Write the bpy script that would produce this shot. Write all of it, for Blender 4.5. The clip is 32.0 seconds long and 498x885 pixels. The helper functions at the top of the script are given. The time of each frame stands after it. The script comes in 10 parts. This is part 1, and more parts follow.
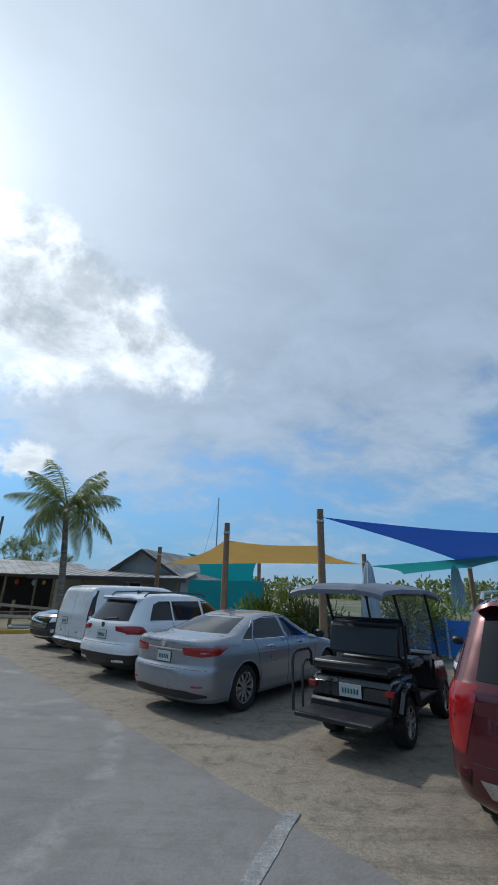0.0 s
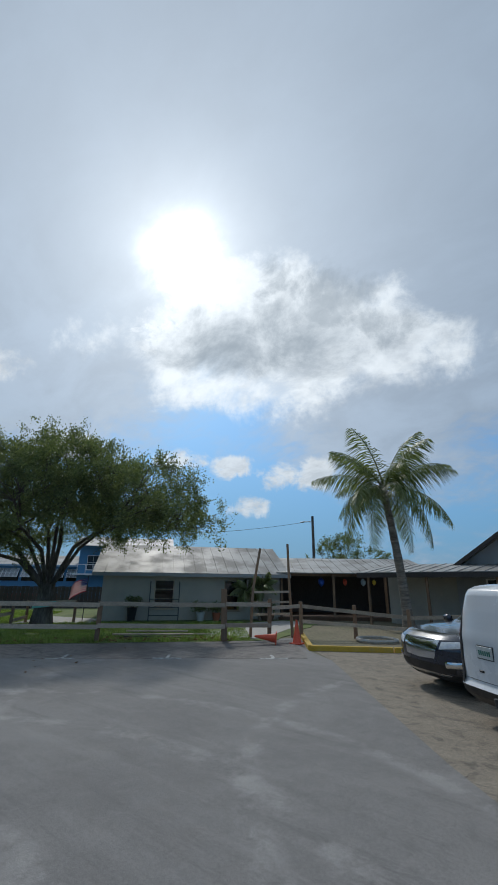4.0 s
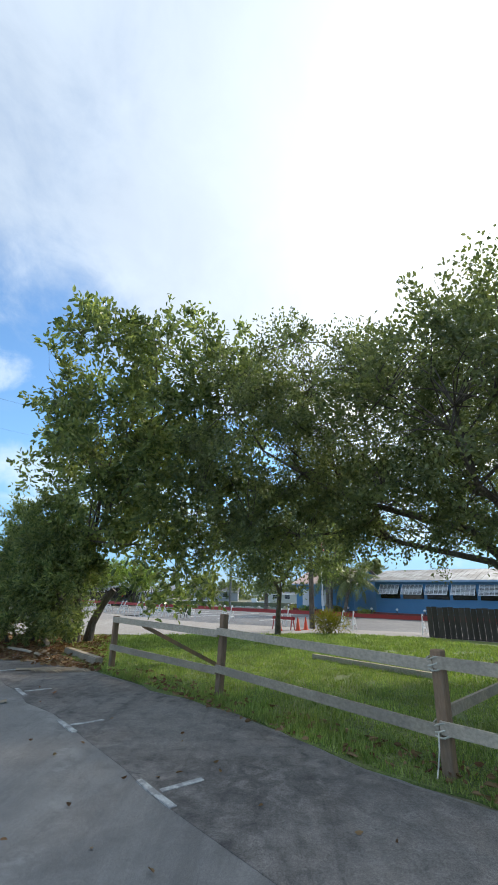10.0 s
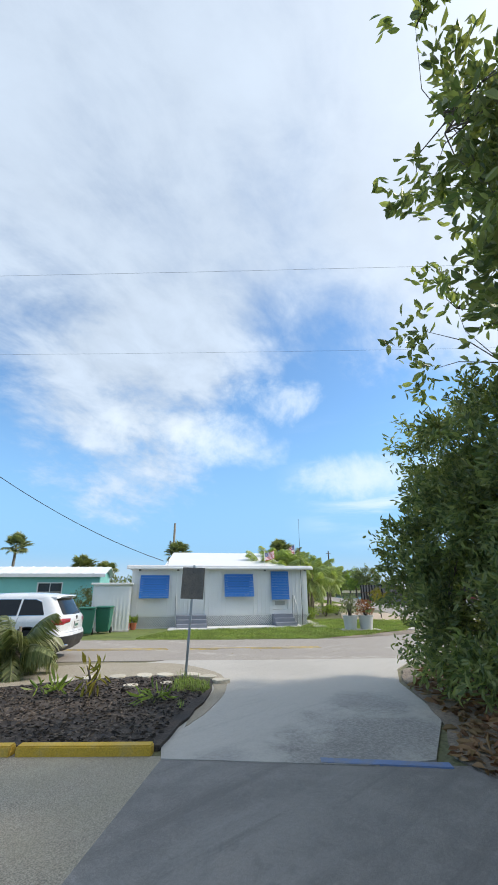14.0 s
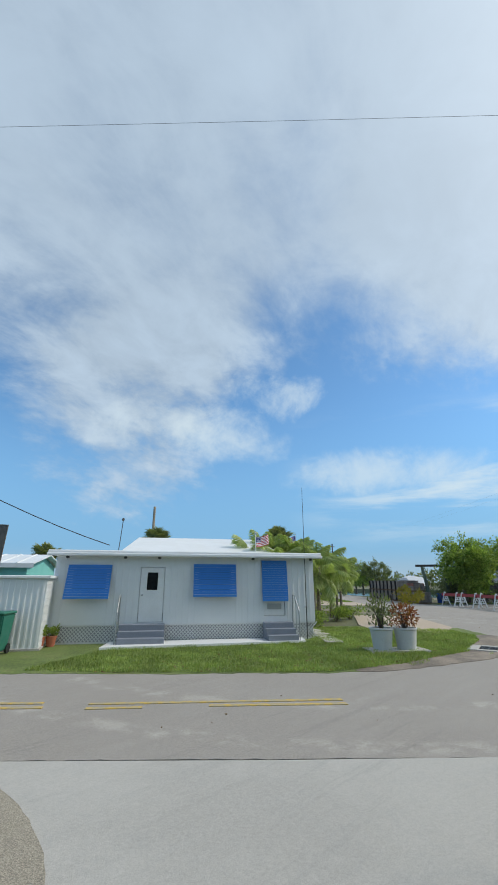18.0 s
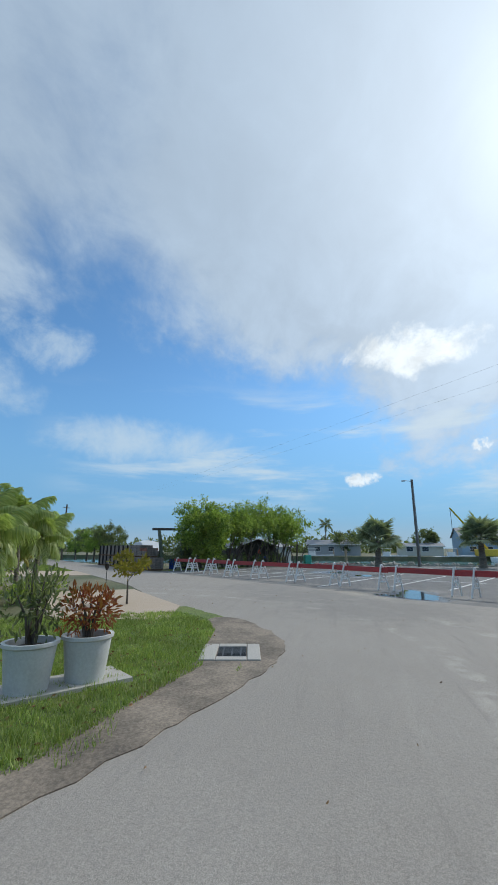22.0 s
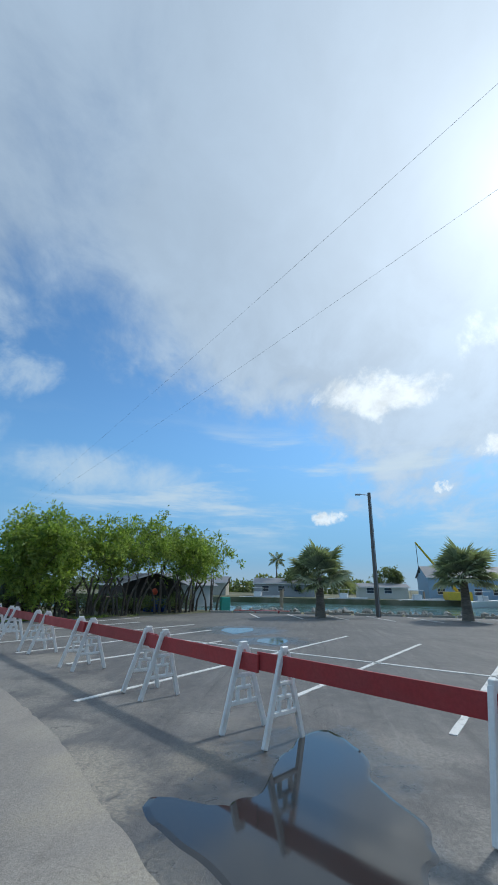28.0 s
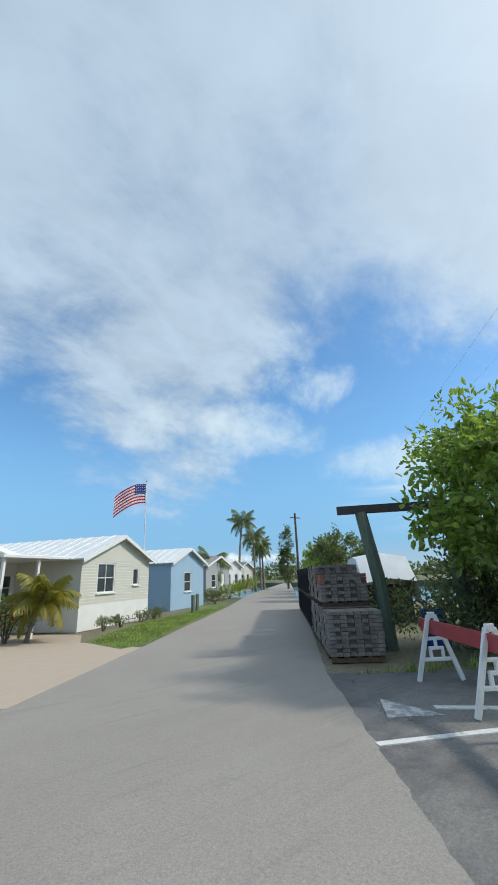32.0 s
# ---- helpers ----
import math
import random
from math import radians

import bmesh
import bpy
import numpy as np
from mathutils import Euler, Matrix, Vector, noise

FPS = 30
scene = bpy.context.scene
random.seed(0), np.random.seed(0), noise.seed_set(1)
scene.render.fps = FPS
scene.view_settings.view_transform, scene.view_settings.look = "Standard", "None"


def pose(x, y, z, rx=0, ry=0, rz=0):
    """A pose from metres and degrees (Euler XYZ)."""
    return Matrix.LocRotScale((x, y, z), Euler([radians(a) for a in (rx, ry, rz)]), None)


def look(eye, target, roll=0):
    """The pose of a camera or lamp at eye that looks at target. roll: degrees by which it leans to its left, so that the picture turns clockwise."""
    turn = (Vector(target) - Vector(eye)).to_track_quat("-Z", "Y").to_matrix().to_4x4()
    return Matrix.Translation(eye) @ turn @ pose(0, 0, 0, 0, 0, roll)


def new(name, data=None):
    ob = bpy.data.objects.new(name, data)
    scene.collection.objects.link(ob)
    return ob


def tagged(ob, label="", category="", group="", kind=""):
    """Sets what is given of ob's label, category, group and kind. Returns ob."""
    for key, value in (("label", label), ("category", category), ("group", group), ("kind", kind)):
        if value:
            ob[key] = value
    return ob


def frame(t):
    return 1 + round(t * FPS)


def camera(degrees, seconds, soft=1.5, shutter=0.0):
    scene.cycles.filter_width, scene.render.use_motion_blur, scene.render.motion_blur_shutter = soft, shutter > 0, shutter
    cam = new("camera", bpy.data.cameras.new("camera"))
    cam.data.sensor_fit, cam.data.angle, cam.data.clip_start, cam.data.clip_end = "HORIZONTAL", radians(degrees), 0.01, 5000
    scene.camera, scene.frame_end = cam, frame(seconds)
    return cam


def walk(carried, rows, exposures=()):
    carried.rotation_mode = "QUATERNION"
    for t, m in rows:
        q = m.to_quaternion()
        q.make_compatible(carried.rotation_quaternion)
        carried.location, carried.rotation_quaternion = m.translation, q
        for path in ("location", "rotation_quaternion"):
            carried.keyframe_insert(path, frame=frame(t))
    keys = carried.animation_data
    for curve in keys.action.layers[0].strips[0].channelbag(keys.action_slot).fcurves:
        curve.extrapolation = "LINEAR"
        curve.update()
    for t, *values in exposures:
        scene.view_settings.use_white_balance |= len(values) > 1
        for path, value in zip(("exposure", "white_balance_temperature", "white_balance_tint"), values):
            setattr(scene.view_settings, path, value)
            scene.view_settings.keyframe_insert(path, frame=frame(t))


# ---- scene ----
cam = camera(61.89, 32.0, soft=1.7)
# seconds, x, y, z, yaw, pitch, roll
PATH = [
    (0, 0.000, 0.000, 1.812, 0.30, 19.62, 1.72),
    (0.5, -0.314, 0.728, 1.806, 6.46, 19.50, 1.77),
    (1, -0.686, 1.439, 1.801, 12.64, 19.34, 1.45),
    (1.5, -1.117, 2.073, 1.790, 18.03, 19.29, 0.95),
    (2, -1.613, 2.766, 1.788, 22.68, 19.01, 0.90),
    (2.5, -2.121, 3.326, 1.791, 26.88, 19.00, 0.66),
    (3, -2.626, 3.943, 1.790, 31.03, 18.95, 0.63),
    (3.5, -3.200, 4.581, 1.783, 34.84, 18.89, 0.67),
    (5.5, -4.482, 7.503, 1.792, 49.69, 18.79, 0.41),
    (6, -5.383, 8.059, 1.787, 52.60, 19.01, 0.43),
    (6.5, -6.265, 8.467, 1.788, 55.72, 19.28, 0.68),
    (7, -7.180, 8.834, 1.797, 59.78, 19.47, 1.35),
    (7.5, -8.069, 9.084, 1.823, 63.71, 19.58, 1.43),
    (8, -8.995, 9.286, 1.846, 68.49, 19.64, 1.61),
    (8.5, -9.989, 9.379, 1.850, 74.08, 20.02, 1.44),
    (9, -11.072, 9.272, 1.840, 79.83, 20.07, 1.25),
    (9.5, -12.193, 9.126, 1.826, 86.37, 20.03, 1.32),
    (10, -13.311, 8.796, 1.818, 93.18, 20.19, 1.40),
    (10.5, -14.324, 8.281, 1.815, 100.39, 20.29, 1.58),
    (11, -15.469, 7.567, 1.816, 107.54, 20.11, 1.62),
    (11.5, -16.359, 6.835, 1.820, 114.53, 19.91, 1.17),
    (12, -17.299, 5.981, 1.806, 121.30, 19.81, 0.83),
    (12.5, -18.182, 5.008, 1.796, 127.13, 19.66, 0.61),
    (13, -18.998, 4.029, 1.791, 131.01, 19.46, 0.26),
    (13.5, -19.749, 3.212, 1.807, 133.71, 19.39, 0.02),
    (14, -20.595, 2.323, 1.813, 135.05, 19.18, -0.27),
    (14.5, -21.422, 1.519, 1.816, 135.32, 19.09, -0.37),
    (16.5, -24.460, -0.729, 1.833, 135.99, 18.47, -0.11),
    (17, -24.976, -1.213, 1.840, 135.73, 18.08, -0.22),
    (17.5, -25.426, -1.614, 1.847, 135.48, 18.16, -0.22),
    (18, -25.884, -2.013, 1.844, 135.29, 18.55, 0.10),
    (18.5, -26.489, -2.476, 1.838, 134.92, 19.08, -0.12),
    (19, -27.115, -2.937, 1.821, 133.16, 19.58, -0.47),
    (19.5, -27.835, -3.390, 1.790, 129.95, 19.40, -0.89),
    (20, -28.522, -3.719, 1.752, 126.50, 18.67, -0.93),
    (20.5, -29.290, -4.129, 1.746, 121.76, 16.95, -1.16),
    (21, -30.119, -4.421, 1.732, 116.92, 15.55, -0.80),
    (21.5, -31.188, -4.650, 1.727, 110.84, 14.04, -0.21),
    (22, -32.624, -4.661, 1.750, 101.98, 14.29, 0.09),
    (22.5, -33.802, -4.469, 1.766, 93.92, 17.88, 0.62),
    (23, -34.986, -4.015, 1.778, 85.33, 19.15, -0.14),
    (23.5, -36.034, -3.613, 1.786, 78.60, 18.63, -2.16),
    (24, -37.053, -3.221, 1.792, 73.77, 18.35, -1.88),
    (24.5, -38.040, -2.699, 1.798, 69.70, 18.44, -1.24),
    (26.5, -41.993, -1.149, 1.825, 77.86, 18.83, -0.30),
    (27, -43.386, -1.238, 1.821, 84.15, 19.19, -0.35),
    (27.5, -44.710, -1.510, 1.814, 90.66, 19.20, 0.56),
    (28, -46.179, -2.012, 1.796, 97.53, 19.22, 1.01),
    (28.5, -47.750, -2.744, 1.786, 105.63, 19.09, 1.21),
    (29, -49.416, -3.807, 1.777, 114.58, 18.80, 1.19),
    (29.5, -51.119, -5.199, 1.767, 122.68, 18.00, 1.07),
    (30, -52.571, -6.684, 1.767, 129.31, 18.00, 0.43),
    (30.5, -53.892, -8.285, 1.773, 134.76, 17.94, -0.25),
    (31, -54.983, -9.796, 1.776, 137.85, 17.82, -0.99),
    (31.5, -56.213, -11.482, 1.776, 139.18, 17.69, -1.59),
    (32, -57.466, -13.148, 1.775, 140.29, 17.87, -2.24),
]
walk(cam, [(t, pose(x, y, z, 90 + pitch, 0, yaw) @ pose(0, 0, 0, 0, 0, roll)) for t, x, y, z, yaw, pitch, roll in PATH],
     exposures=[(0, 0.05, 6300, 9), (3, -0.3, 6300, 9), (6, -0.3, 6400, 9), (8, 0.15, 6500, 10), (10, 0.9, 6950, 12), (12, 1.05, 7150, 17), (14, 0.85, 7050, 13), (17, 0.45, 6850, 8), (19, 0.35, 6650, 8), (22, 0.2, 6450, 8), (24, -0.22, 6350, 7), (26.5, -0.18, 6250, 7), (28, 0.15, 6250, 7), (30, 0.45, 6550, 7), (32, 0.52, 6700, 7)])

# ---------------------------------------------------------------- sky and sun
SUN_YAW, SUN_UP = 50.0, 42.0
sun_dir = Vector((-math.sin(radians(SUN_YAW)) * math.cos(radians(SUN_UP)),
                  math.cos(radians(SUN_YAW)) * math.cos(radians(SUN_UP)), math.sin(radians(SUN_UP))))


class Nodes:
    """Short hand for building a node tree."""

    def __init__(self, tree):
        self.t = tree
        self.n = tree.nodes
        for node in list(self.n):
            self.n.remove(node)

    def add(self, kind):
        return self.n.new(kind)

    def put(self, socket, value):
        if value is None:
            return
        if isinstance(value, bpy.types.NodeSocket):
            self.t.links.new(value, socket)
        elif isinstance(value, (tuple, list)) and len(value) == 3 and socket.type == "RGBA":
            socket.default_value = (*value, 1)
        else:
            socket.default_value = value

    def math(self, op, a, b=None, c=None, clamp=False):
        node = self.add("ShaderNodeMath")
        node.operation, node.use_clamp = op, clamp
        for socket, value in zip(node.inputs, (a, b, c)):
            self.put(socket, value)
        return node.outputs[0]

    def vec(self, op, a, b=None, scale=None):
        node = self.add("ShaderNodeVectorMath")
        node.operation = op
        self.put(node.inputs[0], a)
        self.put(node.inputs[1], b)
        if scale is not None:
            self.put(node.inputs["Scale"], scale)
        return node.outputs["Value"] if op in ("DOT_PRODUCT", "LENGTH", "DISTANCE") else node.outputs[0]

    def noise(self, at, scale, detail=4.0, rough=0.55, distort=0.0):
        node = self.add("ShaderNodeTexNoise")
        for key, value in (("Vector", at), ("Scale", scale), ("Detail", detail), ("Roughness", rough), ("Distortion", distort)):
            self.put(node.inputs[key], value)
        return node.outputs[0]

    def ramp(self, value, lo, hi, a=0.0, b=1.0):
        node = self.add("ShaderNodeMapRange")
        node.clamp, node.interpolation_type = True, "SMOOTHSTEP"
        for socket, v in zip(node.inputs[:5], (value, lo, hi, a, b)):
            self.put(socket, v)
        return node.outputs[0]

    def mix(self, f, a, b, blend="MIX"):
        node = self.add("ShaderNodeMix")
        node.data_type, node.blend_type = "RGBA", blend
        self.put(node.inputs[0], f)
        self.put(node.inputs[6], a)
        self.put(node.inputs[7], b)
        return node.outputs[2]


world = bpy.data.worlds.new("sky")
scene.world = world
world.use_nodes = True
w = Nodes(world.node_tree)
coord = w.add("ShaderNodeTexCoord").outputs["Generated"]
sky = w.add("ShaderNodeTexSky")
sky.sky_type, sky.sun_disc = "NISHITA", False
sky.sun_elevation, sky.sun_rotation = radians(SUN_UP), radians(-SUN_YAW)
sky.altitude, sky.air_density, sky.dust_density, sky.ozone_density = 0, 1.0, 0.6, 2.0
sep = w.add("ShaderNodeSeparateXYZ")
w.put(sep.inputs[0], coord)
up = w.math("MAXIMUM", sep.outputs[2], 0.0)
lift = w.math("ADD", up, 0.42)
flat = w.add("ShaderNodeCombineXYZ")
w.put(flat.inputs[0], w.math("DIVIDE", sep.outputs[0], lift))
w.put(flat.inputs[1], w.math("DIVIDE", sep.outputs[1], lift))
plane = flat.outputs[0]


def way(yaw, height):
    return Vector((-math.sin(radians(yaw)) * math.cos(radians(height)), math.cos(radians(yaw)) * math.cos(radians(height)), math.sin(radians(height))))


def gap(yaw, height, width, depth):
    """A wide thinning of the veil round a direction."""
    return w.ramp(w.vec("DOT_PRODUCT", coord, tuple(way(yaw, height))), math.cos(width), 1.0, 0.0, depth)


# high thin streaks
streak = w.add("ShaderNodeMapping")
w.put(streak.inputs[0], plane)
streak.inputs["Rotation"].default_value = (0, 0, radians(-32))
streak.inputs["Scale"].default_value = (0.85, 1.15, 1)
streak.inputs["Location"].default_value = (3.1, 1.7, 0)
thin = w.noise(streak.outputs[0], 2.1, 10, 0.60, 0.3)
wisps = w.noise(streak.outputs[0], 6.4, 9, 0.62, 0.35)
fine = w.noise(streak.outputs[0], 21.0, 7, 0.62, 0.3)
veil = w.noise(plane, 0.8, 3, 0.5)
calm = w.ramp(up, 0.42, 0.72, 1.0, 0.4)
thin = w.math("ADD", 0.5, w.math("MULTIPLY", w.math("SUBTRACT", thin, 0.5), calm))
wisps = w.math("ADD", 0.5, w.math("MULTIPLY", w.math("SUBTRACT", wisps, 0.5), calm))
fine = w.math("ADD", 0.5, w.math("MULTIPLY", w.math("SUBTRACT", fine, 0.5), calm))
cover = w.math("ADD", w.math("ADD", w.math("MULTIPLY", thin, 0.56), w.math("MULTIPLY", wisps, 0.30)), w.math("ADD", w.math("MULTIPLY", veil, 0.28), w.math("MULTIPLY", w.math("SUBTRACT", fine, 0.65), 0.12)))
higher = w.ramp(up, 0.06, 0.66, -0.10, 0.13)
toward = w.vec("DOT_PRODUCT", coord, tuple(sun_dir))
nearsun = w.ramp(toward, 0.6, 1.0, 0.0, 0.16)
cover = w.math("ADD", cover, w.math("ADD", higher, nearsun))
cover = w.math("SUBTRACT", cover, gap(120, 25, 0.36, 0.13))
cover = w.math("ADD", cover, gap(-4, 28, 0.75, 0.13))
cover = w.math("SUBTRACT", cover, gap(44, 13, 0.42, 0.15))
cover = w.math("SUBTRACT", cover, gap(131, 14, 0.30, 0.10))
cover = w.math("ADD", cover, gap(152, 21, 0.32, 0.12))
cover = w.math("SUBTRACT", cover, gap(98, 15, 0.30, 0.10))
cover = w.math("ADD", cover, gap(96, 38, 0.45, 0.10))
thin_mask = w.ramp(cover, 0.50, 0.73, 0.0, 0.94)


def puffs(place, size, flatness, threshold, soft=0.5):
    """A heap of cumulus round a direction (yaw, up)."""
    d = way(*place)
    side = Vector((math.cos(radians(place[0])), math.sin(radians(place[0])), 0))
    above = side.cross(d)
    u = w.math("DIVIDE", w.vec("DOT_PRODUCT", coord, tuple(side)), size)
    v = w.math("DIVIDE", w.vec("DOT_PRODUCT", coord, tuple(above)), size * flatness)
    front = w.ramp(w.vec("DOT_PRODUCT", coord, tuple(d)), 0.2, 0.6)
    r = w.math("ADD", w.math("MULTIPLY", u, u), w.math("MULTIPLY", v, v))
    fluff = w.math("MULTIPLY", w.math("SUBTRACT", w.noise(coord, 1.3 / size, 10, 0.64, 0.3), 0.5), 4.6)
    return w.math("MULTIPLY", w.ramp(w.math("ADD", w.math("SUBTRACT", 1.0, r), fluff), threshold, threshold + soft), front)


grey = w.math("MAXIMUM", puffs((37.0, 33.4), 0.25, 0.38, -0.2, 1.6), w.math("MULTIPLY", puffs((28.0, 38.0), 0.17, 0.5, 0.1, 1.1), 0.8))
grey = w.math("MAXIMUM", grey, w.math("MULTIPLY", puffs((24.0, 33.0), 0.22, 0.3, 0.1, 1.0), 0.85))
low_wisps = w.math("MAXIMUM", w.math("MULTIPLY", puffs((116, 13.5), 0.24, 0.24, -0.2, 1.7), 0.7), w.math("MULTIPLY", puffs((131, 25.2), 0.11, 0.55, 0.0, 1.9), 0.6))
low_wisps = w.math("MAXIMUM", low_wisps, w.math("MULTIPLY", puffs((146, 20), 0.26, 0.30, 0.1, 1.6), 0.8))
level = w.add("ShaderNodeMapping")
w.put(level.inputs[0], coord)
level.inputs["Scale"].default_value = (1.0, 1.0, 6.5)
level.inputs["Rotation"].default_value = (radians(3), radians(-3), 0)
bands = w.ramp(w.noise(level.outputs[0], 2.3, 9, 0.60, 0.25), 0.46, 0.68, 0.0, 0.85)
bands = w.math("MULTIPLY", bands, w.math("MULTIPLY", w.ramp(up, 0.05, 0.15), w.ramp(up, 0.40, 0.27)))
low_wisps = w.math("MAXIMUM", low_wisps, w.math("MULTIPLY", bands, w.ramp(w.vec("DOT_PRODUCT", coord, tuple(way(94, 15))), 0.80, 0.95)))
rim = puffs((35.5, 32.0), 0.40, 0.42, -0.1, 0.7)
rim = w.math("MAXIMUM", rim, puffs((47, 33.5), 0.16, 0.5, -0.1, 0.6))
heaps = None
for place, size, flatness in (((78.5, 25.2), 0.15, 0.42), ((62, 16.6), 0.09, 0.38), ((48, 16.3), 0.10, 0.32), ((72.3, 12.4), 0.03, 0.5), ((86, 8.8), 0.06, 0.28), ((41.5, 15.2), 0.09, 0.34), ((38.5, 9.8), 0.10, 0.3),
                              ((31, 14.2), 0.11, 0.4), ((140.9, 2.3), 0.11, 0.16)):
    one = puffs(place, size, flatness, 0.1, 0.95)
    heaps = one if heaps is None else w.math("MAXIMUM", heaps, one)
facing = w.math("MAXIMUM", toward, 0.0)
glow = w.math("ADD", w.math("ADD", w.math("ADD", w.math("MULTIPLY", w.math("POWER", facing, 4.0), 0.19), w.math("MULTIPLY", w.math("POWER", facing, 10.0), 0.22)), w.math("MULTIPLY", w.math("POWER", facing, 90.0), w.ramp(thin, 0.4, 0.6, 0.35, 0.6))),
              w.math("MULTIPLY", w.math("POWER", facing, 700.0), w.ramp(w.math("ADD", w.math("MULTIPLY", wisps, 0.6), w.math("MULTIPLY", fine, 0.4)), 0.40, 0.58, 0.2, 9.0)))
SKY = 0.118
clear = w.vec("SCALE", sky.outputs[0], scale=SKY)
clear = w.mix(1.0, clear, (0.66, 0.97, 1.14), "MULTIPLY")
shade = w.ramp(w.math("ADD", w.math("MULTIPLY", thin, 0.45), w.math("MULTIPLY", wisps, 0.55)), 0.38, 0.64, 0.40, 0.50)
white = w.vec("ADD", w.vec("SCALE", (0.78, 0.985, 1.24), scale=shade), w.vec("SCALE", (1.0, 1.0, 0.98), scale=glow))
heap_white = w.vec("ADD", w.vec("SCALE", (0.70, 0.76, 0.81), scale=w.ramp(w.math("ADD", w.math("MULTIPLY", wisps, 0.5), w.math("MULTIPLY", fine, 0.5)), 0.38, 0.60, 0.80, 1.04)), w.vec("SCALE", (1.0, 1.0, 0.98), scale=glow))
grey_colour = w.vec("ADD", (0.36, 0.43, 0.50), w.vec("SCALE", (1.0, 1.0, 0.98), scale=w.math("MULTIPLY", glow, 0.22)))
clear = w.mix(w.ramp(up, 0.02, 0.42, 0.85, 0.0), clear, (0.145, 0.315, 0.545))
clear = w.mix(w.ramp(up, 0.0, 0.08, 0.65, 0.0), clear, (0.33, 0.42, 0.50))
colour = w.mix(thin_mask, clear, white)
colour = w.mix(low_wisps, colour, w.vec("ADD", (0.50, 0.60, 0.68), w.vec("SCALE", (1.0, 1.0, 0.98), scale=w.math("MULTIPLY", glow, 0.5))))
colour = w.mix(w.math("MULTIPLY", heaps, 0.9), colour, heap_white)
colour = w.mix(w.math("MULTIPLY", rim, w.ramp(wisps, 0.35, 0.6, 0.6, 0.95)), colour, w.vec("ADD", heap_white, (0.14, 0.15, 0.16)))
colour = w.mix(w.math("MULTIPLY", grey, w.ramp(w.math("ADD", w.math("MULTIPLY", wisps, 0.6), w.math("MULTIPLY", fine, 0.4)), 0.40, 0.62, 0.97, 0.76)), colour, grey_colour)
back = w.add("ShaderNodeBackground")
w.put(back.inputs[0], colour)
back.inputs[1].default_value = 1.0
w.t.links.new(back.outputs[0], w.add("ShaderNodeOutputWorld").inputs[0])

sun = new("sun", bpy.data.lights.new("sun", "SUN"))
sun.data.energy, sun.data.angle, sun.data.color = 1.7, radians(4.0), (1.0, 0.95, 0.87)
sun.matrix_world = look((0, 0, 60), tuple(Vector((0, 0, 60)) - sun_dir))


# ---------------------------------------------------------------- materials
def material(name, colour, rough=0.7, metal=0.0, spread=0.18, grain=40.0, stain=1.5, bump=0.15, second=None, amount=0.5, edge=0.12,
             coat=0.0, through_light=0.0, each=0.0, stretch=(1, 1, 1), bump_scale=None, spec=0.5, mid=0.0, depth=0.01, scuff=None):
    """A surface: base colour with fine grain and larger stains, relief, and a second colour in patches."""
    m = bpy.data.materials.new(name)
    m.use_nodes = True
    g = Nodes(m.node_tree)
    at = g.add("ShaderNodeMapping")
    g.put(at.inputs[0], g.add("ShaderNodeTexCoord").outputs["Object"])
    at.inputs["Scale"].default_value = stretch
    at = at.outputs[0]
    fine, broad = g.noise(at, grain, 4, 0.6), g.noise(at, stain, 5, 0.6)
    c = g.mix(g.ramp(broad, 0.5 + mid - edge, 0.5 + mid + edge, 0, amount), colour, second) if second else None
    if c is None:
        c = g.add("ShaderNodeRGB").outputs[0]
        c.default_value = (*colour, 1)
    if scuff:
        lines = g.noise(at, 1.1, 8, 0.72, 2.2)
        c = g.mix(g.math("MULTIPLY", g.ramp(g.math("ABSOLUTE", g.math("SUBTRACT", lines, 0.5)), 0.0, 0.035, 0.28, 0.0), g.ramp(broad, 0.4, 0.6)), c, scuff)
    value = g.math("ADD", g.ramp(fine, 0.25, 0.75, 1 - spread, 1 + spread), g.ramp(broad, 0.25, 0.75, -spread * 0.7, spread * 0.7))
    if each:
        info = g.add("ShaderNodeObjectInfo").outputs["Random"]
        value = g.math("MULTIPLY", value, g.ramp(info, 0, 1, 1 - each, 1 + each))
    grey = g.add("ShaderNodeCombineColor")
    for socket in grey.inputs:
        g.put(socket, value)
    c = g.mix(1.0, c, grey.outputs[0], "MULTIPLY")
    b = g.add("ShaderNodeBsdfPrincipled")
    g.put(b.inputs["Base Color"], c)
    g.put(b.inputs["Roughness"], g.ramp(broad, 0.3, 0.7, max(rough - 0.1, 0.02), min(rough + 0.1, 1)))
    g.put(b.inputs["Metallic"], metal)
    g.put(b.inputs["Coat Weight"], coat)
    g.put(b.inputs["Specular IOR Level"], spec)
    if bump:
        node = g.add("ShaderNodeBump")
        g.put(node.inputs["Strength"], bump)
        g.put(node.inputs["Distance"], depth)
        g.put(node.inputs["Height"], g.noise(at, bump_scale, 3, 0.6) if bump_scale else fine)
        g.t.links.new(node.outputs[0], b.inputs["Normal"])
    shader = b.outputs[0]
    if through_light:
        tr = g.add("ShaderNodeBsdfTranslucent")
        g.put(tr.inputs[0], c)
        both = g.add("ShaderNodeMixShader")
        g.put(both.inputs[0], through_light)
        g.t.links.new(shader, both.inputs[1])
        g.t.links.new(tr.outputs[0], both.inputs[2])
        shader = both.outputs[0]
    g.t.links.new(shader, g.add("ShaderNodeOutputMaterial").inputs[0])
    return m


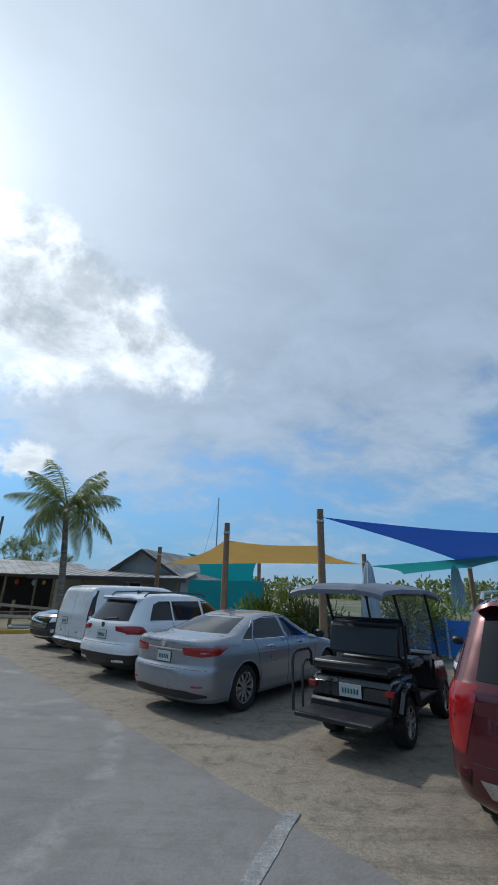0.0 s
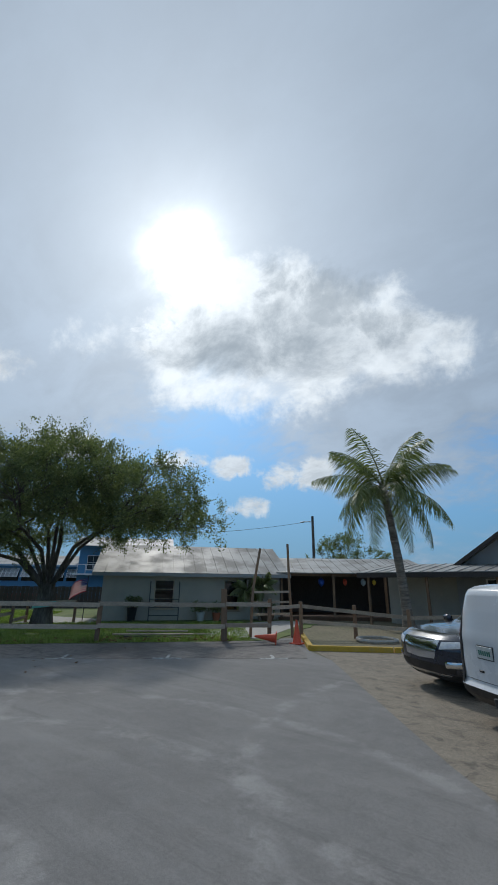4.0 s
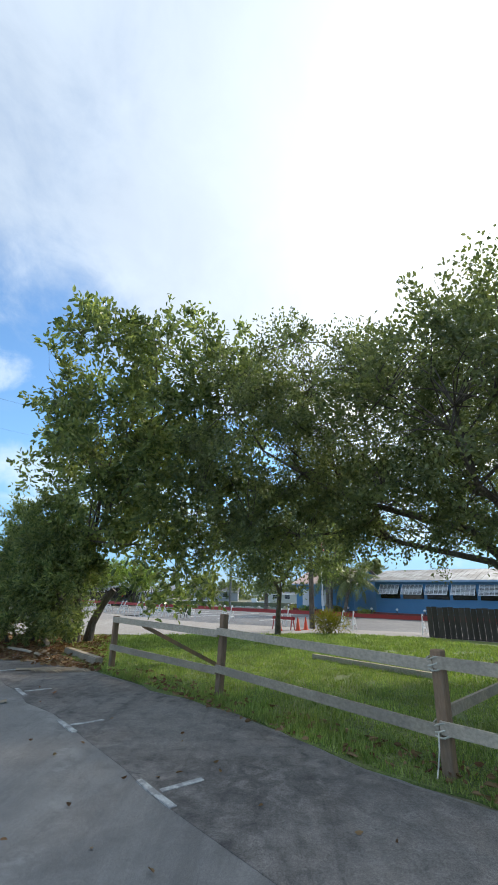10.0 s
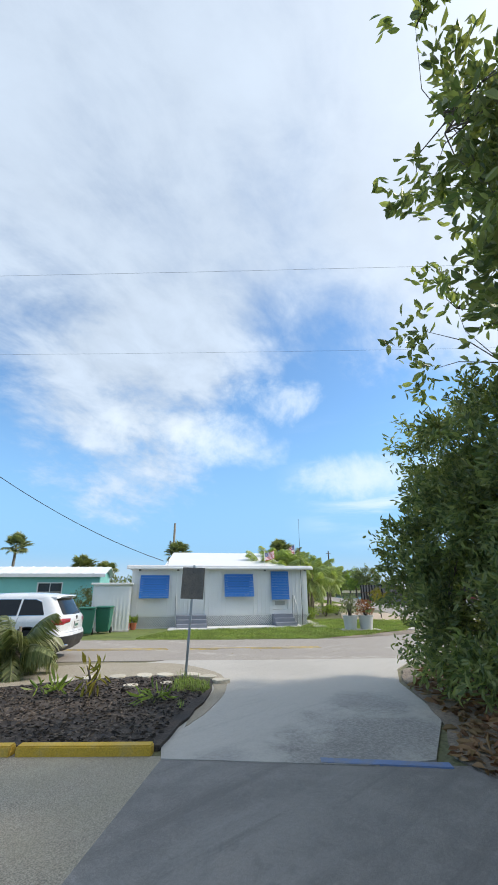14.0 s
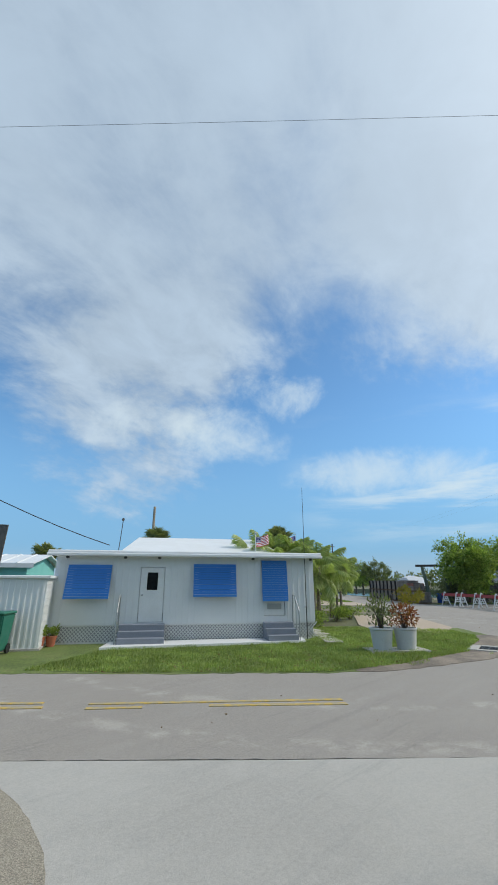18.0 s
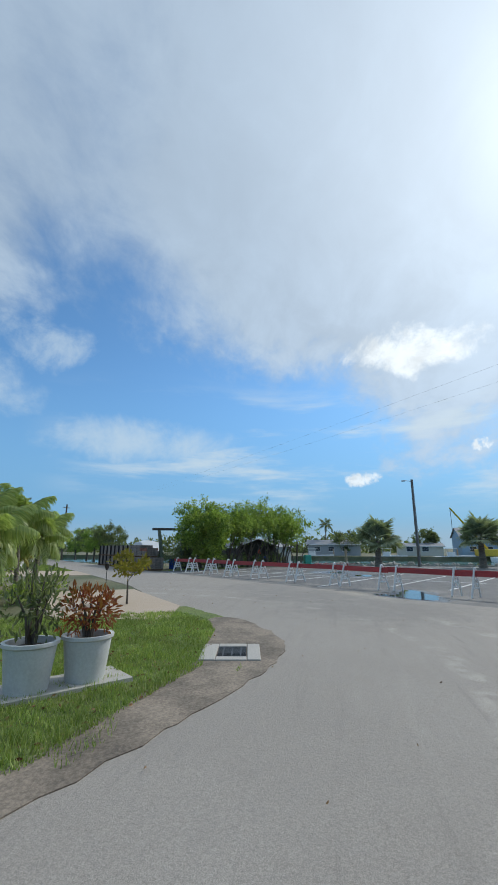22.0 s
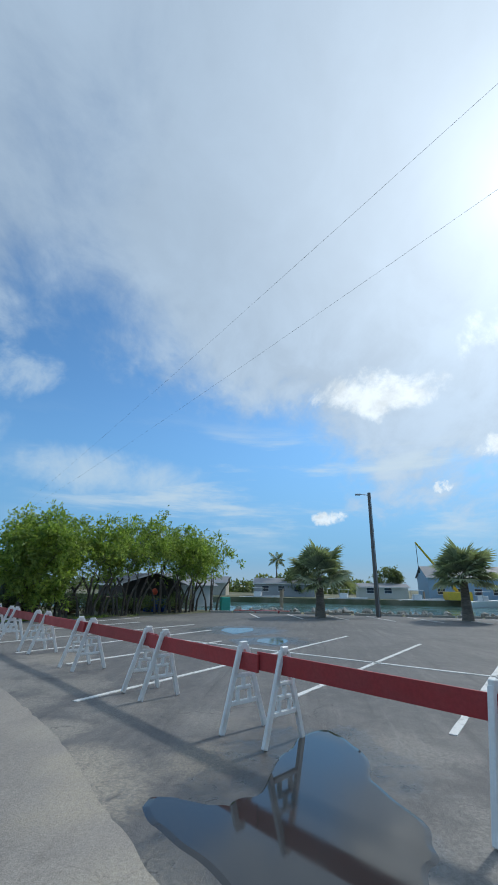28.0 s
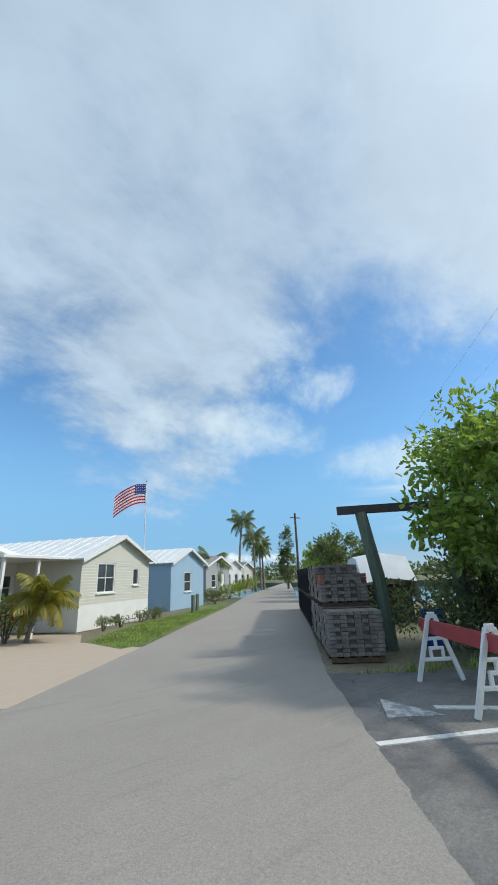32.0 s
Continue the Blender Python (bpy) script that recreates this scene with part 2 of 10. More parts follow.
def pavement(name, colour, pale, dark, rough=0.88, speck=0.5, mottle=0.5, wear=0.5, heading=0.0, tracks=(), cracks=0.0, bump=0.5, patches=(), wet=()):
    """Worn paving: aggregate specks, hand-sized mottling, long drag marks along the heading, tyre arcs (x, y, radius, width), cracks, soft-edged patches (x, y, radius, colour, amount) and wet places (x, y, radius)."""
    m = bpy.data.materials.new(name)
    m.use_nodes = True
    g = Nodes(m.node_tree)
    at = g.add("ShaderNodeTexCoord").outputs["Object"]
    grains = g.noise(at, 130, 2, 0.7)
    coarse = g.noise(at, 34, 3, 0.65)
    patch = g.noise(at, 4.2, 8, 0.68, 0.6)
    broad = g.noise(at, 0.42, 6, 0.6, 0.5)
    turned = g.add("ShaderNodeMapping")
    g.put(turned.inputs[0], at)
    turned.inputs["Rotation"].default_value = (0, 0, radians(-heading))
    turned.inputs["Scale"].default_value = (0.16, 2.4, 1)
    drag = g.noise(turned.outputs[0], 1.6, 7, 0.66, 0.35)
    c = g.mix(g.ramp(broad, 0.36, 0.64, 0.0, wear), colour, pale)
    c = g.mix(g.ramp(patch, 0.46, 0.68, 0.0, mottle), c, pale)
    c = g.mix(g.ramp(patch, 0.50, 0.33, 0.0, mottle), c, dark)
    c = g.mix(g.math("MULTIPLY", g.ramp(drag, 0.52, 0.66, 0.0, 0.55), g.ramp(broad, 0.35, 0.6, 0.25, 1.0)), c, pale)
    c = g.mix(g.ramp(drag, 0.45, 0.34, 0.0, 0.45), c, dark)
    for x, y, radius, width in tracks:
        off = g.math("ABSOLUTE", g.math("SUBTRACT", g.vec("LENGTH", g.vec("SUBTRACT", at, (x, y, 0.0))), radius))
        rubbed = g.math("MULTIPLY", g.ramp(off, width, width * 0.25), g.ramp(g.noise(at, 1.7, 6, 0.7), 0.44, 0.62, 0.0, 0.6))
        c = g.mix(rubbed, c, tuple(min(v * 1.3, 0.8) for v in pale))
    crumbs = g.ramp(g.noise(at, 23.0, 7, 0.75, 0.6), 0.38, 0.62, 0.35, 1.0)
    ripple = g.math("MULTIPLY", g.math("SUBTRACT", g.noise(at, 1.5, 8, 0.7, 0.4), 0.5), 2.2)

    def spot(x, y, radius, low, high):
        far = g.math("DIVIDE", g.vec("LENGTH", g.vec("SUBTRACT", at, (x, y, 0.0))), radius)
        return g.ramp(g.math("ADD", far, ripple), high, low)

    for x, y, radius, tone, amount in patches:
        c = g.mix(g.math("MULTIPLY", g.math("MULTIPLY", spot(x, y, radius, 0.35, 1.25), crumbs), amount), c, tone)
    moist = None
    for x, y, radius in wet:
        one = spot(x, y, radius, 0.75, 1.05)
        moist = one if moist is None else g.math("MAXIMUM", moist, one)
    if moist is not None:
        c = g.mix(g.math("MULTIPLY", moist, 0.5), c, tuple(v * 0.55 for v in dark))
    if cracks:
        cell = g.add("ShaderNodeTexVoronoi")
        cell.feature = "DISTANCE_TO_EDGE"
        node = g.add("ShaderNodeTexNoise")
        for key, value in (("Vector", at), ("Scale", 1.3), ("Detail", 4.0)):
            g.put(node.inputs[key], value)
        g.put(cell.inputs["Vector"], g.vec("ADD", at, g.vec("SCALE", node.outputs["Color"], scale=0.9)))
        g.put(cell.inputs["Scale"], 0.28)
        line = g.math("MULTIPLY", g.ramp(cell.outputs["Distance"], 0.0026, 0.0008), g.ramp(broad, 0.50, 0.58, 0.0, cracks))
        c = g.mix(line, c, tuple(v * 0.3 for v in dark))
    value = g.math("ADD", g.ramp(grains, 0.34, 0.66, 1 - speck * 0.8, 1 + speck * 0.8), g.ramp(coarse, 0.34, 0.66, -speck * 0.3, speck * 0.3))
    grey = g.add("ShaderNodeCombineColor")
    for socket in grey.inputs:
        g.put(socket, value)
    c = g.mix(1.0, c, grey.outputs[0], "MULTIPLY")
    b = g.add("ShaderNodeBsdfPrincipled")
    g.put(b.inputs["Base Color"], c)
    gloss = g.ramp(patch, 0.35, 0.65, max(rough - 0.12, 0.05), min(rough + 0.08, 1))
    if moist is not None:
        gloss = g.math("SUBTRACT", gloss, g.math("MULTIPLY", moist, 0.4))
    g.put(b.inputs["Roughness"], gloss)
    node = g.add("ShaderNodeBump")
    g.put(node.inputs["Strength"], bump)
    g.put(node.inputs["Distance"], 0.008)
    g.put(node.inputs["Height"], g.math("ADD", grains, g.math("MULTIPLY", coarse, 1.6)))
    g.t.links.new(node.outputs[0], b.inputs["Normal"])
    g.t.links.new(b.outputs[0], g.add("ShaderNodeOutputMaterial").inputs[0])
    return m


def leafy(name, a, b, rough=0.45, through_light=0.35):
    """Leaves that differ one from another between two greens."""
    m = bpy.data.materials.new(name)
    m.use_nodes = True
    g = Nodes(m.node_tree)
    geo = g.add("ShaderNodeNewGeometry").outputs["Random Per Island"]
    c = g.mix(g.ramp(geo, 0.0, 1.0), a, b)
    broad = g.noise(g.add("ShaderNodeTexCoord").outputs["Object"], 0.9, 3)
    dark = g.add("ShaderNodeCombineColor")
    for socket in dark.inputs:
        g.put(socket, g.ramp(broad, 0.3, 0.7, 0.75, 1.25))
    c = g.mix(1.0, c, dark.outputs[0], "MULTIPLY")
    p = g.add("ShaderNodeBsdfPrincipled")
    g.put(p.inputs["Base Color"], c)
    g.put(p.inputs["Roughness"], rough)
    tr = g.add("ShaderNodeBsdfTranslucent")
    g.put(tr.inputs[0], g.mix(1.0, c, (1.1, 1.2, 0.65), "MULTIPLY"))
    both = g.add("ShaderNodeMixShader")
    g.put(both.inputs[0], through_light)
    g.t.links.new(p.outputs[0], both.inputs[1])
    g.t.links.new(tr.outputs[0], both.inputs[2])
    g.t.links.new(both.outputs[0], g.add("ShaderNodeOutputMaterial").inputs[0])
    return m


M = {}
M["asphalt"] = pavement("asphalt", (0.188, 0.179, 0.170), (0.275, 0.262, 0.247), (0.142, 0.134, 0.128), 0.88, 0.30, 0.5, 0.6, 140, ((-7.6, 4.6, 4.6, 0.22), (-7.6, 4.6, 6.2, 0.20), (-2.2, 12.6, 5.6, 0.2), (-6.5, 14.5, 7.4, 0.25), (-16.5, 1.0, 6.0, 0.25), (-10.5, 2.0, 5.2, 0.2)))
M["asphalt_dark"] = pavement("asphalt_dark", (0.128, 0.115, 0.106), (0.245, 0.222, 0.203), (0.072, 0.065, 0.062), 0.85, 0.42, 0.95, 0.8, 222, (), 0.4, 0.7, patches=((-14.5, 13.6, 1.6, (0.06, 0.055, 0.052), 0.6), (-12.6, 15.6, 1.5, (0.06, 0.055, 0.052), 0.6), (-17.5, 10.2, 1.2, (0.27, 0.25, 0.23), 0.5), (-20.6, 7.3, 1.3, (0.27, 0.25, 0.23), 0.5), (-24.6, 3.2, 1.3, (0.10, 0.08, 0.065), 0.6)))
SANDY = ((-49.4, -3.1, 0.55, (0.40, 0.355, 0.285), 0.75), (-50.5, -3.9, 0.62, (0.41, 0.36, 0.285), 0.85), (-51.3, -4.4, 0.6, (0.41, 0.36, 0.285), 0.85), (-52.2, -5.3, 0.5, (0.37, 0.335, 0.28), 0.75), (-53.3, -6.4, 0.5, (0.34, 0.31, 0.265), 0.65), (-48.3, -2.3, 0.45, (0.32, 0.295, 0.26), 0.6),
         (-54.4, -7.6, 0.6, (0.33, 0.305, 0.265), 0.65), (-55.8, -9.3, 0.6, (0.33, 0.305, 0.265), 0.6), (-57.3, -11.0, 0.6, (0.33, 0.305, 0.265), 0.55), (-59.0, -13.0, 0.6, (0.31, 0.29, 0.255), 0.55), (-60.9, -15.2, 0.6, (0.31, 0.29, 0.255), 0.5))
M["road"] = pavement("road", (0.305, 0.275, 0.243), (0.35, 0.32, 0.285), (0.25, 0.227, 0.203), 0.88, 0.24, 0.25, 0.4, 227, ((-39.5, -12.5, 9.6, 0.3), (-39.5, -12.5, 11.3, 0.3)), 0.15,
                     patches=((-46.5, -3.6, 3.0, (0.20, 0.187, 0.172), 0.75), (-49.6, -6.2, 2.6, (0.20, 0.187, 0.172), 0.75), (-52.6, -8.6, 2.4, (0.215, 0.20, 0.185), 0.6)) + SANDY)
M["asphalt_lot"] = pavement("asphalt_lot", (0.108, 0.106, 0.107), (0.205, 0.196, 0.185), (0.072, 0.071, 0.073), 0.78, 0.42, 0.7, 0.4, 153, (), 0.7, 0.45,
                           patches=SANDY + ((-57.3, -8.45, 1.0, (0.36, 0.325, 0.27), 0.85), (-53.0, -3.4, 0.6, (0.30, 0.28, 0.25), 0.6), (-52.2, -0.9, 0.8, (0.31, 0.29, 0.26), 0.75), (-50.3, -0.5, 0.8, (0.31, 0.29, 0.26), 0.75), (-49.4, -0.5, 0.9, (0.29, 0.272, 0.245), 0.7), (-48.6, -1.3, 0.8, (0.29, 0.272, 0.245), 0.6), (-51.5, -3.2, 0.6, (0.31, 0.275, 0.22), 0.7),
                                    (-53.2, -5.0, 0.8, (0.31, 0.29, 0.26), 0.55), (-54.6, -6.4, 0.9, (0.33, 0.305, 0.265), 0.7), (-55.6, -7.9, 1.0, (0.31, 0.29, 0.26), 0.65), (-56.4, -9.5, 1.3, (0.27, 0.255, 0.235), 0.55), (-58.2, -11.1, 1.6, (0.27, 0.255, 0.235), 0.55), (-60.2, -13.3, 1.7, (0.27, 0.255, 0.235), 0.55), (-47.4, 0.9, 1.4, (0.27, 0.258, 0.24), 0.5), (-62.0, -12.0, 2.6, (0.27, 0.258, 0.24), 0.25), (-66.0, -14.0, 2.4, (0.30, 0.28, 0.25), 0.6), (-71.5, -10.5, 2.6, (0.30, 0.28, 0.25), 0.6), (-63.5, -16.0, 1.6, (0.31, 0.29, 0.26), 0.6)),
                           wet=((-50.2, -2.3, 1.35), (-51.8, -1.8, 1.2), (-49.2, -1.7, 0.9), (-62.5, -3.2, 1.6), (-66.0, -5.0, 2.2)))
M["concrete"] = pavement("concrete", (0.43, 0.407, 0.37), (0.465, 0.443, 0.405), (0.345, 0.33, 0.305), 0.86, 0.14, 0.3, 0.35, 228, (), 0.0, 0.25, patches=((-26.3, -0.8, 1.3, (0.19, 0.18, 0.17), 0.85), (-25.3, -0.9, 0.8, (0.19, 0.18, 0.17), 0.8), (-27.6, -1.85, 0.7, (0.22, 0.21, 0.20), 0.8), (-24.3, -1.85, 0.35, (0.24, 0.23, 0.22), 0.7), (-28.9, -5.2, 1.3, (0.34, 0.32, 0.29), 0.6)))
M["sand"] = pavement("sand", (0.27, 0.228, 0.175), (0.34, 0.29, 0.225), (0.125, 0.108, 0.088), 0.95, 0.5, 0.8, 0.45, 128, (), 0.0, 0.8)
M["earth"] = material("earth", (0.17, 0.14, 0.11), 0.95, spread=0.35, grain=30, stain=1.0, bump=0.8, second=(0.255, 0.21, 0.165), amount=0.75)
M["faint_paint"] = material("faint_paint", (0.34, 0.34, 0.33), 0.8, spread=0.3, grain=50, stain=7, bump=0.3, second=(0.19, 0.19, 0.19), amount=0.95)
M["gravel"] = material("gravel", (0.40, 0.35, 0.275), 0.95, spread=0.42, grain=80, stain=1.2, bump=0.9, second=(0.22, 0.2, 0.15), amount=0.6)
M["turf"] = material("turf", (0.125, 0.17, 0.04), 0.95, spread=0.45, grain=35, stain=0.8, bump=0.7, second=(0.16, 0.14, 0.07), amount=0.6, mid=0.09)
M["ground"] = material("ground", (0.11, 0.125, 0.055), 0.95, spread=0.35, grain=12, stain=0.12, bump=0.5, second=(0.2, 0.17, 0.115), amount=0.9)
M["mulch"] = material("mulch", (0.04, 0.032, 0.028), 0.95, spread=0.5, grain=45, stain=2.0, bump=1.0, second=(0.085, 0.068, 0.056), amount=0.6)
M["bark_chip"] = leafy("bark_chip", (0.04, 0.032, 0.028), (0.14, 0.115, 0.095), 0.9, 0.0)
M["line_paint"] = material("line_paint", (0.72, 0.72, 0.70), 0.7, spread=0.12, grain=70, stain=6, bump=0.2, second=(0.34, 0.34, 0.33), amount=0.8, mid=0.08)
M["line_worn"] = material("line_worn", (0.62, 0.62, 0.60), 0.75, spread=0.2, grain=70, stain=6, bump=0.3, second=(0.26, 0.255, 0.25), amount=0.95, mid=-0.02, edge=0.1)
M["yellow_paint"] = material("yellow_paint", (0.62, 0.41, 0.07), 0.75, spread=0.2, grain=70, stain=7, bump=0.2, second=(0.33, 0.29, 0.20), amount=0.9, mid=-0.02)
M["blue_paint"] = material("blue_paint", (0.14, 0.22, 0.42), 0.7, spread=0.15, grain=70, stain=5, bump=0.2, second=(0.2, 0.21, 0.23), amount=0.8)
M["kerb_yellow"] = material("kerb_yellow", (0.58, 0.37, 0.04), 0.75, grain=60, stain=4, bump=0.3, second=(0.4, 0.3, 0.12), amount=0.6, mid=0.1)
M["water"] = material("water", (0.10, 0.21, 0.21), 0.08, spread=0.05, grain=3, stain=0.2, bump=0.25, bump_scale=1.6, depth=0.06)
M["puddle"] = material("puddle", (0.035, 0.035, 0.035), 0.03, spread=0.05, grain=3, stain=0.6, bump=0.015, bump_scale=2)
M["stone"] = material("stone", (0.42, 0.40, 0.36), 0.9, each=0.25, grain=25, stain=3, bump=0.8, second=(0.25, 0.23, 0.2))
M["edging"] = material("edging", (0.58, 0.53, 0.43), 0.9, each=0.12, grain=25, stain=3, bump=0.7, second=(0.42, 0.39, 0.33))
# plate metal with the shade on its back mixed into the colour
M["sign_back_shaded"] = material("sign_back_shaded", (0.17, 0.15, 0.13), 0.55, 0.3, grain=30, stain=3, bump=0.05, second=(0.24, 0.2, 0.16), amount=0.5)
M["bark"] = material("bark", (0.10, 0.082, 0.066), 0.95, spread=0.35, grain=18, stain=3, bump=1.0, stretch=(1, 1, 0.3), second=(0.18, 0.16, 0.14), amount=0.5, depth=0.03)
M["palm_bark"] = material("palm_bark", (0.20, 0.165, 0.13), 0.95, spread=0.3, grain=10, stain=3, bump=0.9, stretch=(0.5, 0.5, 3), second=(0.28, 0.25, 0.21), depth=0.03)
M["oak_leaf"] = leafy("oak_leaf", (0.12, 0.15, 0.075), (0.25, 0.275, 0.135), 0.40, 0.5)
M["rubber_leaf"] = leafy("rubber_leaf", (0.12, 0.165, 0.07), (0.33, 0.36, 0.15), 0.32, 0.5)
M["hedge_leaf"] = leafy("hedge_leaf", (0.15, 0.235, 0.05), (0.38, 0.46, 0.12), 0.42, 0.5)
M["palm_leaf"] = leafy("palm_leaf", (0.12, 0.155, 0.06), (0.28, 0.30, 0.13), 0.38)
M["fan_leaf"] = leafy("fan_leaf", (0.17, 0.205, 0.135), (0.34, 0.37, 0.24), 0.5)
M["dry_leaf"] = leafy("dry_leaf", (0.16, 0.07, 0.03), (0.30, 0.19, 0.09), 0.8, 0.1)
M["dry_frond"] = leafy("dry_frond", (0.26, 0.20, 0.14), (0.42, 0.34, 0.25), 0.85, 0.1)
M["garden_leaf"] = leafy("garden_leaf", (0.25, 0.33, 0.11), (0.48, 0.52, 0.22), 0.42, 0.5)
M["red_leaf"] = leafy("red_leaf", (0.28, 0.06, 0.03), (0.34, 0.16, 0.05), 0.5)
M["yellow_leaf"] = leafy("yellow_leaf", (0.24, 0.24, 0.03), (0.32, 0.26, 0.05), 0.5)
M["grass_blade"] = leafy("grass_blade", (0.15, 0.24, 0.045), (0.37, 0.43, 0.13), 0.6)
M["timber"] = material("timber", (0.50, 0.405, 0.30), 0.9, each=0.2, grain=30, stain=3, bump=0.5, stretch=(0.25, 1, 1), second=(0.25, 0.205, 0.165), amount=0.6)
M["timber_brown"] = material("timber_brown", (0.17, 0.10, 0.06), 0.85, each=0.2, grain=30, stain=3, bump=0.5, stretch=(1, 1, 0.25), second=(0.1, 0.07, 0.05), amount=0.6)
M["post_wood"] = material("post_wood", (0.30, 0.185, 0.11), 0.9, each=0.15, grain=30, stain=3, bump=0.5, stretch=(1, 1, 0.2), second=(0.13, 0.10, 0.08), amount=0.6)
M["green_wood"] = material("green_wood", (0.14, 0.18, 0.13), 0.85, grain=30, stain=3, bump=0.5, stretch=(1, 1, 0.2), second=(0.09, 0.11, 0.08), amount=0.6)
M["dark_board"] = material("dark_board", (0.075, 0.065, 0.06), 0.9, each=0.2, grain=30, stain=2, bump=0.4, stretch=(1, 1, 0.2))
M["white_paint"] = material("white_paint", (0.78, 0.78, 0.77), 0.5, spread=0.05, grain=60, stain=2, bump=0.08, second=(0.66, 0.655, 0.63), amount=0.5)
M["white_metal"] = material("white_metal", (0.76, 0.77, 0.77), 0.42, spread=0.04, grain=50, stain=1, bump=0.05, second=(0.66, 0.665, 0.66), amount=0.5)
M["barricade_white"] = material("barricade_white", (0.82, 0.82, 0.80), 0.4, each=0.05, spread=0.05, grain=40, stain=5, bump=0.06, second=(0.62, 0.60, 0.56), amount=0.5, mid=0.06)
M["barricade_red"] = material("barricade_red", (0.43, 0.045, 0.05), 0.5, each=0.12, spread=0.1, grain=30, stain=2.5, bump=0.15, second=(0.34, 0.06, 0.06), amount=0.6)
M["beige_wall"] = material("beige_wall", (0.50, 0.46, 0.385), 0.85, spread=0.08, grain=60, stain=1, bump=0.2, second=(0.38, 0.35, 0.30), amount=0.6)
M["pale_siding"] = material("pale_siding", (0.60, 0.59, 0.52), 0.7, spread=0.04, grain=40, stain=1, bump=0.05, second=(0.55, 0.54, 0.48), amount=0.5)
M["teal_wall"] = material("teal_wall", (0.21, 0.58, 0.53), 0.6, spread=0.05, grain=50, stain=1, bump=0.08, second=(0.18, 0.5, 0.46), amount=0.5)
M["blue_wall"] = material("blue_wall", (0.10, 0.27, 0.46), 0.7, spread=0.08, grain=40, stain=1, bump=0.1, second=(0.08, 0.22, 0.38), amount=0.5)
M["light_blue_wall"] = material("light_blue_wall", (0.30, 0.44, 0.58), 0.7, spread=0.06, grain=40, stain=1, bump=0.1)
M["grey_wall"] = material("grey_wall", (0.36, 0.37, 0.38), 0.8, spread=0.08, grain=40, stain=1, bump=0.1)
M["metal_roof"] = material("metal_roof", (0.40, 0.395, 0.375), 0.62, 0.0, spread=0.1, grain=20, stain=0.7, bump=0.08, second=(0.20, 0.185, 0.165), amount=0.8)
M["grey_roof"] = material("grey_roof", (0.22, 0.23, 0.25), 0.7, spread=0.15, grain=30, stain=0.8, bump=0.3)
M["pink_roof"] = material("pink_roof", (0.52, 0.33, 0.27), 0.6, spread=0.12, grain=25, stain=1, bump=0.3, second=(0.6, 0.5, 0.44), amount=0.6)
M["awning_blue"] = material("awning_blue", (0.035, 0.20, 0.58), 0.4, spread=0.05, grain=30, stain=1, bump=0.05)
M["sail_blue"] = material("sail_blue", (0.03, 0.12, 0.55), 0.8, spread=0.1, grain=200, stain=1, bump=0.1, through_light=0.35)
M["sail_gold"] = material("sail_gold", (0.72, 0.45, 0.14), 0.8, spread=0.1, grain=200, stain=1, bump=0.1, through_light=0.35)
M["sail_teal"] = material("sail_teal", (0.02, 0.40, 0.42), 0.8, spread=0.1, grain=200, stain=1, bump=0.1, through_light=0.35)
M["cloth_pale"] = material("cloth_pale", (0.52, 0.62, 0.68), 0.85, spread=0.1, grain=100, stain=3, bump=0.2, through_light=0.2)
M["cloth_navy"] = material("cloth_navy", (0.03, 0.05, 0.10), 0.85, spread=0.1, grain=100, stain=3, bump=0.2)
M["steel"] = material("steel", (0.42, 0.43, 0.44), 0.4, 0.9, spread=0.08, grain=40, stain=3, bump=0.05)
M["dark_steel"] = material("dark_steel", (0.07, 0.07, 0.07), 0.5, 0.3, spread=0.1, grain=40, stain=3, bump=0.05)
M["lamp_pole"] = material("lamp_pole", (0.16, 0.15, 0.14), 0.7, 0.1, spread=0.1, grain=30, stain=2, bump=0.1)
M["black_plastic"] = material("black_plastic", (0.02, 0.02, 0.022), 0.5, spread=0.15, grain=60, stain=4, bump=0.1)
M["rubber"] = material("rubber", (0.02, 0.02, 0.02), 0.85, spread=0.2, grain=60, stain=5, bump=0.2)
M["glass_dark"] = material("glass_dark", (0.008, 0.010, 0.011), 0.03, spread=0.03, grain=10, stain=1, bump=0.0, spec=0.45)
M["plate_white"] = material("plate_white", (0.55, 0.57, 0.55), 0.4, spread=0.1, grain=60, stain=12, bump=0.0)
M["lamp_dark"] = material("lamp_dark", (0.05, 0.004, 0.006), 0.15, spread=0.1, grain=30, stain=5, bump=0.0)
M["seat_vinyl"] = material("seat_vinyl", (0.022, 0.022, 0.025), 0.38, spread=0.15, grain=80, stain=4, bump=0.12)
M["canopy_grey"] = material("canopy_grey", (0.13, 0.145, 0.18), 0.45, spread=0.06, grain=40, stain=2, bump=0.05)
M["clear_glass"] = material("clear_glass", (0.8, 0.85, 0.85), 0.03, spread=0.0, grain=10, stain=1, bump=0.0)
_glass = M["clear_glass"].node_tree
_out = next(nd for nd in _glass.nodes if nd.type == "OUTPUT_MATERIAL")
_bsdf = next(nd for nd in _glass.nodes if nd.type == "BSDF_PRINCIPLED")
_seen = _glass.nodes.new("ShaderNodeBsdfTransparent")
_blend = _glass.nodes.new("ShaderNodeMixShader")
_blend.inputs[0].default_value = 0.12
_glass.links.new(_seen.outputs[0], _blend.inputs[1])
_glass.links.new(_bsdf.outputs[0], _blend.inputs[2])
_glass.links.new(_blend.outputs[0], _out.inputs[0])
M["window_glass"] = material("window_glass", (0.05, 0.06, 0.07), 0.06, spread=0.1, grain=10, stain=1, bump=0.0, spec=0.7)
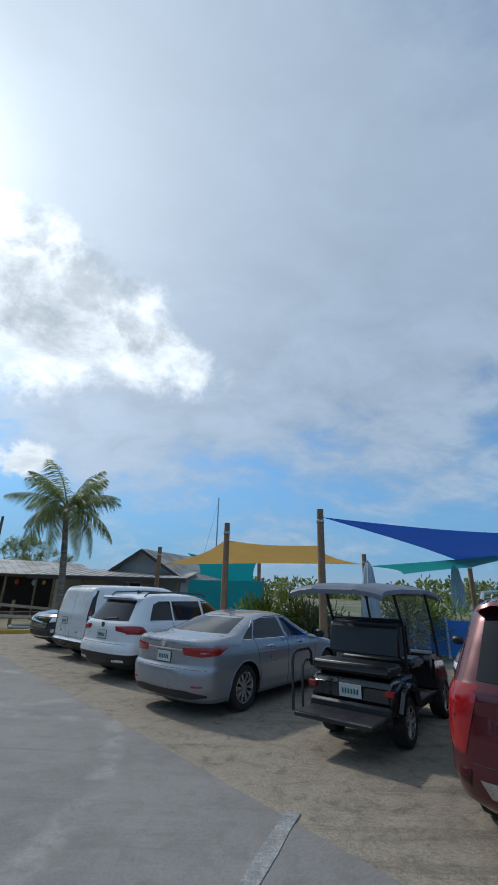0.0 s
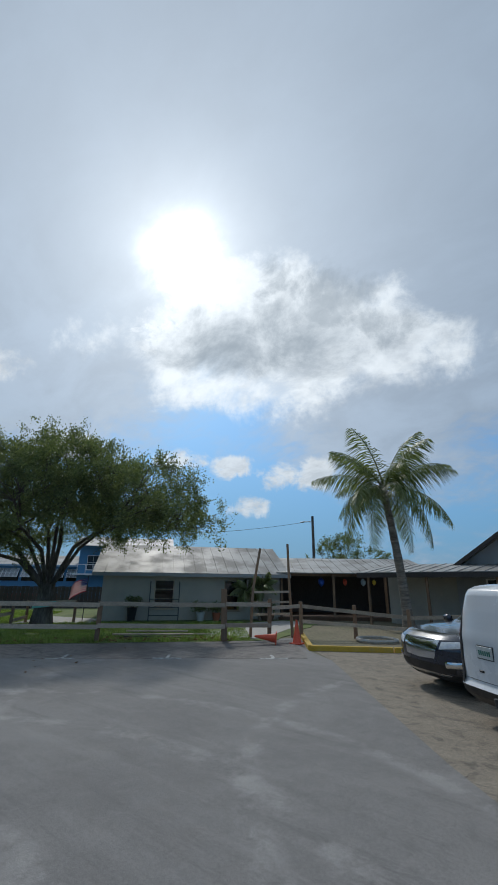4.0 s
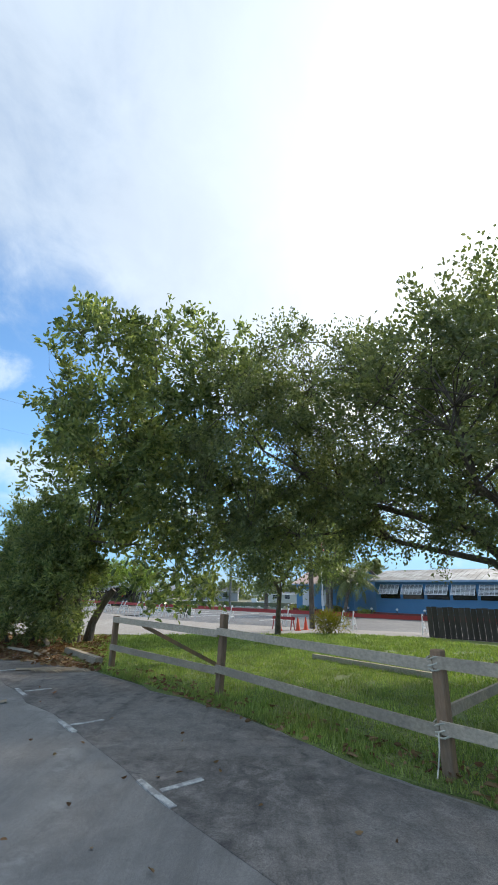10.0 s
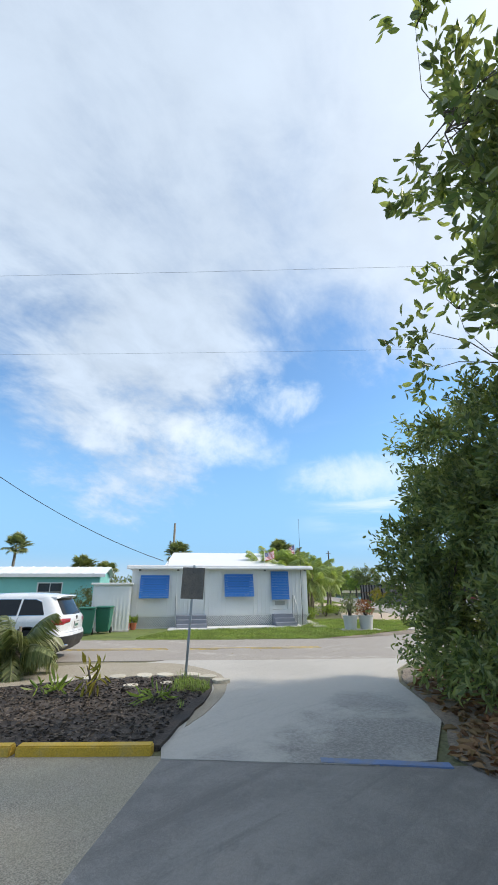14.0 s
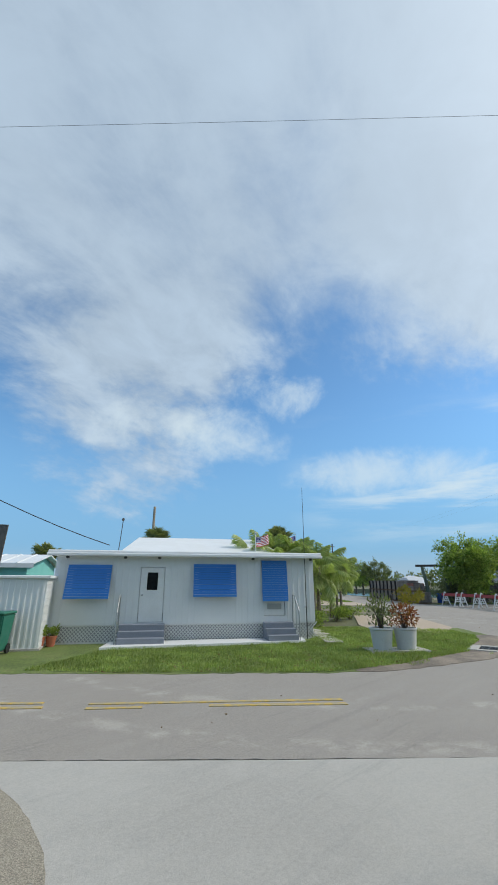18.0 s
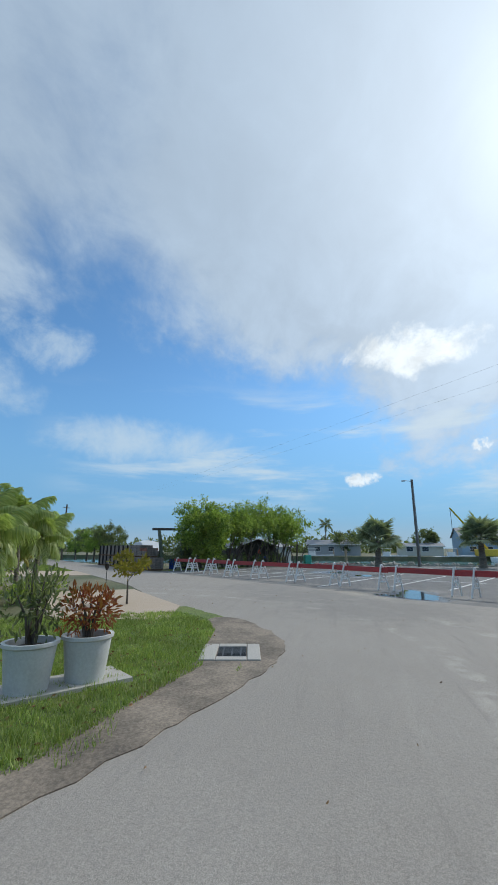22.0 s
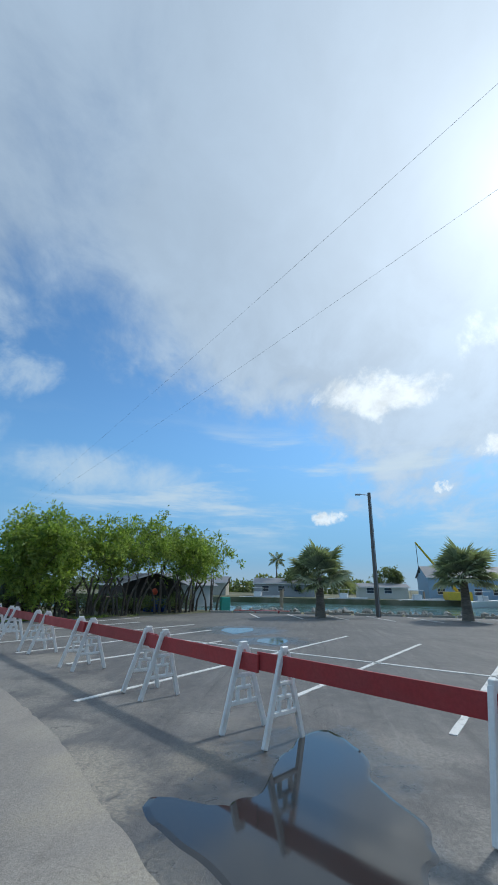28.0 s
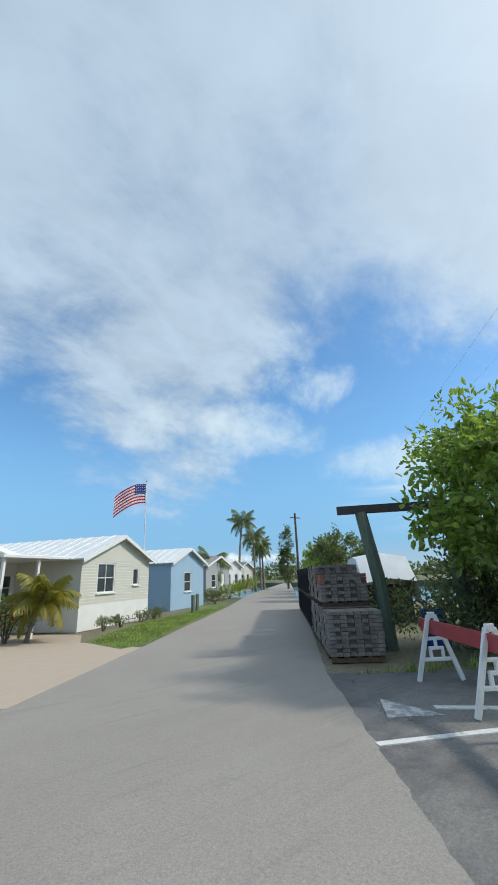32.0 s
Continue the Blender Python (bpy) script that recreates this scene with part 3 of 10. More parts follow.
M["chrome"] = material("chrome", (0.75, 0.76, 0.77), 0.12, 1.0, spread=0.03, grain=20, stain=3, bump=0.0)
M["alloy"] = material("alloy", (0.55, 0.55, 0.56), 0.25, 0.9, spread=0.05, grain=20, stain=3, bump=0.0)
M["lamp_red"] = material("lamp_red", (0.30, 0.008, 0.011), 0.12, spread=0.1, grain=20, stain=10, bump=0.05, coat=0.5)
M["lamp_white"] = material("lamp_white", (0.7, 0.72, 0.74), 0.1, spread=0.1, grain=20, stain=10, bump=0.05, coat=0.5)
M["orange"] = material("orange", (0.75, 0.10, 0.04), 0.55, spread=0.1, grain=30, stain=3, bump=0.1, second=(0.6, 0.1, 0.06), amount=0.5)
M["bin_green"] = material("bin_green", (0.02, 0.15, 0.105), 0.5, spread=0.1, grain=30, stain=3, bump=0.1)
M["box_green"] = material("box_green", (0.06, 0.42, 0.34), 0.5, spread=0.08, grain=30, stain=3, bump=0.1)
M["drum_blue"] = material("drum_blue", (0.02, 0.09, 0.42), 0.45, spread=0.1, grain=30, stain=3, bump=0.1)
M["pot_white"] = material("pot_white", (0.60, 0.61, 0.61), 0.6, spread=0.08, grain=30, stain=3, bump=0.1, second=(0.46, 0.46, 0.45), amount=0.5)
M["cardboard"] = material("cardboard", (0.34, 0.27, 0.20), 0.9, spread=0.1, grain=60, stain=8, bump=0.2)
M["terracotta"] = material("terracotta", (0.42, 0.13, 0.07), 0.8, spread=0.12, grain=30, stain=3, bump=0.1)
M["paver"] = material("paver", (0.215, 0.185, 0.165), 0.9, each=0.16, spread=0.3, grain=40, stain=4, bump=0.6, second=(0.26, 0.235, 0.21), amount=0.6)
M["paver_red"] = material("paver_red", (0.24, 0.10, 0.075), 0.9, each=0.3, spread=0.25, grain=40, stain=4, bump=0.6)
M["drive_paver"] = material("drive_paver", (0.57, 0.46, 0.355), 0.9, each=0.18, spread=0.14, grain=40, stain=2, bump=0.4, second=(0.47, 0.375, 0.29), amount=0.6)
M["tarp"] = material("tarp", (0.62, 0.64, 0.66), 0.5, spread=0.08, grain=20, stain=2, bump=0.2)
M["step_grey"] = material("step_grey", (0.22, 0.24, 0.28), 0.75, spread=0.1, grain=40, stain=3, bump=0.2)
M["flag_red"] = material("flag_red", (0.50, 0.03, 0.05), 0.8, grain=100, stain=4, bump=0.1, through_light=0.4)
M["flag_white"] = material("flag_white", (0.75, 0.75, 0.75), 0.8, grain=100, stain=4, bump=0.1, through_light=0.4)
M["flag_blue"] = material("flag_blue", (0.03, 0.05, 0.22), 0.8, grain=100, stain=4, bump=0.1, through_light=0.4)
M["sign_yellow"] = material("sign_yellow", (0.66, 0.47, 0.05), 0.6, grain=40, stain=4, bump=0.05)
M["ink"] = material("ink", (0.02, 0.02, 0.02), 0.6, grain=40, stain=4, bump=0.0)
M["sign_board"] = material("sign_board", (0.62, 0.61, 0.56), 0.6, grain=40, stain=4, bump=0.05)
M["brick_red"] = material("brick_red", (0.22, 0.06, 0.05), 0.85, grain=30, stain=2, bump=0.4, second=(0.15, 0.05, 0.045), amount=0.6)


def paint(name, colour, metal=0.0, rough=0.28):
    return material(name, colour, rough, metal, spread=0.03, grain=300, stain=1.2, bump=0.0, coat=0.8)


# ---------------------------------------------------------------- building blocks
def mesh_of(bm, name, mat, smooth=False):
    me = bpy.data.meshes.new(name)
    bmesh.ops.recalc_face_normals(bm, faces=bm.faces[:])
    bm.to_mesh(me)
    bm.free()
    if mat is not None:
        me.materials.append(M[mat] if isinstance(mat, str) else mat)
    if smooth:
        me.shade_smooth()
        me.set_sharp_from_angle(angle=radians(38))
    return me


def part(name, bm, mat, parent, label="", smooth=False):
    ob = new(name, mesh_of(bm, name, mat, smooth) if isinstance(bm, bmesh.types.BMesh) else bm)
    ob.parent = parent
    return tagged(ob, label)


def thing(name, label, category, x=0, y=0, z=0, rot=0, group="", kind=""):
    ob = new(name)
    ob.empty_display_size = 0.2
    ob.matrix_basis = pose(x, y, z, 0, 0, rot)
    return tagged(ob, label, category, group, kind)


def structure(name, bm, mat, label, category, smooth=False):
    return tagged(new(name, mesh_of(bm, name, mat, smooth)), label, category, kind="structure")


def box(bm, c, s, m=None, bevel=0.0):
    geo = bmesh.ops.create_cube(bm, size=1.0, matrix=(m or Matrix()) @ Matrix.Translation(c) @ Matrix.Diagonal((*s, 1)))
    if bevel:
        edges = {e for v in geo["verts"] for e in v.link_edges}
        bmesh.ops.bevel(bm, geom=list(edges), offset=bevel, segments=1, affect="EDGES")
    return bm


def B(c, s, m=None, bevel=0.0):
    return box(bmesh.new(), c, s, m, bevel)


def rod(bm, a, b, r, r2=None, n=8):
    a, b = Vector(a), Vector(b)
    m = Matrix.Translation((a + b) / 2) @ (b - a).to_track_quat("Z", "Y").to_matrix().to_4x4()
    bmesh.ops.create_cone(bm, cap_ends=True, segments=n, radius1=r, radius2=r if r2 is None else r2, depth=(b - a).length, matrix=m)
    return bm


def R(a, b, r, r2=None, n=8):
    return rod(bmesh.new(), a, b, r, r2, n)


def beam(bm, a, b, w, h):
    """A squared bar from a to b, w wide and h high."""
    a, b = Vector(a), Vector(b)
    m = Matrix.Translation((a + b) / 2) @ (b - a).to_track_quat("X", "Z").to_matrix().to_4x4()
    return box(bm, (0, 0, 0), ((b - a).length, w, h), m)


def tube(bm, points, radii, n=7):
    """A bent tapered tube through points."""
    rings = []
    pts = [Vector(p) for p in points]
    for i, p in enumerate(pts):
        d = (pts[min(i + 1, len(pts) - 1)] - pts[max(i - 1, 0)]).normalized()
        u = d.orthogonal().normalized() if i == 0 else (u - d * u.dot(d)).normalized()
        v = d.cross(u)
        rings.append([bm.verts.new(p + (u * math.cos(a) + v * math.sin(a)) * radii[i]) for a in (2 * math.pi * k / n for k in range(n))])
    for a, b in zip(rings, rings[1:]):
        for k in range(n):
            bm.faces.new((a[k], a[(k + 1) % n], b[(k + 1) % n], b[k]))
    bm.faces.new(rings[0][::-1])
    bm.faces.new(rings[-1])
    return bm


def prism(bm, poly, z0, z1):
    """A flat outline given height."""
    low = [bm.verts.new((x, y, z0)) for x, y in poly]
    top = [bm.verts.new((x, y, z1)) for x, y in poly]
    n = len(poly)
    bm.faces.new(top)
    bm.faces.new(low[::-1])
    for k in range(n):
        bm.faces.new((low[k], low[(k + 1) % n], top[(k + 1) % n], top[k]))
    return bm


def lathe(bm, profile, n=16, centre=(0, 0, 0)):
    """A turned shape from (radius, height) pairs."""
    cx, cy, cz = centre
    rings = [[bm.verts.new((cx + r * math.cos(2 * math.pi * k / n), cy + r * math.sin(2 * math.pi * k / n), cz + z)) for k in range(n)] for r, z in profile]
    for a, b in zip(rings, rings[1:]):
        for k in range(n):
            bm.faces.new((a[k], a[(k + 1) % n], b[(k + 1) % n], b[k]))
    bm.faces.new(rings[0][::-1])
    bm.faces.new(rings[-1])
    return bm


def smooth_outline(poly, times=2):
    """Corner cutting: rounds an outline."""
    for _ in range(times):
        out = []
        for (ax, ay), (bx, by) in zip(poly, poly[1:] + poly[:1]):
            out += [(0.75 * ax + 0.25 * bx, 0.75 * ay + 0.25 * by), (0.25 * ax + 0.75 * bx, 0.25 * ay + 0.75 * by)]
        poly = out
    return poly


def ragged(poly, step=0.4, amount=0.08, seed=1):
    """An outline with an uneven worn edge."""
    rng = random.Random(seed)
    out = []
    for (ax, ay), (bx, by) in zip(poly, poly[1:] + poly[:1]):
        n = max(1, int(math.hypot(bx - ax, by - ay) / step))
        for k in range(n):
            f = k / n
            out.append((ax + (bx - ax) * f + rng.uniform(-amount, amount), ay + (by - ay) * f + rng.uniform(-amount, amount)))
    return out


def raw_mesh(name, verts, faces, mat, smooth=False):
    me = bpy.data.meshes.new(name)
    me.from_pydata(verts, [], faces)
    me.materials.append(M[mat])
    if smooth:
        me.shade_smooth()
    return me


def leaf_mesh(name, at, way, length, width, mat, rng, fold=0.18):
    """Many small pointed leaves: at (n,3), way (n,3) unit vectors along each leaf."""
    n = len(at)
    at, way = np.asarray(at, float), np.asarray(way, float)
    way = way / np.linalg.norm(way, axis=1)[:, None]
    side = np.cross(way, rng.normal(size=(n, 3)))
    side /= np.linalg.norm(side, axis=1)[:, None] + 1e-9
    up = np.cross(side, way)
    size = rng.uniform(0.7, 1.25, n)[:, None]
    ln, wd = length * size, width * size
    tip = at + way * ln - up * ln * 0.12
    rim = [at + way * ln * f + side * wd * g + up * wd * fold * h for f, g, h in ((0.30, 0.42, 0.8), (0.68, 0.44, 0.7), (0.68, -0.44, 0.7), (0.30, -0.42, 0.8))]
    verts = np.stack([at, rim[0], rim[1], tip, rim[2], rim[3]], 1).reshape(-1, 3)
    i = np.arange(n) * 6
    faces = np.concatenate([np.stack([i, i + 1, i + 2, i + 3], 1), np.stack([i, i + 3, i + 4, i + 5], 1)])
    return raw_mesh(name, verts.tolist(), faces.tolist(), mat)


def clump_points(rng, centre, radii, count):
    v = rng.normal(size=(count, 3))
    v /= np.linalg.norm(v, axis=1)[:, None]
    return np.asarray(centre) + v * (rng.uniform(0.15, 1.0, count) ** 0.5)[:, None] * np.asarray(radii)


def leaf_tree(name, label, x, y, trunk, crown, leaf, seed, category="tree", group="", mat="oak_leaf", bark="bark", clumps=70, per=160,
              clump_r=0.75, length=0.10, width=0.045, shell=0.45, stems=1, base_spread=0.25, gap=0.0, limb_r=0.5, rot=0, limb_parts=False):
    """trunk: (radius, fork height, lean x, lean y). crown: list of (cx, cy, cz, rx, ry, rz) lobes, from the base."""
    rng = np.random.default_rng(seed)
    rr = random.Random(seed)
    tree = thing(name, label, category, x, y, 0, rot, group)
    centres = []
    vol = [c[3] * c[4] * c[5] for c in crown]
    for (cx, cy, cz, rx, ry, rz), v in zip(crown, vol):
        k = max(3, round(clumps * v / sum(vol)))
        d = rng.normal(size=(k, 3))
        d /= np.linalg.norm(d, axis=1)[:, None]
        centres.append(np.array([cx, cy, cz]) + d * (rng.uniform(shell, 1.0, k) ** 0.6)[:, None] * np.array([rx, ry, rz]))
    centres = np.concatenate(centres)
    if gap:
        keep = np.array([noise.noise(Vector(c) * 0.55 + Vector((seed, 0, 0))) > gap for c in centres])
        centres = centres[keep]
    r0, fork, lx, ly = trunk
    bm = bmesh.new()
    tops = []
    for s in range(stems):
        a = 2 * math.pi * s / stems + rr.random()
        bx, by = (base_spread * math.cos(a), base_spread * math.sin(a)) if stems > 1 else (0, 0)
        sx, sy = lx + bx * 2.2, ly + by * 2.2
        k = 1 if stems == 1 else 0.75
        tube(bm, [(bx, by, -0.1), (bx * 1.05 + sx * 0.1, by * 1.05 + sy * 0.1, fork * 0.35), (bx + sx * 0.5, by + sy * 0.5, fork * 0.7), (bx + sx, by + sy, fork)],
             [r0 * 1.35 * k, r0 * 1.02 * k, r0 * 0.92 * k, r0 * 0.8 * k], 10)
        tops.append(Vector((bx + sx, by + sy, fork)))
    part("trunk", bm, bark, tree, smooth=True)
    bm = bmesh.new()
    limbs, ends = [], []
    for cx, cy, cz, rx, ry, rz in sorted(crown, key=lambda q: -q[3]):
        c = Vector((cx, cy, cz))
        top = min(tops, key=lambda q: (q - c).length)
        minor = limb_parts and rx < 1.95 and limbs
        if minor:
            top = min((q for q in limbs if q.z < c.z + 0.6), key=lambda q: (q - c).length, default=top)
        flat_off = Vector((c.x - top.x, c.y - top.y, 0))
        m1 = top + flat_off * 0.28 + Vector((rr.uniform(-0.2, 0.2), rr.uniform(-0.2, 0.2), (c.z - top.z) * 0.42))
        m2 = top + flat_off * 0.68 + Vector((rr.uniform(-0.35, 0.35), rr.uniform(-0.35, 0.35), (c.z - top.z) * 0.66))
        rl = r0 * limb_r * (0.75 + 0.35 * rr.random()) * (0.4 if minor else 1.0)
        own = bmesh.new() if limb_parts else bm
        tube(own, [top - Vector((0, 0, 0.0 if minor else r0 * 0.9)), m1, m2, c], [rl, rl * 0.8, rl * 0.52, rl * 0.22], 7)
        limbs += [m1, m2, c, m2.lerp(c, 0.5)]
        for _ in range(3):
            e = c + Vector((rr.uniform(-0.8, 0.8) * rx, rr.uniform(-0.8, 0.8) * ry, rr.uniform(-0.3, 0.8) * rz))
            k2 = m2.lerp(e, 0.5) + Vector((rr.uniform(-0.25, 0.25), rr.uniform(-0.25, 0.25), rr.uniform(-0.1, 0.3)))
            tube(own, [m2, k2, e], [rl * 0.4, rl * 0.26, rl * 0.1], 6)
            limbs += [k2, e]
            ends.append(e)
        if limb_parts:
            part("limb", own, bark, tree, smooth=True)
    for c in centres:
        c = Vector(c)
        a = rr.choice(sorted(limbs, key=lambda q: (q - c).length)[:4])
        mid2 = a.lerp(c, 0.5) + Vector((rr.uniform(-0.15, 0.15), rr.uniform(-0.15, 0.15), rr.uniform(-0.05, 0.2)))
        tube(bm, [a, mid2, c], [min(r0 * 0.06, 0.018), min(r0 * 0.045, 0.012), min(r0 * 0.02, 0.006)], 4)
    part("branchwork", bm, bark, tree, smooth=True)
    pts, ways = [], []
    hearts = [np.array(q[:3]) for q in crown]
    for c in list(centres) + [np.array(q) for q in ends]:
        k = int(per * rng.uniform(0.6, 1.4))
        rad = clump_r * rng.uniform(0.65, 1.3)
        heart = min(hearts, key=lambda q: np.linalg.norm(q - c))
        away = (c - heart) / (np.linalg.norm(c - heart) + 1e-6)
        twigs = rng.normal(size=(7, 3)) + away * 0.75 + np.array([0, 0, 0.25])
        twigs /= np.linalg.norm(twigs, axis=1)[:, None]
        twig = twigs[rng.integers(0, 7, k)]
        p = np.asarray(c) + twig * (rng.uniform(0.1, 1.0, k) * rad * 1.25)[:, None] + rng.normal(size=(k, 3)) * rad * 0.13
        out = twig * 0.7 + rng.normal(size=(k, 3)) * 0.6
        pts.append(p)
        ways.append(out)
    me = leaf_mesh("crown", np.concatenate(pts), np.concatenate(ways), length, width, mat, rng)
    part("crown", me, None, tree)
    return tree


# one coconut frond lies along +x from the origin, drooping
def frond_mesh(name, mat, seed, length=2.6, droop=1.0, leaflets=46, leaflet=0.62, width=0.05, lift=0.5, hang=0.55):
    rng = random.Random(seed)
    verts, faces = [], []
    spine = []
    for k in range(13):
        f = k / 12
        spine.append(Vector((length * (f - 0.16 * droop * f * f), 0.06 * math.sin(f * 3 + seed), lift * length * f * 0.7 - droop * length * 0.62 * f ** 2.1)))
    for k, p in enumerate(spine):
        r = 0.032 * (1 - k / 13) + 0.006
        for dy, dz in ((-r, 0), (0, r), (r, 0), (0, -r * 0.6)):
            verts.append(p + Vector((0, dy, dz)))
    for k in range(12):
        for j in range(4):
            a, b = 4 * k + j, 4 * k + (j + 1) % 4
            faces.append((a, b, b + 4, a + 4))
    for n in range(leaflets):
        f = 0.14 + 0.86 * n / leaflets
        i = min(int(f * 12), 11)
        p = spine[i].lerp(spine[i + 1], f * 12 - i)
        d = (spine[i + 1] - spine[i]).normalized()
        ln = leaflet * math.sin(math.pi * (0.18 + 0.76 * f)) * rng.uniform(0.85, 1.1) + 0.05
        for s in (-1, 1):
            out = (d * 0.55 + Vector((0, s, 0)) * 0.85 + Vector((0, 0, -hang * rng.uniform(0.3, 1.5)))).normalized()
            w2 = d * width * 0.5
            mid2 = p + out * ln * 0.5 + Vector((0, 0, 0.02))
            tip = p + out * ln + Vector((0, 0, -hang * ln * 0.45))
            b = len(verts)
            verts += [p - w2 * 0.5, p + w2 * 0.5, mid2 + w2, tip, mid2 - w2]
            faces += [(b, b + 1, b + 2, b + 4), (b + 4, b + 2, b + 3)]
    return raw_mesh(name, [tuple(v) for v in verts], faces, mat)


def fan_mesh(name, mat, seed, stalk=0.9, radius=0.75, blades=26):
    """A palmate leaf on its stalk along +x."""
    rng = random.Random(seed)
    verts, faces = [], []
    for k, x in enumerate((0, stalk)):
        for dy, dz in ((-0.02, 0), (0, 0.02), (0.02, 0)):
            verts.append((x, dy, dz))
    faces += [(0, 1, 4, 3), (1, 2, 5, 4), (0, 3, 5, 2)]
    for n in range(blades):
        a = radians(-125 + 250 * n / (blades - 1))
        ln = radius * (0.72 + 0.28 * math.cos(a * 0.8)) * rng.uniform(0.9, 1.08)
        d = Vector((math.cos(a), math.sin(a), 0))
        s = Vector((-d.y, d.x, 0))
        o = Vector((stalk, 0, 0))
        mid2 = o + d * ln * 0.6 + Vector((0, 0, 0.05))
        tip = o + d * ln + Vector((0, 0, -0.14 * rng.uniform(0.5, 1.6)))
        b = len(verts)
        wd = ln * 0.075
        verts += [tuple(v) for v in (o, mid2 + s * wd, tip, mid2 - s * wd, mid2 + Vector((0, 0, -0.03)))]
        faces += [(b, b + 1, b + 4), (b, b + 4, b + 3), (b + 1, b + 2, b + 4), (b + 4, b + 2, b + 3)]
    return raw_mesh(name, verts, faces, mat)


FRONDS = {}


def frond_set(key, make):
    if key not in FRONDS:
        FRONDS[key] = make()
    return FRONDS[key]


def palm(label, x, y, height, lean=(0, 0), radius=0.16, fronds=17, length=2.4, seed=1, mat="palm_leaf", leaflet=0.62, group="", name="coconut_palm",
         boots=False, bulge=1.0, wild=1.0, nuts=0):
    rng = random.Random(seed)
    t = thing(name, label, "palm tree", x, y, 0, 0, group)
    pts, radii = [], []
    for k in range(15):
        f = k / 14
        pts.append((lean[0] * f ** 1.6, lean[1] * f ** 1.6, -0.1 + (height + 0.1) * f))
        radii.append(radius * (1.5 - 0.45 * min(f * 6, 1) - 0.35 * f) * (1.05 if k % 2 else 0.97) * (1 + (bulge - 1) * math.exp(-((f - 0.25) / 0.25) ** 2)))
    part("trunk", tube(bmesh.new(), pts, radii, 10), "palm_bark", t, smooth=True)
    meshes = frond_set(("frond", mat, length, leaflet), lambda: [frond_mesh("frond", mat, s, length, d, 66, leaflet, width=0.038, lift=l, hang=0.8)
                                                                   for s, d, l in ((1, 0.7, 0.8), (2, 0.8, 0.6), (3, 0.95, 0.5), (4, 1.15, 0.4))])
    top = Vector((lean[0], lean[1], height - 0.05))
    for k in range(fronds):
        f = k / fronds
        me = meshes[min(3, int(f * 4 * 0.999))]
        ob = part("frond", me, None, t)
        az = k * 137.5 + rng.uniform(-14, 14) * wild
        pitch = 40 - 74 * f + rng.uniform(-8, 8) * wild
        s = rng.uniform(0.85, 1.1)
        ob.matrix_basis = Matrix.Translation(top) @ pose(0, 0, 0, rng.uniform(-18, 18), -pitch, az) @ Matrix.Diagonal((s, s, s, 1))
    part("heart", lathe(bmesh.new(), [(radius * 0.75, -0.3), (radius * 1.05, -0.05), (radius * 0.8, 0.2), (0.03, 0.5)], 9, tuple(top)), "palm_bark", t, smooth=True)
    for k in range(nuts):
        a = k * 2.1
        part("coconut", lathe(bmesh.new(), [(0.03, -0.13), (0.1, -0.06), (0.11, 0.03), (0.03, 0.13)], 8, tuple(top + Vector((0.27 * math.cos(a), 0.27 * math.sin(a), -0.25)))), "palm_leaf", t, smooth=True)
    return t


def fan_palm(label, x, y, height, radius=0.3, leaves=34, size=1.0, seed=1, group="", mat="fan_leaf", stalk=0.9, fan=0.8):
    rng = random.Random(seed)
    t = thing("fan_palm", label, "palm tree", x, y, 0, 0, group)
    pts = [(0, 0, -0.1), (0, 0, 0.15), (0.02, 0, height * 0.5), (0, 0.02, height)]
    part("trunk", tube(bmesh.new(), pts, [radius * 1.25, radius * 1.05, radius * 0.8, radius * 0.7], 12), "palm_bark", t, smooth=True)
    meshes = frond_set(("fan", mat, stalk, fan), lambda: [fan_mesh("fan_leaf", mat, s, stalk * k, fan, 26) for s, k in ((1, 1.0), (2, 0.85), (3, 1.1))])
    for k in range(leaves):
        f = k / leaves
        ob = part("fan_leaf", meshes[k % 3], None, t)
        pitch = 84 - 104 * f ** 0.9 + rng.uniform(-10, 10)
        s = size * rng.uniform(0.85, 1.12)
        ob.matrix_basis = Matrix.Translation((0, 0, height - 0.05)) @ pose(0, 0, 0, rng.uniform(-30, 30), -pitch, k * 137.5 + rng.uniform(-10, 10)) @ Matrix.Diagonal((s, s, s, 1))
    return t


def shrub(label, x, y, spread, height, seed, mat="hedge_leaf", count=900, length=0.12, width=0.05, name="shrub", z=0.0, group="", stalks=7):
    rng = np.random.default_rng(seed)
    rr = random.Random(seed)
    t = thing(name, label, "plant", x, y, z, 0, group)
    bm = bmesh.new()
    ends = []
    for k in range(stalks):
        a, q = rr.uniform(0, 6.28), rr.uniform(0.3, 0.95)
        e = (spread * q * math.cos(a), spread * q * math.sin(a), height * rr.uniform(0.55, 0.95))
        tube(bm, [(0.04 * math.cos(a), 0.04 * math.sin(a), -0.03), (e[0] * 0.4, e[1] * 0.4, e[2] * 0.55), e], [0.022, 0.016, 0.006], 5)
        ends.append(e)
    part("stem", bm, "bark", t)
    pts, ways = [], []
    for e in ends:
        k = count // stalks
        c = np.array([e[0], e[1], e[2] * 0.75])
        p = clump_points(rng, c, (spread * 0.5, spread * 0.5, height * 0.36), k)
        p[:, 2] = np.abs(p[:, 2])
        pts.append(p)
        ways.append((p - c) * 2 / spread + rng.normal(size=(k, 3)) * 0.6 + np.array([0, 0, 0.3]))
    part("foliage", leaf_mesh("foliage", np.concatenate(pts), np.concatenate(ways), length, width, mat, rng), None, t)
    return t


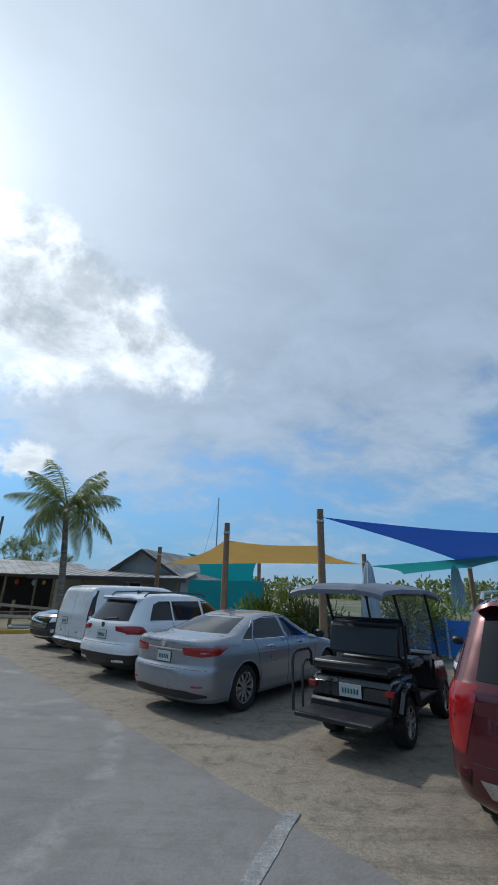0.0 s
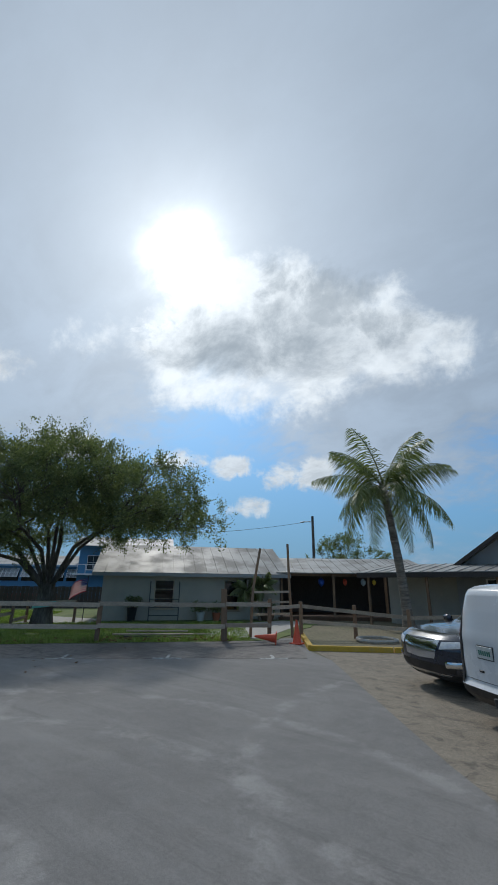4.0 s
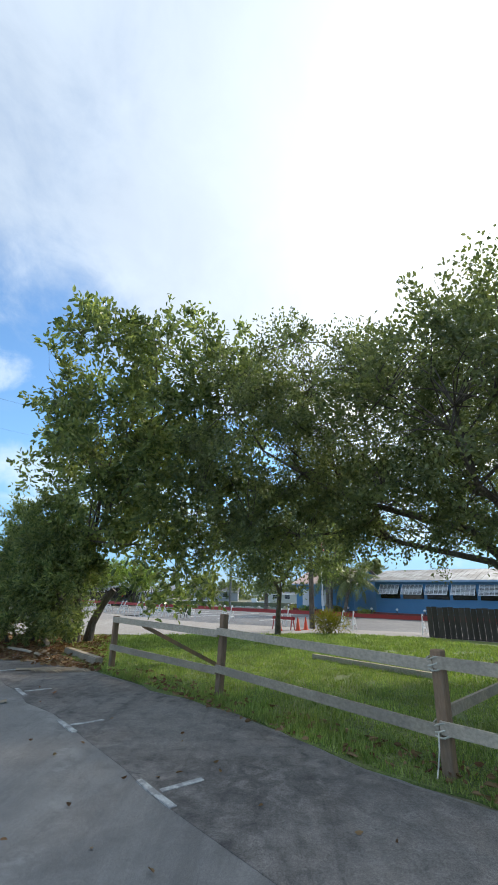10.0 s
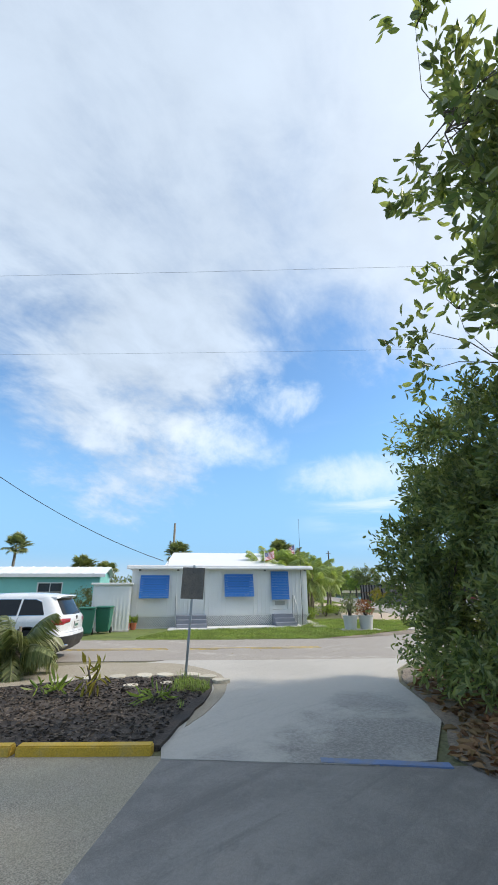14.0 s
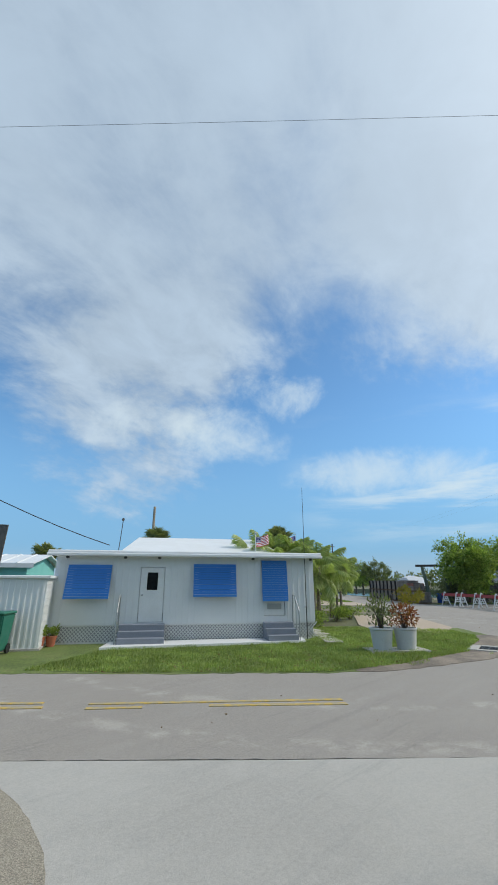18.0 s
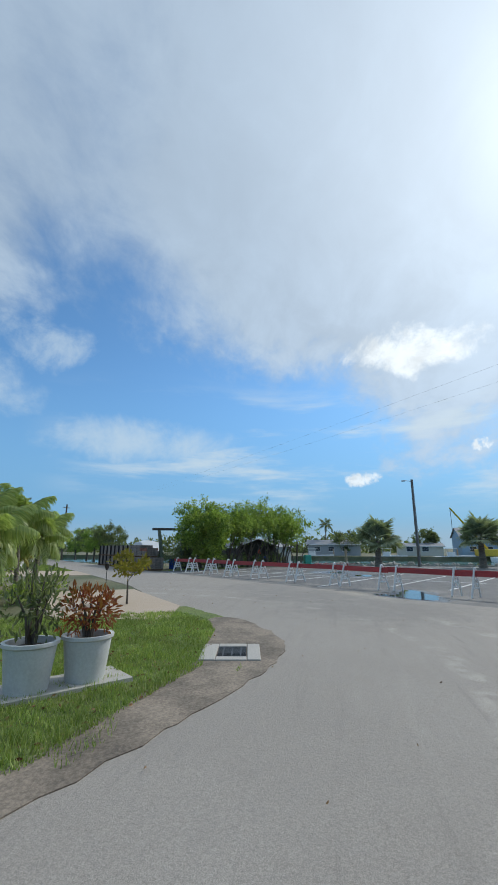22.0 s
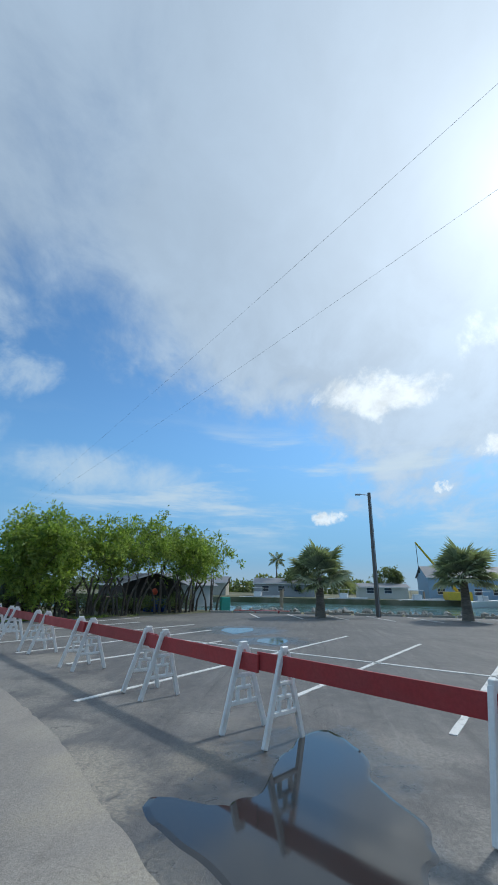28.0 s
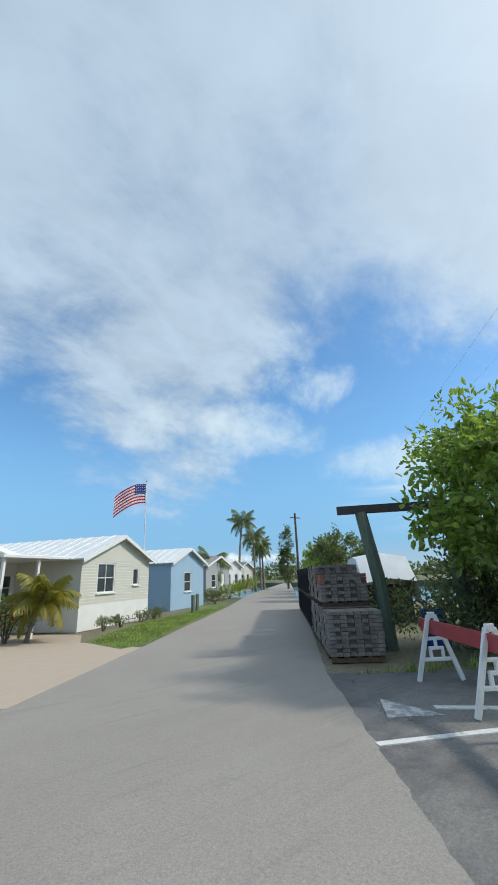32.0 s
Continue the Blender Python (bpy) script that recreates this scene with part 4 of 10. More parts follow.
def in_poly(px, py, poly):
    inside = np.zeros(len(px), bool)
    for (ax, ay), (bx, by) in zip(poly, poly[1:] + poly[:1]):
        cut = ((ay > py) != (by > py)) & (px < (bx - ax) * (py - ay) / (by - ay + 1e-12) + ax)
        inside ^= cut
    return inside


def blades(name, label, poly, density, height, seed, mat="grass_blade", width=0.012, z=0.0, lie=0.5, patch=-0.1):
    """Loose blades over an outline."""
    rng = np.random.default_rng(seed)
    xs, ys = np.array(poly).T
    area = (xs.max() - xs.min()) * (ys.max() - ys.min())
    n = int(area * density)
    px, py = rng.uniform(xs.min(), xs.max(), n), rng.uniform(ys.min(), ys.max(), n)
    ok = in_poly(px, py, poly)
    px, py = px[ok], py[ok]
    bare = np.array([noise.noise((a * 0.8, b * 0.8, seed)) for a, b in zip(px, py)]) > patch
    px, py = px[bare], py[bare]
    n = len(px)
    a = rng.uniform(0, 2 * np.pi, n)
    clump = np.array([noise.noise((a * 5.0, b * 5.0, seed + 3.0)) + 0.6 * noise.noise((a * 1.6, b * 1.6, seed + 7.0)) for a, b in zip(px, py)])
    h = height * rng.uniform(0.5, 1.3, n) * np.clip(1.0 + 1.3 * clump, 0.3, 2.2)
    lean = rng.uniform(0.1, 1.0, n) * lie * h
    w2 = width * rng.uniform(0.7, 1.3, n) / 2
    base = np.stack([px, py, np.full(n, z)], 1)
    s = np.stack([-np.sin(a), np.cos(a), 0 * a], 1) * w2[:, None]
    tip = base + np.stack([np.cos(a) * lean, np.sin(a) * lean, h], 1)
    verts = np.stack([base - s, base + s, tip], 1).reshape(-1, 3)
    i = np.arange(n) * 3
    me = raw_mesh(name, verts.tolist(), np.stack([i, i + 1, i + 2], 1).tolist(), mat)
    return tagged(new(name, me), label, "grass", kind="stuff")


# ---------------------------------------------------------------- ground, roads and water
# The ground is one sheet to the horizon with the canal cut into it.
profile = [(-2500, -0.012), (-132, -0.012), (-131, -1.8), (-83.6, -1.8), (-82.0, -0.012), (2500, -0.012)]
rows_y = [-2500, -200, -60, 30, 34, 200, 2500]
bm = bmesh.new()
grid = [[bm.verts.new((x, y, -0.012 if (y >= 34 or y <= -200) else z)) for x, z in profile] for y in rows_y]
for a, b in zip(grid, grid[1:]):
    for k in range(len(profile) - 1):
        bm.faces.new((a[k], a[k + 1], b[k + 1], b[k]))
structure("ground", bm, "ground", "flat grassy and sandy coastal ground reaching the horizon", "ground")
structure("water", prism(bmesh.new(), [(-132, -130), (-82.6, -130), (-82.6, 33), (-132, 33)], -1.5, -0.72), "water", "green-blue canal water with small ripples", "water")

LOT = [(12, -9.5), (6.4, -2.5), (0.7, 4.05), (-3.55, 9.0), (-5.1, 10.7), (-9.1, 15.65), (-10.3, 16.6), (-12.2, 19.2), (-13.0, 17.0), (-18.7, 10.3), (-21.3, 8.1), (-24.2, 4.9), (-26.1, 2.6),
       (-26.4, 0.6), (-25.3, -0.5), (-23.8, -2.3), (-22.3, -1.1), (-20.7, 0.2), (-8, -6), (2, -14)]
structure("parking_lot", prism(bmesh.new(), LOT, -0.2, 0.0), "asphalt", "worn grey asphalt parking lot with pale tyre marks", "pavement")
STRIP = [(-9.6, 15.4), (-10.3, 14.9), (-12.3, 13.05), (-14.2, 11.3), (-16.3, 9.5), (-18.2, 7.7), (-24.0, 2.3), (-25.6, 1.2), (-26.2, 2.4), (-24.2, 4.9), (-21.3, 8.1), (-18.7, 10.3), (-13.0, 17.0), (-12.0, 18.2)]
structure("pavement_patch", prism(bmesh.new(), ragged(STRIP, 0.8, 0.09, 3), -0.1, 0.005), "asphalt_dark", "darker patched asphalt strip beside the fence", "pavement")
SAND = [(30, -20), (12.01, -9.5), (6.41, -2.5), (0.71, 4.05), (-3.54, 9.0), (-5.09, 10.7), (-9.09, 15.65), (-10.2, 16.7), (-8.5, 18.2), (-3, 26), (12, 40), (40, 20)]
structure("gravel_parking", prism(bmesh.new(), SAND, -0.2, -0.006), "sand", "tan compacted sandy gravel parking strip with stains", "pavement")
SAND2 = [(-20.5, 0.6), (-22.4, -0.7), (-24.1, -2.1), (-22.9, -3.5), (-21.5, -6.0), (-18, -12), (-8, -12), (-7.9, -5.6)]
structure("gravel_parking_2", prism(bmesh.new(), SAND2, -0.2, -0.004), "gravel", "pale gravelly parking strip beside the exit", "pavement")
APRON = [(-23.8, -2.3), (-25.3, -0.5), (-25.9, -0.1), (-27.6, -0.7), (-29.3, -2.2), (-30.6, -2.9), (-32.4, -3.3), (-29.9, -5.6), (-27.6, -7.8), (-26.9, -7.9), (-26.9, -6.6), (-26.8, -5.6), (-26.3, -5.0), (-25.6, -4.2), (-24.2, -2.9)]
structure("concrete_apron", prism(bmesh.new(), APRON, -0.2, 0.010), "concrete", "pale concrete driveway apron with water stains", "pavement")
ROAD = [(-8, -26), (-14.0, -20.1), (-27.7, -7.75), (-32.4, -3.3), (-33.6, -1.0), (-34.0, 3.0), (-35.5, 6.8), (-38.0, 12.5), (-36.5, 17.5), (-31, 26), (-26, 34), (-34, 36), (-39, 24), (-41, 14), (-43, 6.0), (-45.8, 1.9),
        (-46.8, 0.8), (-48.0, -0.9), (-49.2, -2.7), (-50.2, -3.6), (-51.9, -5.1), (-53.5, -6.8), (-55.5, -9.2), (-57.8, -11.8), (-61.8, -16.4), (-64.0, -19.0), (-72.5, -27.6), (-82, -37.5),
        (-150, -108), (-154, -112), (-86, -48.5), (-73.9, -35.7), (-63.2, -25.1), (-59.0, -21.1), (-52, -14.6), (-46.2, -10.4), (-43.8, -8.2), (-42.2, -7.2), (-40.8, -6.6), (-39.3, -6.6), (-37.3, -7.2), (-36.2, -7.5), (-34.6, -8.3), (-31.5, -11.1), (-28.5, -14.1), (-12, -28.5)]
structure("road", prism(bmesh.new(), ragged(ROAD, 0.14, 0.02, 61), -0.2, 0.004), "road", "pale grey worn asphalt road with bits of gravel", "road")
LOT2 = [(-33.6, 36), (-38.6, 24), (-40.6, 14), (-42.5, 5.5), (-45.3, 1.5), (-46.4, 0.4), (-47.6, -1.3), (-48.8, -3.1), (-49.8, -4.0), (-51.5, -5.5), (-53.1, -7.2), (-55.1, -9.6), (-57.4, -12.2), (-61.4, -16.8), (-63.6, -19.4),
        (-66.3, -17.0), (-72.6, -12.3), (-78.4, -9.0), (-79.2, -4), (-79.4, 14), (-70, 18), (-60, 21), (-50, 30)]
structure("parking_lot_2", prism(bmesh.new(), LOT2, -0.2, 0.0), "asphalt_lot", "dark asphalt parking lot with white bay lines and damp patches", "pavement")
# crumbled road edges
for k, (poly, m, lab) in enumerate((
        ([(-34.6, -7.4), (-35.9, -6.8), (-37.1, -6.4), (-39.3, -5.75), (-40.9, -5.65), (-42.5, -6.3), (-44.0, -7.5), (-43.6, -8.1), (-42.0, -7.5), (-40.6, -7.2), (-39.4, -6.9), (-37.4, -7.2), (-36.2, -7.35), (-34.9, -7.75)], "earth", "bare sandy earth at the lawn's edge"),)):
    structure("bare_earth", prism(bmesh.new(), ragged(smooth_outline(poly), 0.2, 0.05, 20 + k), -0.1, 0.015), m, lab, "ground")

# lawns
LAWN = [(-12.4, 18.0), (-13.0, 17.0), (-18.7, 10.3), (-21.3, 8.1), (-24.2, 4.9), (-26.2, 2.6), (-27.7, 1.4), (-32.8, 0.2), (-33.9, 3.0), (-35.3, 6.8), (-37.8, 12.5), (-37.0, 17.0), (-31, 25), (-22.6, 19.0), (-17.2, 25.6), (-14.5, 24.5)]
structure("lawn", prism(bmesh.new(), ragged(LAWN, 0.5, 0.1, 5), -0.15, 0.012), "turf", "short green lawn with bare patches behind the fence", "grass")
LAWN2 = [(-26.5, -15.3), (-28.1, -13.65), (-31.1, -10.65), (-34.2, -7.8), (-35.9, -6.95), (-37.1, -6.6), (-39.3, -5.95), (-40.8, -5.9), (-42.3, -6.5), (-43.8, -7.6), (-45.6, -9.4), (-44.6, -11.5), (-42.2, -13.6), (-40.5, -15.5), (-31, -19), (-25, -20)]
structure("lawn_2", prism(bmesh.new(), ragged(LAWN2, 0.18, 0.06, 6), -0.15, 0.010), "turf", "green lawn strip in front of the white mobile home", "grass")
LAWN3 = [(-62.6, -25.2), (-63.4, -25.4), (-68.4, -30.6), (-74.0, -36.0), (-76.4, -39.2), (-74.6, -39.6), (-70, -34.4), (-66.2, -31.6), (-63.4, -28.8), (-62.4, -27.4)]
structure("lawn_3", prism(bmesh.new(), LAWN3, -0.15, 0.012), "turf", "bright green clipped lawn beside the road", "grass")
BED = [(-22.9, -3.45), (-23.9, -2.55), (-25.2, -3.5), (-26.3, -4.3), (-26.75, -4.9), (-26.7, -5.6), (-26.2, -6.1), (-25.0, -6.9), (-23.2, -7.4), (-21.4, -6.4)]
structure("planting_bed", prism(bmesh.new(), ragged(BED, 0.35, 0.05, 7), -0.1, 0.05), "mulch", "dark bark mulch planting bed", "ground")
VERGE = [(-24.4, -2.8), (-26.2, -3.9), (-27.0, -4.75), (-27.45, -5.45), (-27.6, -6.6), (-27.45, -7.5), (-25.5, -9.2), (-22.5, -9.2), (-23.2, -7.4), (-25.0, -6.9), (-26.2, -6.1), (-26.7, -5.6), (-26.75, -4.9), (-26.3, -4.3), (-25.2, -3.5)]
structure("gravel_verge", prism(bmesh.new(), ragged(smooth_outline(VERGE, 3), 0.25, 0.012, 55), -0.1, 0.016), "gravel", "pale shell gravel verge round the planting bed", "ground")
LITTER = [(-25.9, -0.05), (-27.6, -0.65), (-29.3, -2.15), (-30.7, -2.85), (-32.5, -2.9), (-33.4, -1.0), (-32.6, 0.4), (-27.6, 2.6), (-25.6, 4.0), (-24.6, 4.2), (-25.6, 2.4)]
structure("leaf_bed", prism(bmesh.new(), ragged(smooth_outline(LITTER, 2), 0.3, 0.05, 8), -0.1, 0.022), "earth", "brown earth with leaf litter under the rubber tree", "ground")
DRIVE = [(-59.1, -21.1), (-63.1, -25.0), (-62.3, -27.6), (-63.0, -29.6), (-60.4, -33), (-55.5, -27.5), (-57.2, -23.2)]
structure("paved_driveway", prism(bmesh.new(), DRIVE, -0.1, 0.010), "drive_paver", "tan brick-paved driveway", "pavement")
structure("far_bank", prism(bmesh.new(), [(-240, -120), (-129, -120), (-124, -30), (-125, 20), (-133, 33), (-240, 60)], -1.6, 0.15), "ground", "low grassy far bank of the canal", "ground")
PATIO = [(-24.2, 14.4), (-22.0, 16.9), (-23.5, 18.4), (-27.0, 17.6)]
structure("patio_slab", prism(bmesh.new(), PATIO, -0.1, 0.03), "concrete", "pale concrete slab beneath the oak", "pavement")
PATH2 = [(-12.9, 17.9), (-14.4, 16.6), (-17.4, 20.0), (-16.6, 24.4), (-15.2, 24.6)]
structure("garden_path", prism(bmesh.new(), PATH2, -0.1, 0.022), "concrete", "concrete garden path to the porch", "pavement")


def painted(name, a, b, width, mat, label, z=0.011):
    a, b = Vector((*a, 0)), Vector((*b, 0))
    d = (b - a).normalized()
    s = Vector((-d.y, d.x, 0)) * width / 2
    return structure(name, prism(bmesh.new(), ragged([tuple((p)[:2]) for p in (a - s, b - s, b + s, a + s)], 0.3, 0.008, int(abs(a.x * 10)))[::1], z - 0.02, z), mat, label, "road marking")


# T-shaped bay marks along the dark strip
along = Vector((-0.741, -0.672, 0))
away = Vector((-0.672, 0.741, 0))
for k, (x, y) in enumerate([(-10.3, 14.84), (-12.3, 13.06), (-14.2, 11.3), (-16.3, 9.5), (-18.2, 7.7), (-20.15, 5.9), (-22.1, 4.1), (-24.0, 2.3)]):
    p = Vector((x, y, 0))
    painted("bay_mark", (p - along * 0.36)[:2], (p + along * 0.36)[:2], 0.075, "line_worn", "worn white T-shaped bay mark", 0.013)
    painted("bay_mark", (p + away * 0.06)[:2], (p + away * 0.55)[:2], 0.075, "line_worn", "worn white T-shaped bay mark", 0.0125)
for a, b in (((-29.4, -9.15), (-32.5, -6.5)), ((-30.7, -7.75), (-32.35, -6.3)), ((-29.25, -8.95), (-29.9, -8.4)), ((-26.0, -12.4), (-28.9, -9.7)), ((-25.9, -12.15), (-28.8, -9.45)), ((-18, -19.6), (-25.2, -13.1)), ((-17.9, -19.3), (-25.1, -12.9))):
    painted("centre_line", a, b, 0.10, "yellow_paint", "faded yellow centre line", 0.014)
painted("blue_line", (-25.86, 0.08), (-25.0, -1.0), 0.12, "blue_paint", "worn blue painted line", 0.016)
painted("arrow_mark", (0.46, 4.5), (-0.15, 3.0), 0.13, "faint_paint", "worn white painted line", 0.006)
# bays of the second lot
for a, b in (((-52.9, -0.12), (-62.2, 4.65)), ((-54.3, -2.35), (-63.0, 2.0)), ((-53.5, -5.75), (-64.9, -0.35)), ((-50.95, 1.94), (-61.5, 7.6)), ((-49.8, 4.6), (-61.3, 11.2)), ((-48.0, 8.0), (-57, 13.0)),
             ((-64.7, -11.6), (-57.0, 2.6)), ((-56.6, -7.66), (-61.9, -4.95)), ((-57.86, -9.86), (-65.6, -6.1)), ((-59.13, -11.95), (-68.2, -7.5)), ((-60.54, -14.28), (-68.6, -10.5)), ((-61.8, -16.4), (-64.3, -15.0)), ((-66.0, -13.8), (-71.6, -11.7))):
    painted("bay_line", a, b, 0.11, "line_paint", "white painted parking bay line", 0.012)
for k in range(8):
    y = -6 + 2.75 * k
    painted("bay_line", (-78.4, y), (-74.2, y + 1.1), 0.12, "line_paint", "white painted parking bay line", 0.012)
structure("arrow_head", prism(bmesh.new(), [(-63.24, -17.35), (-62.60, -16.80), (-63.19, -16.35)], -0.02, 0.013), "line_worn", "worn white painted arrow head", "road marking")
painted("bay_line", (-63.4, -16.6), (-64.9, -14.9), 0.14, "line_paint", "worn white painted arrow shaft", 0.0125)
# puddles
def feathered(poly, z, spread):
    """A low patch whose rim slopes gently down to the ground."""
    bm = bmesh.new()
    cx, cy = (sum(q[k] for q in poly) / len(poly) for k in (0, 1))
    rings = [[bm.verts.new((cx + (px - cx) * f, cy + (py - cy) * f, zz)) for px, py in poly] for f, zz in ((spread, -0.004), (1.0, z))]
    m = len(poly)
    for k in range(m):
        bm.faces.new((rings[0][k], rings[0][(k + 1) % m], rings[1][(k + 1) % m], rings[1][k]))
    bm.faces.new(rings[1])
    return bm


PUD = smooth_outline([(-50.4, -3.4), (-49.65, -2.6), (-48.85, -1.8), (-49.0, -1.4), (-49.9, -1.25), (-50.5, -1.08), (-51.2, -1.42), (-52.2, -1.38), (-52.9, -1.85), (-51.9, -2.28), (-50.75, -2.5), (-50.5, -2.85), (-50.65, -3.3)])
structure("puddle", feathered(smooth_outline(ragged(PUD, 0.3, 0.06, 4), 3), 0.0085, 1.07), "puddle", "shallow rain puddle on the broken asphalt", "puddle")
for k, (x, y, r) in enumerate(((-62.5, -3.2, 1.0), (-66.0, -5.0, 1.3), (-67.5, 9.5, 1.5))):
    poly = [(x + r * (1 + 0.25 * math.sin(3 * a + k)) * math.cos(a), y + 0.55 * r * math.sin(a)) for a in (2 * math.pi * j / 22 for j in range(22))]
    structure("puddle", prism(bmesh.new(), poly, -0.05, 0.007), "puddle", "shallow rain puddle on the asphalt", "puddle")


def kerb(label, pts, w2, h, mat):
    t = thing("kerb", label, "kerb", kind="structure")
    for a, b in zip(pts, pts[1:]):
        n = max(1, round(math.dist(a, b) / 1.8))
        for k in range(n):
            p, q = (Vector((*a, 0)).lerp(Vector((*b, 0)), f) for f in (k / n + 0.006, (k + 1) / n - 0.006))
            bm = bmesh.new()
            beam(bm, (p.x, p.y, h / 2 - 0.05), (q.x, q.y, h / 2 - 0.05), w2, h + 0.1)
            bmesh.ops.bevel(bm, geom=bm.edges[:], offset=0.015, segments=2, affect="EDGES")
            part("kerb_stone", bm, mat, t)
    return t


kerb("yellow painted concrete kerb at the lot's end", [(-13.0, 20.4), (-10.35, 16.75), (-8.4, 18.0), (-4.9, 20.2)], 0.16, 0.13, "kerb_yellow")
kerb("yellow painted kerb along the planting bed", [(-20.4, -5.9), (-23.85, -2.5)], 0.15, 0.10, "kerb_yellow")
kerb("low concrete kerb along the canal side of the lot", [(-78.6, -9.0), (-79.4, -4), (-79.6, 14), (-73, 18.5)], 0.18, 0.14, "concrete")


# ---------------------------------------------------------------- houses
def wall_mesh(length, height, holes, thick=0.15, gable=None, z0=0.0):
    """A wall along +x from the origin, its face at y=0, with openings (x0, z0, x1, z1) cut through."""
    bm = bmesh.new()
    xs = sorted({0, length, *(h[0] for h in holes), *(h[2] for h in holes)})
    zs = sorted({z0, height, *(h[1] for h in holes), *(h[3] for h in holes)})
    for xa, xb in zip(xs, xs[1:]):
        for za, zb in zip(zs, zs[1:]):
            cx, cz = (xa + xb) / 2, (za + zb) / 2
            if not any(h[0] < cx < h[2] and h[1] < cz < h[3] for h in holes):
                box(bm, (cx, thick / 2, cz), (xb - xa, thick, zb - za))
    if gable:
        verts = [bm.verts.new(p) for y in (0, thick) for p in ((0, y, height), (length, y, height), (length * gable[0], y, gable[1]))]
        bm.faces.new(verts[:3])
        bm.faces.new(verts[3:])
        bm.faces.new((verts[0], verts[2], verts[5], verts[3]))
        bm.faces.new((verts[1], verts[4], verts[5], verts[2]))
    bmesh.ops.remove_doubles(bm, verts=bm.verts[:], dist=0.0005)
    return bm


def at(bm, m):
    bmesh.ops.transform(bm, matrix=m, verts=bm.verts[:])
    return bm


def window(parent, x0, z0, x1, z1, m, frame_mat="white_paint", glass="window_glass", mullions=(1, 2), name="window", depth=0.06, sill=True, label=""):
    """A window with frame, panes and sill in an opening of a wall along +x."""
    bm = bmesh.new()
    f = 0.055
    box(bm, ((x0 + x1) / 2, depth, z0 + f / 2), (x1 - x0, 0.09, f))
    box(bm, ((x0 + x1) / 2, depth, z1 - f / 2), (x1 - x0, 0.09, f))
    for x in (x0 + f / 2, x1 - f / 2):
        box(bm, (x, depth, (z0 + z1) / 2), (f, 0.09, z1 - z0 - 2 * f))
    nx, nz = mullions
    for k in range(1, nx):
        box(bm, (x0 + (x1 - x0) * k / nx, depth, (z0 + z1) / 2), (0.03, 0.05, z1 - z0 - 2 * f))
    for k in range(1, nz):
        box(bm, ((x0 + x1) / 2, depth - 0.003, z0 + (z1 - z0) * k / nz), (x1 - x0 - 2 * f, 0.05, 0.035))
    win = part(name, at(bm, m), frame_mat, parent, label)
    for i in range(nx):
        for j in range(nz):
            xa, za = x0 + (x1 - x0) * (i + 0.5) / nx, z0 + (z1 - z0) * (j + 0.5) / nz
            part("pane", at(B((xa, depth + 0.012, za), ((x1 - x0) / nx - 0.02, 0.008, (z1 - z0) / nz - 0.02)), m), glass, win)
    if sill:
        part("sill", at(B(((x0 + x1) / 2, -0.03, z0 - 0.025), (x1 - x0 + 0.12, 0.1, 0.05)), m), frame_mat, win)
    return win


def ribbed(parent, corners, mat, pitch=0.4, thick=0.05, name="roof", label=""):
    """A sloping roof sheet with standing ribs. corners: eave left, eave right, ridge right, ridge left."""
    a, b, c, d = (Vector(p) for p in corners)
    n = (b - a).cross(d - a).normalized()
    bm = bmesh.new()
    ribs = []
    low = [bm.verts.new(p) for p in (a, b, c, d)]
    top = [bm.verts.new(p + n * thick) for p in (a, b, c, d)]
    bm.faces.new(top)
    bm.faces.new(low[::-1])
    for k in range(4):
        bm.faces.new((low[k], low[(k + 1) % 4], top[(k + 1) % 4], top[k]))
    count = int((b - a).length / pitch) if pitch else 0
    for k in range(1, count):
        f = k / count
        p, q = a.lerp(b, f) + n * (thick + 0.012), d.lerp(c, f) + n * (thick + 0.012)
        ribs.append(beam(bmesh.new(), p, q, 0.035, 0.03))
    sheet = part(name, bm, mat, parent, label)
    for rib in ribs:
        part("rib", rib, mat, sheet)
    return sheet


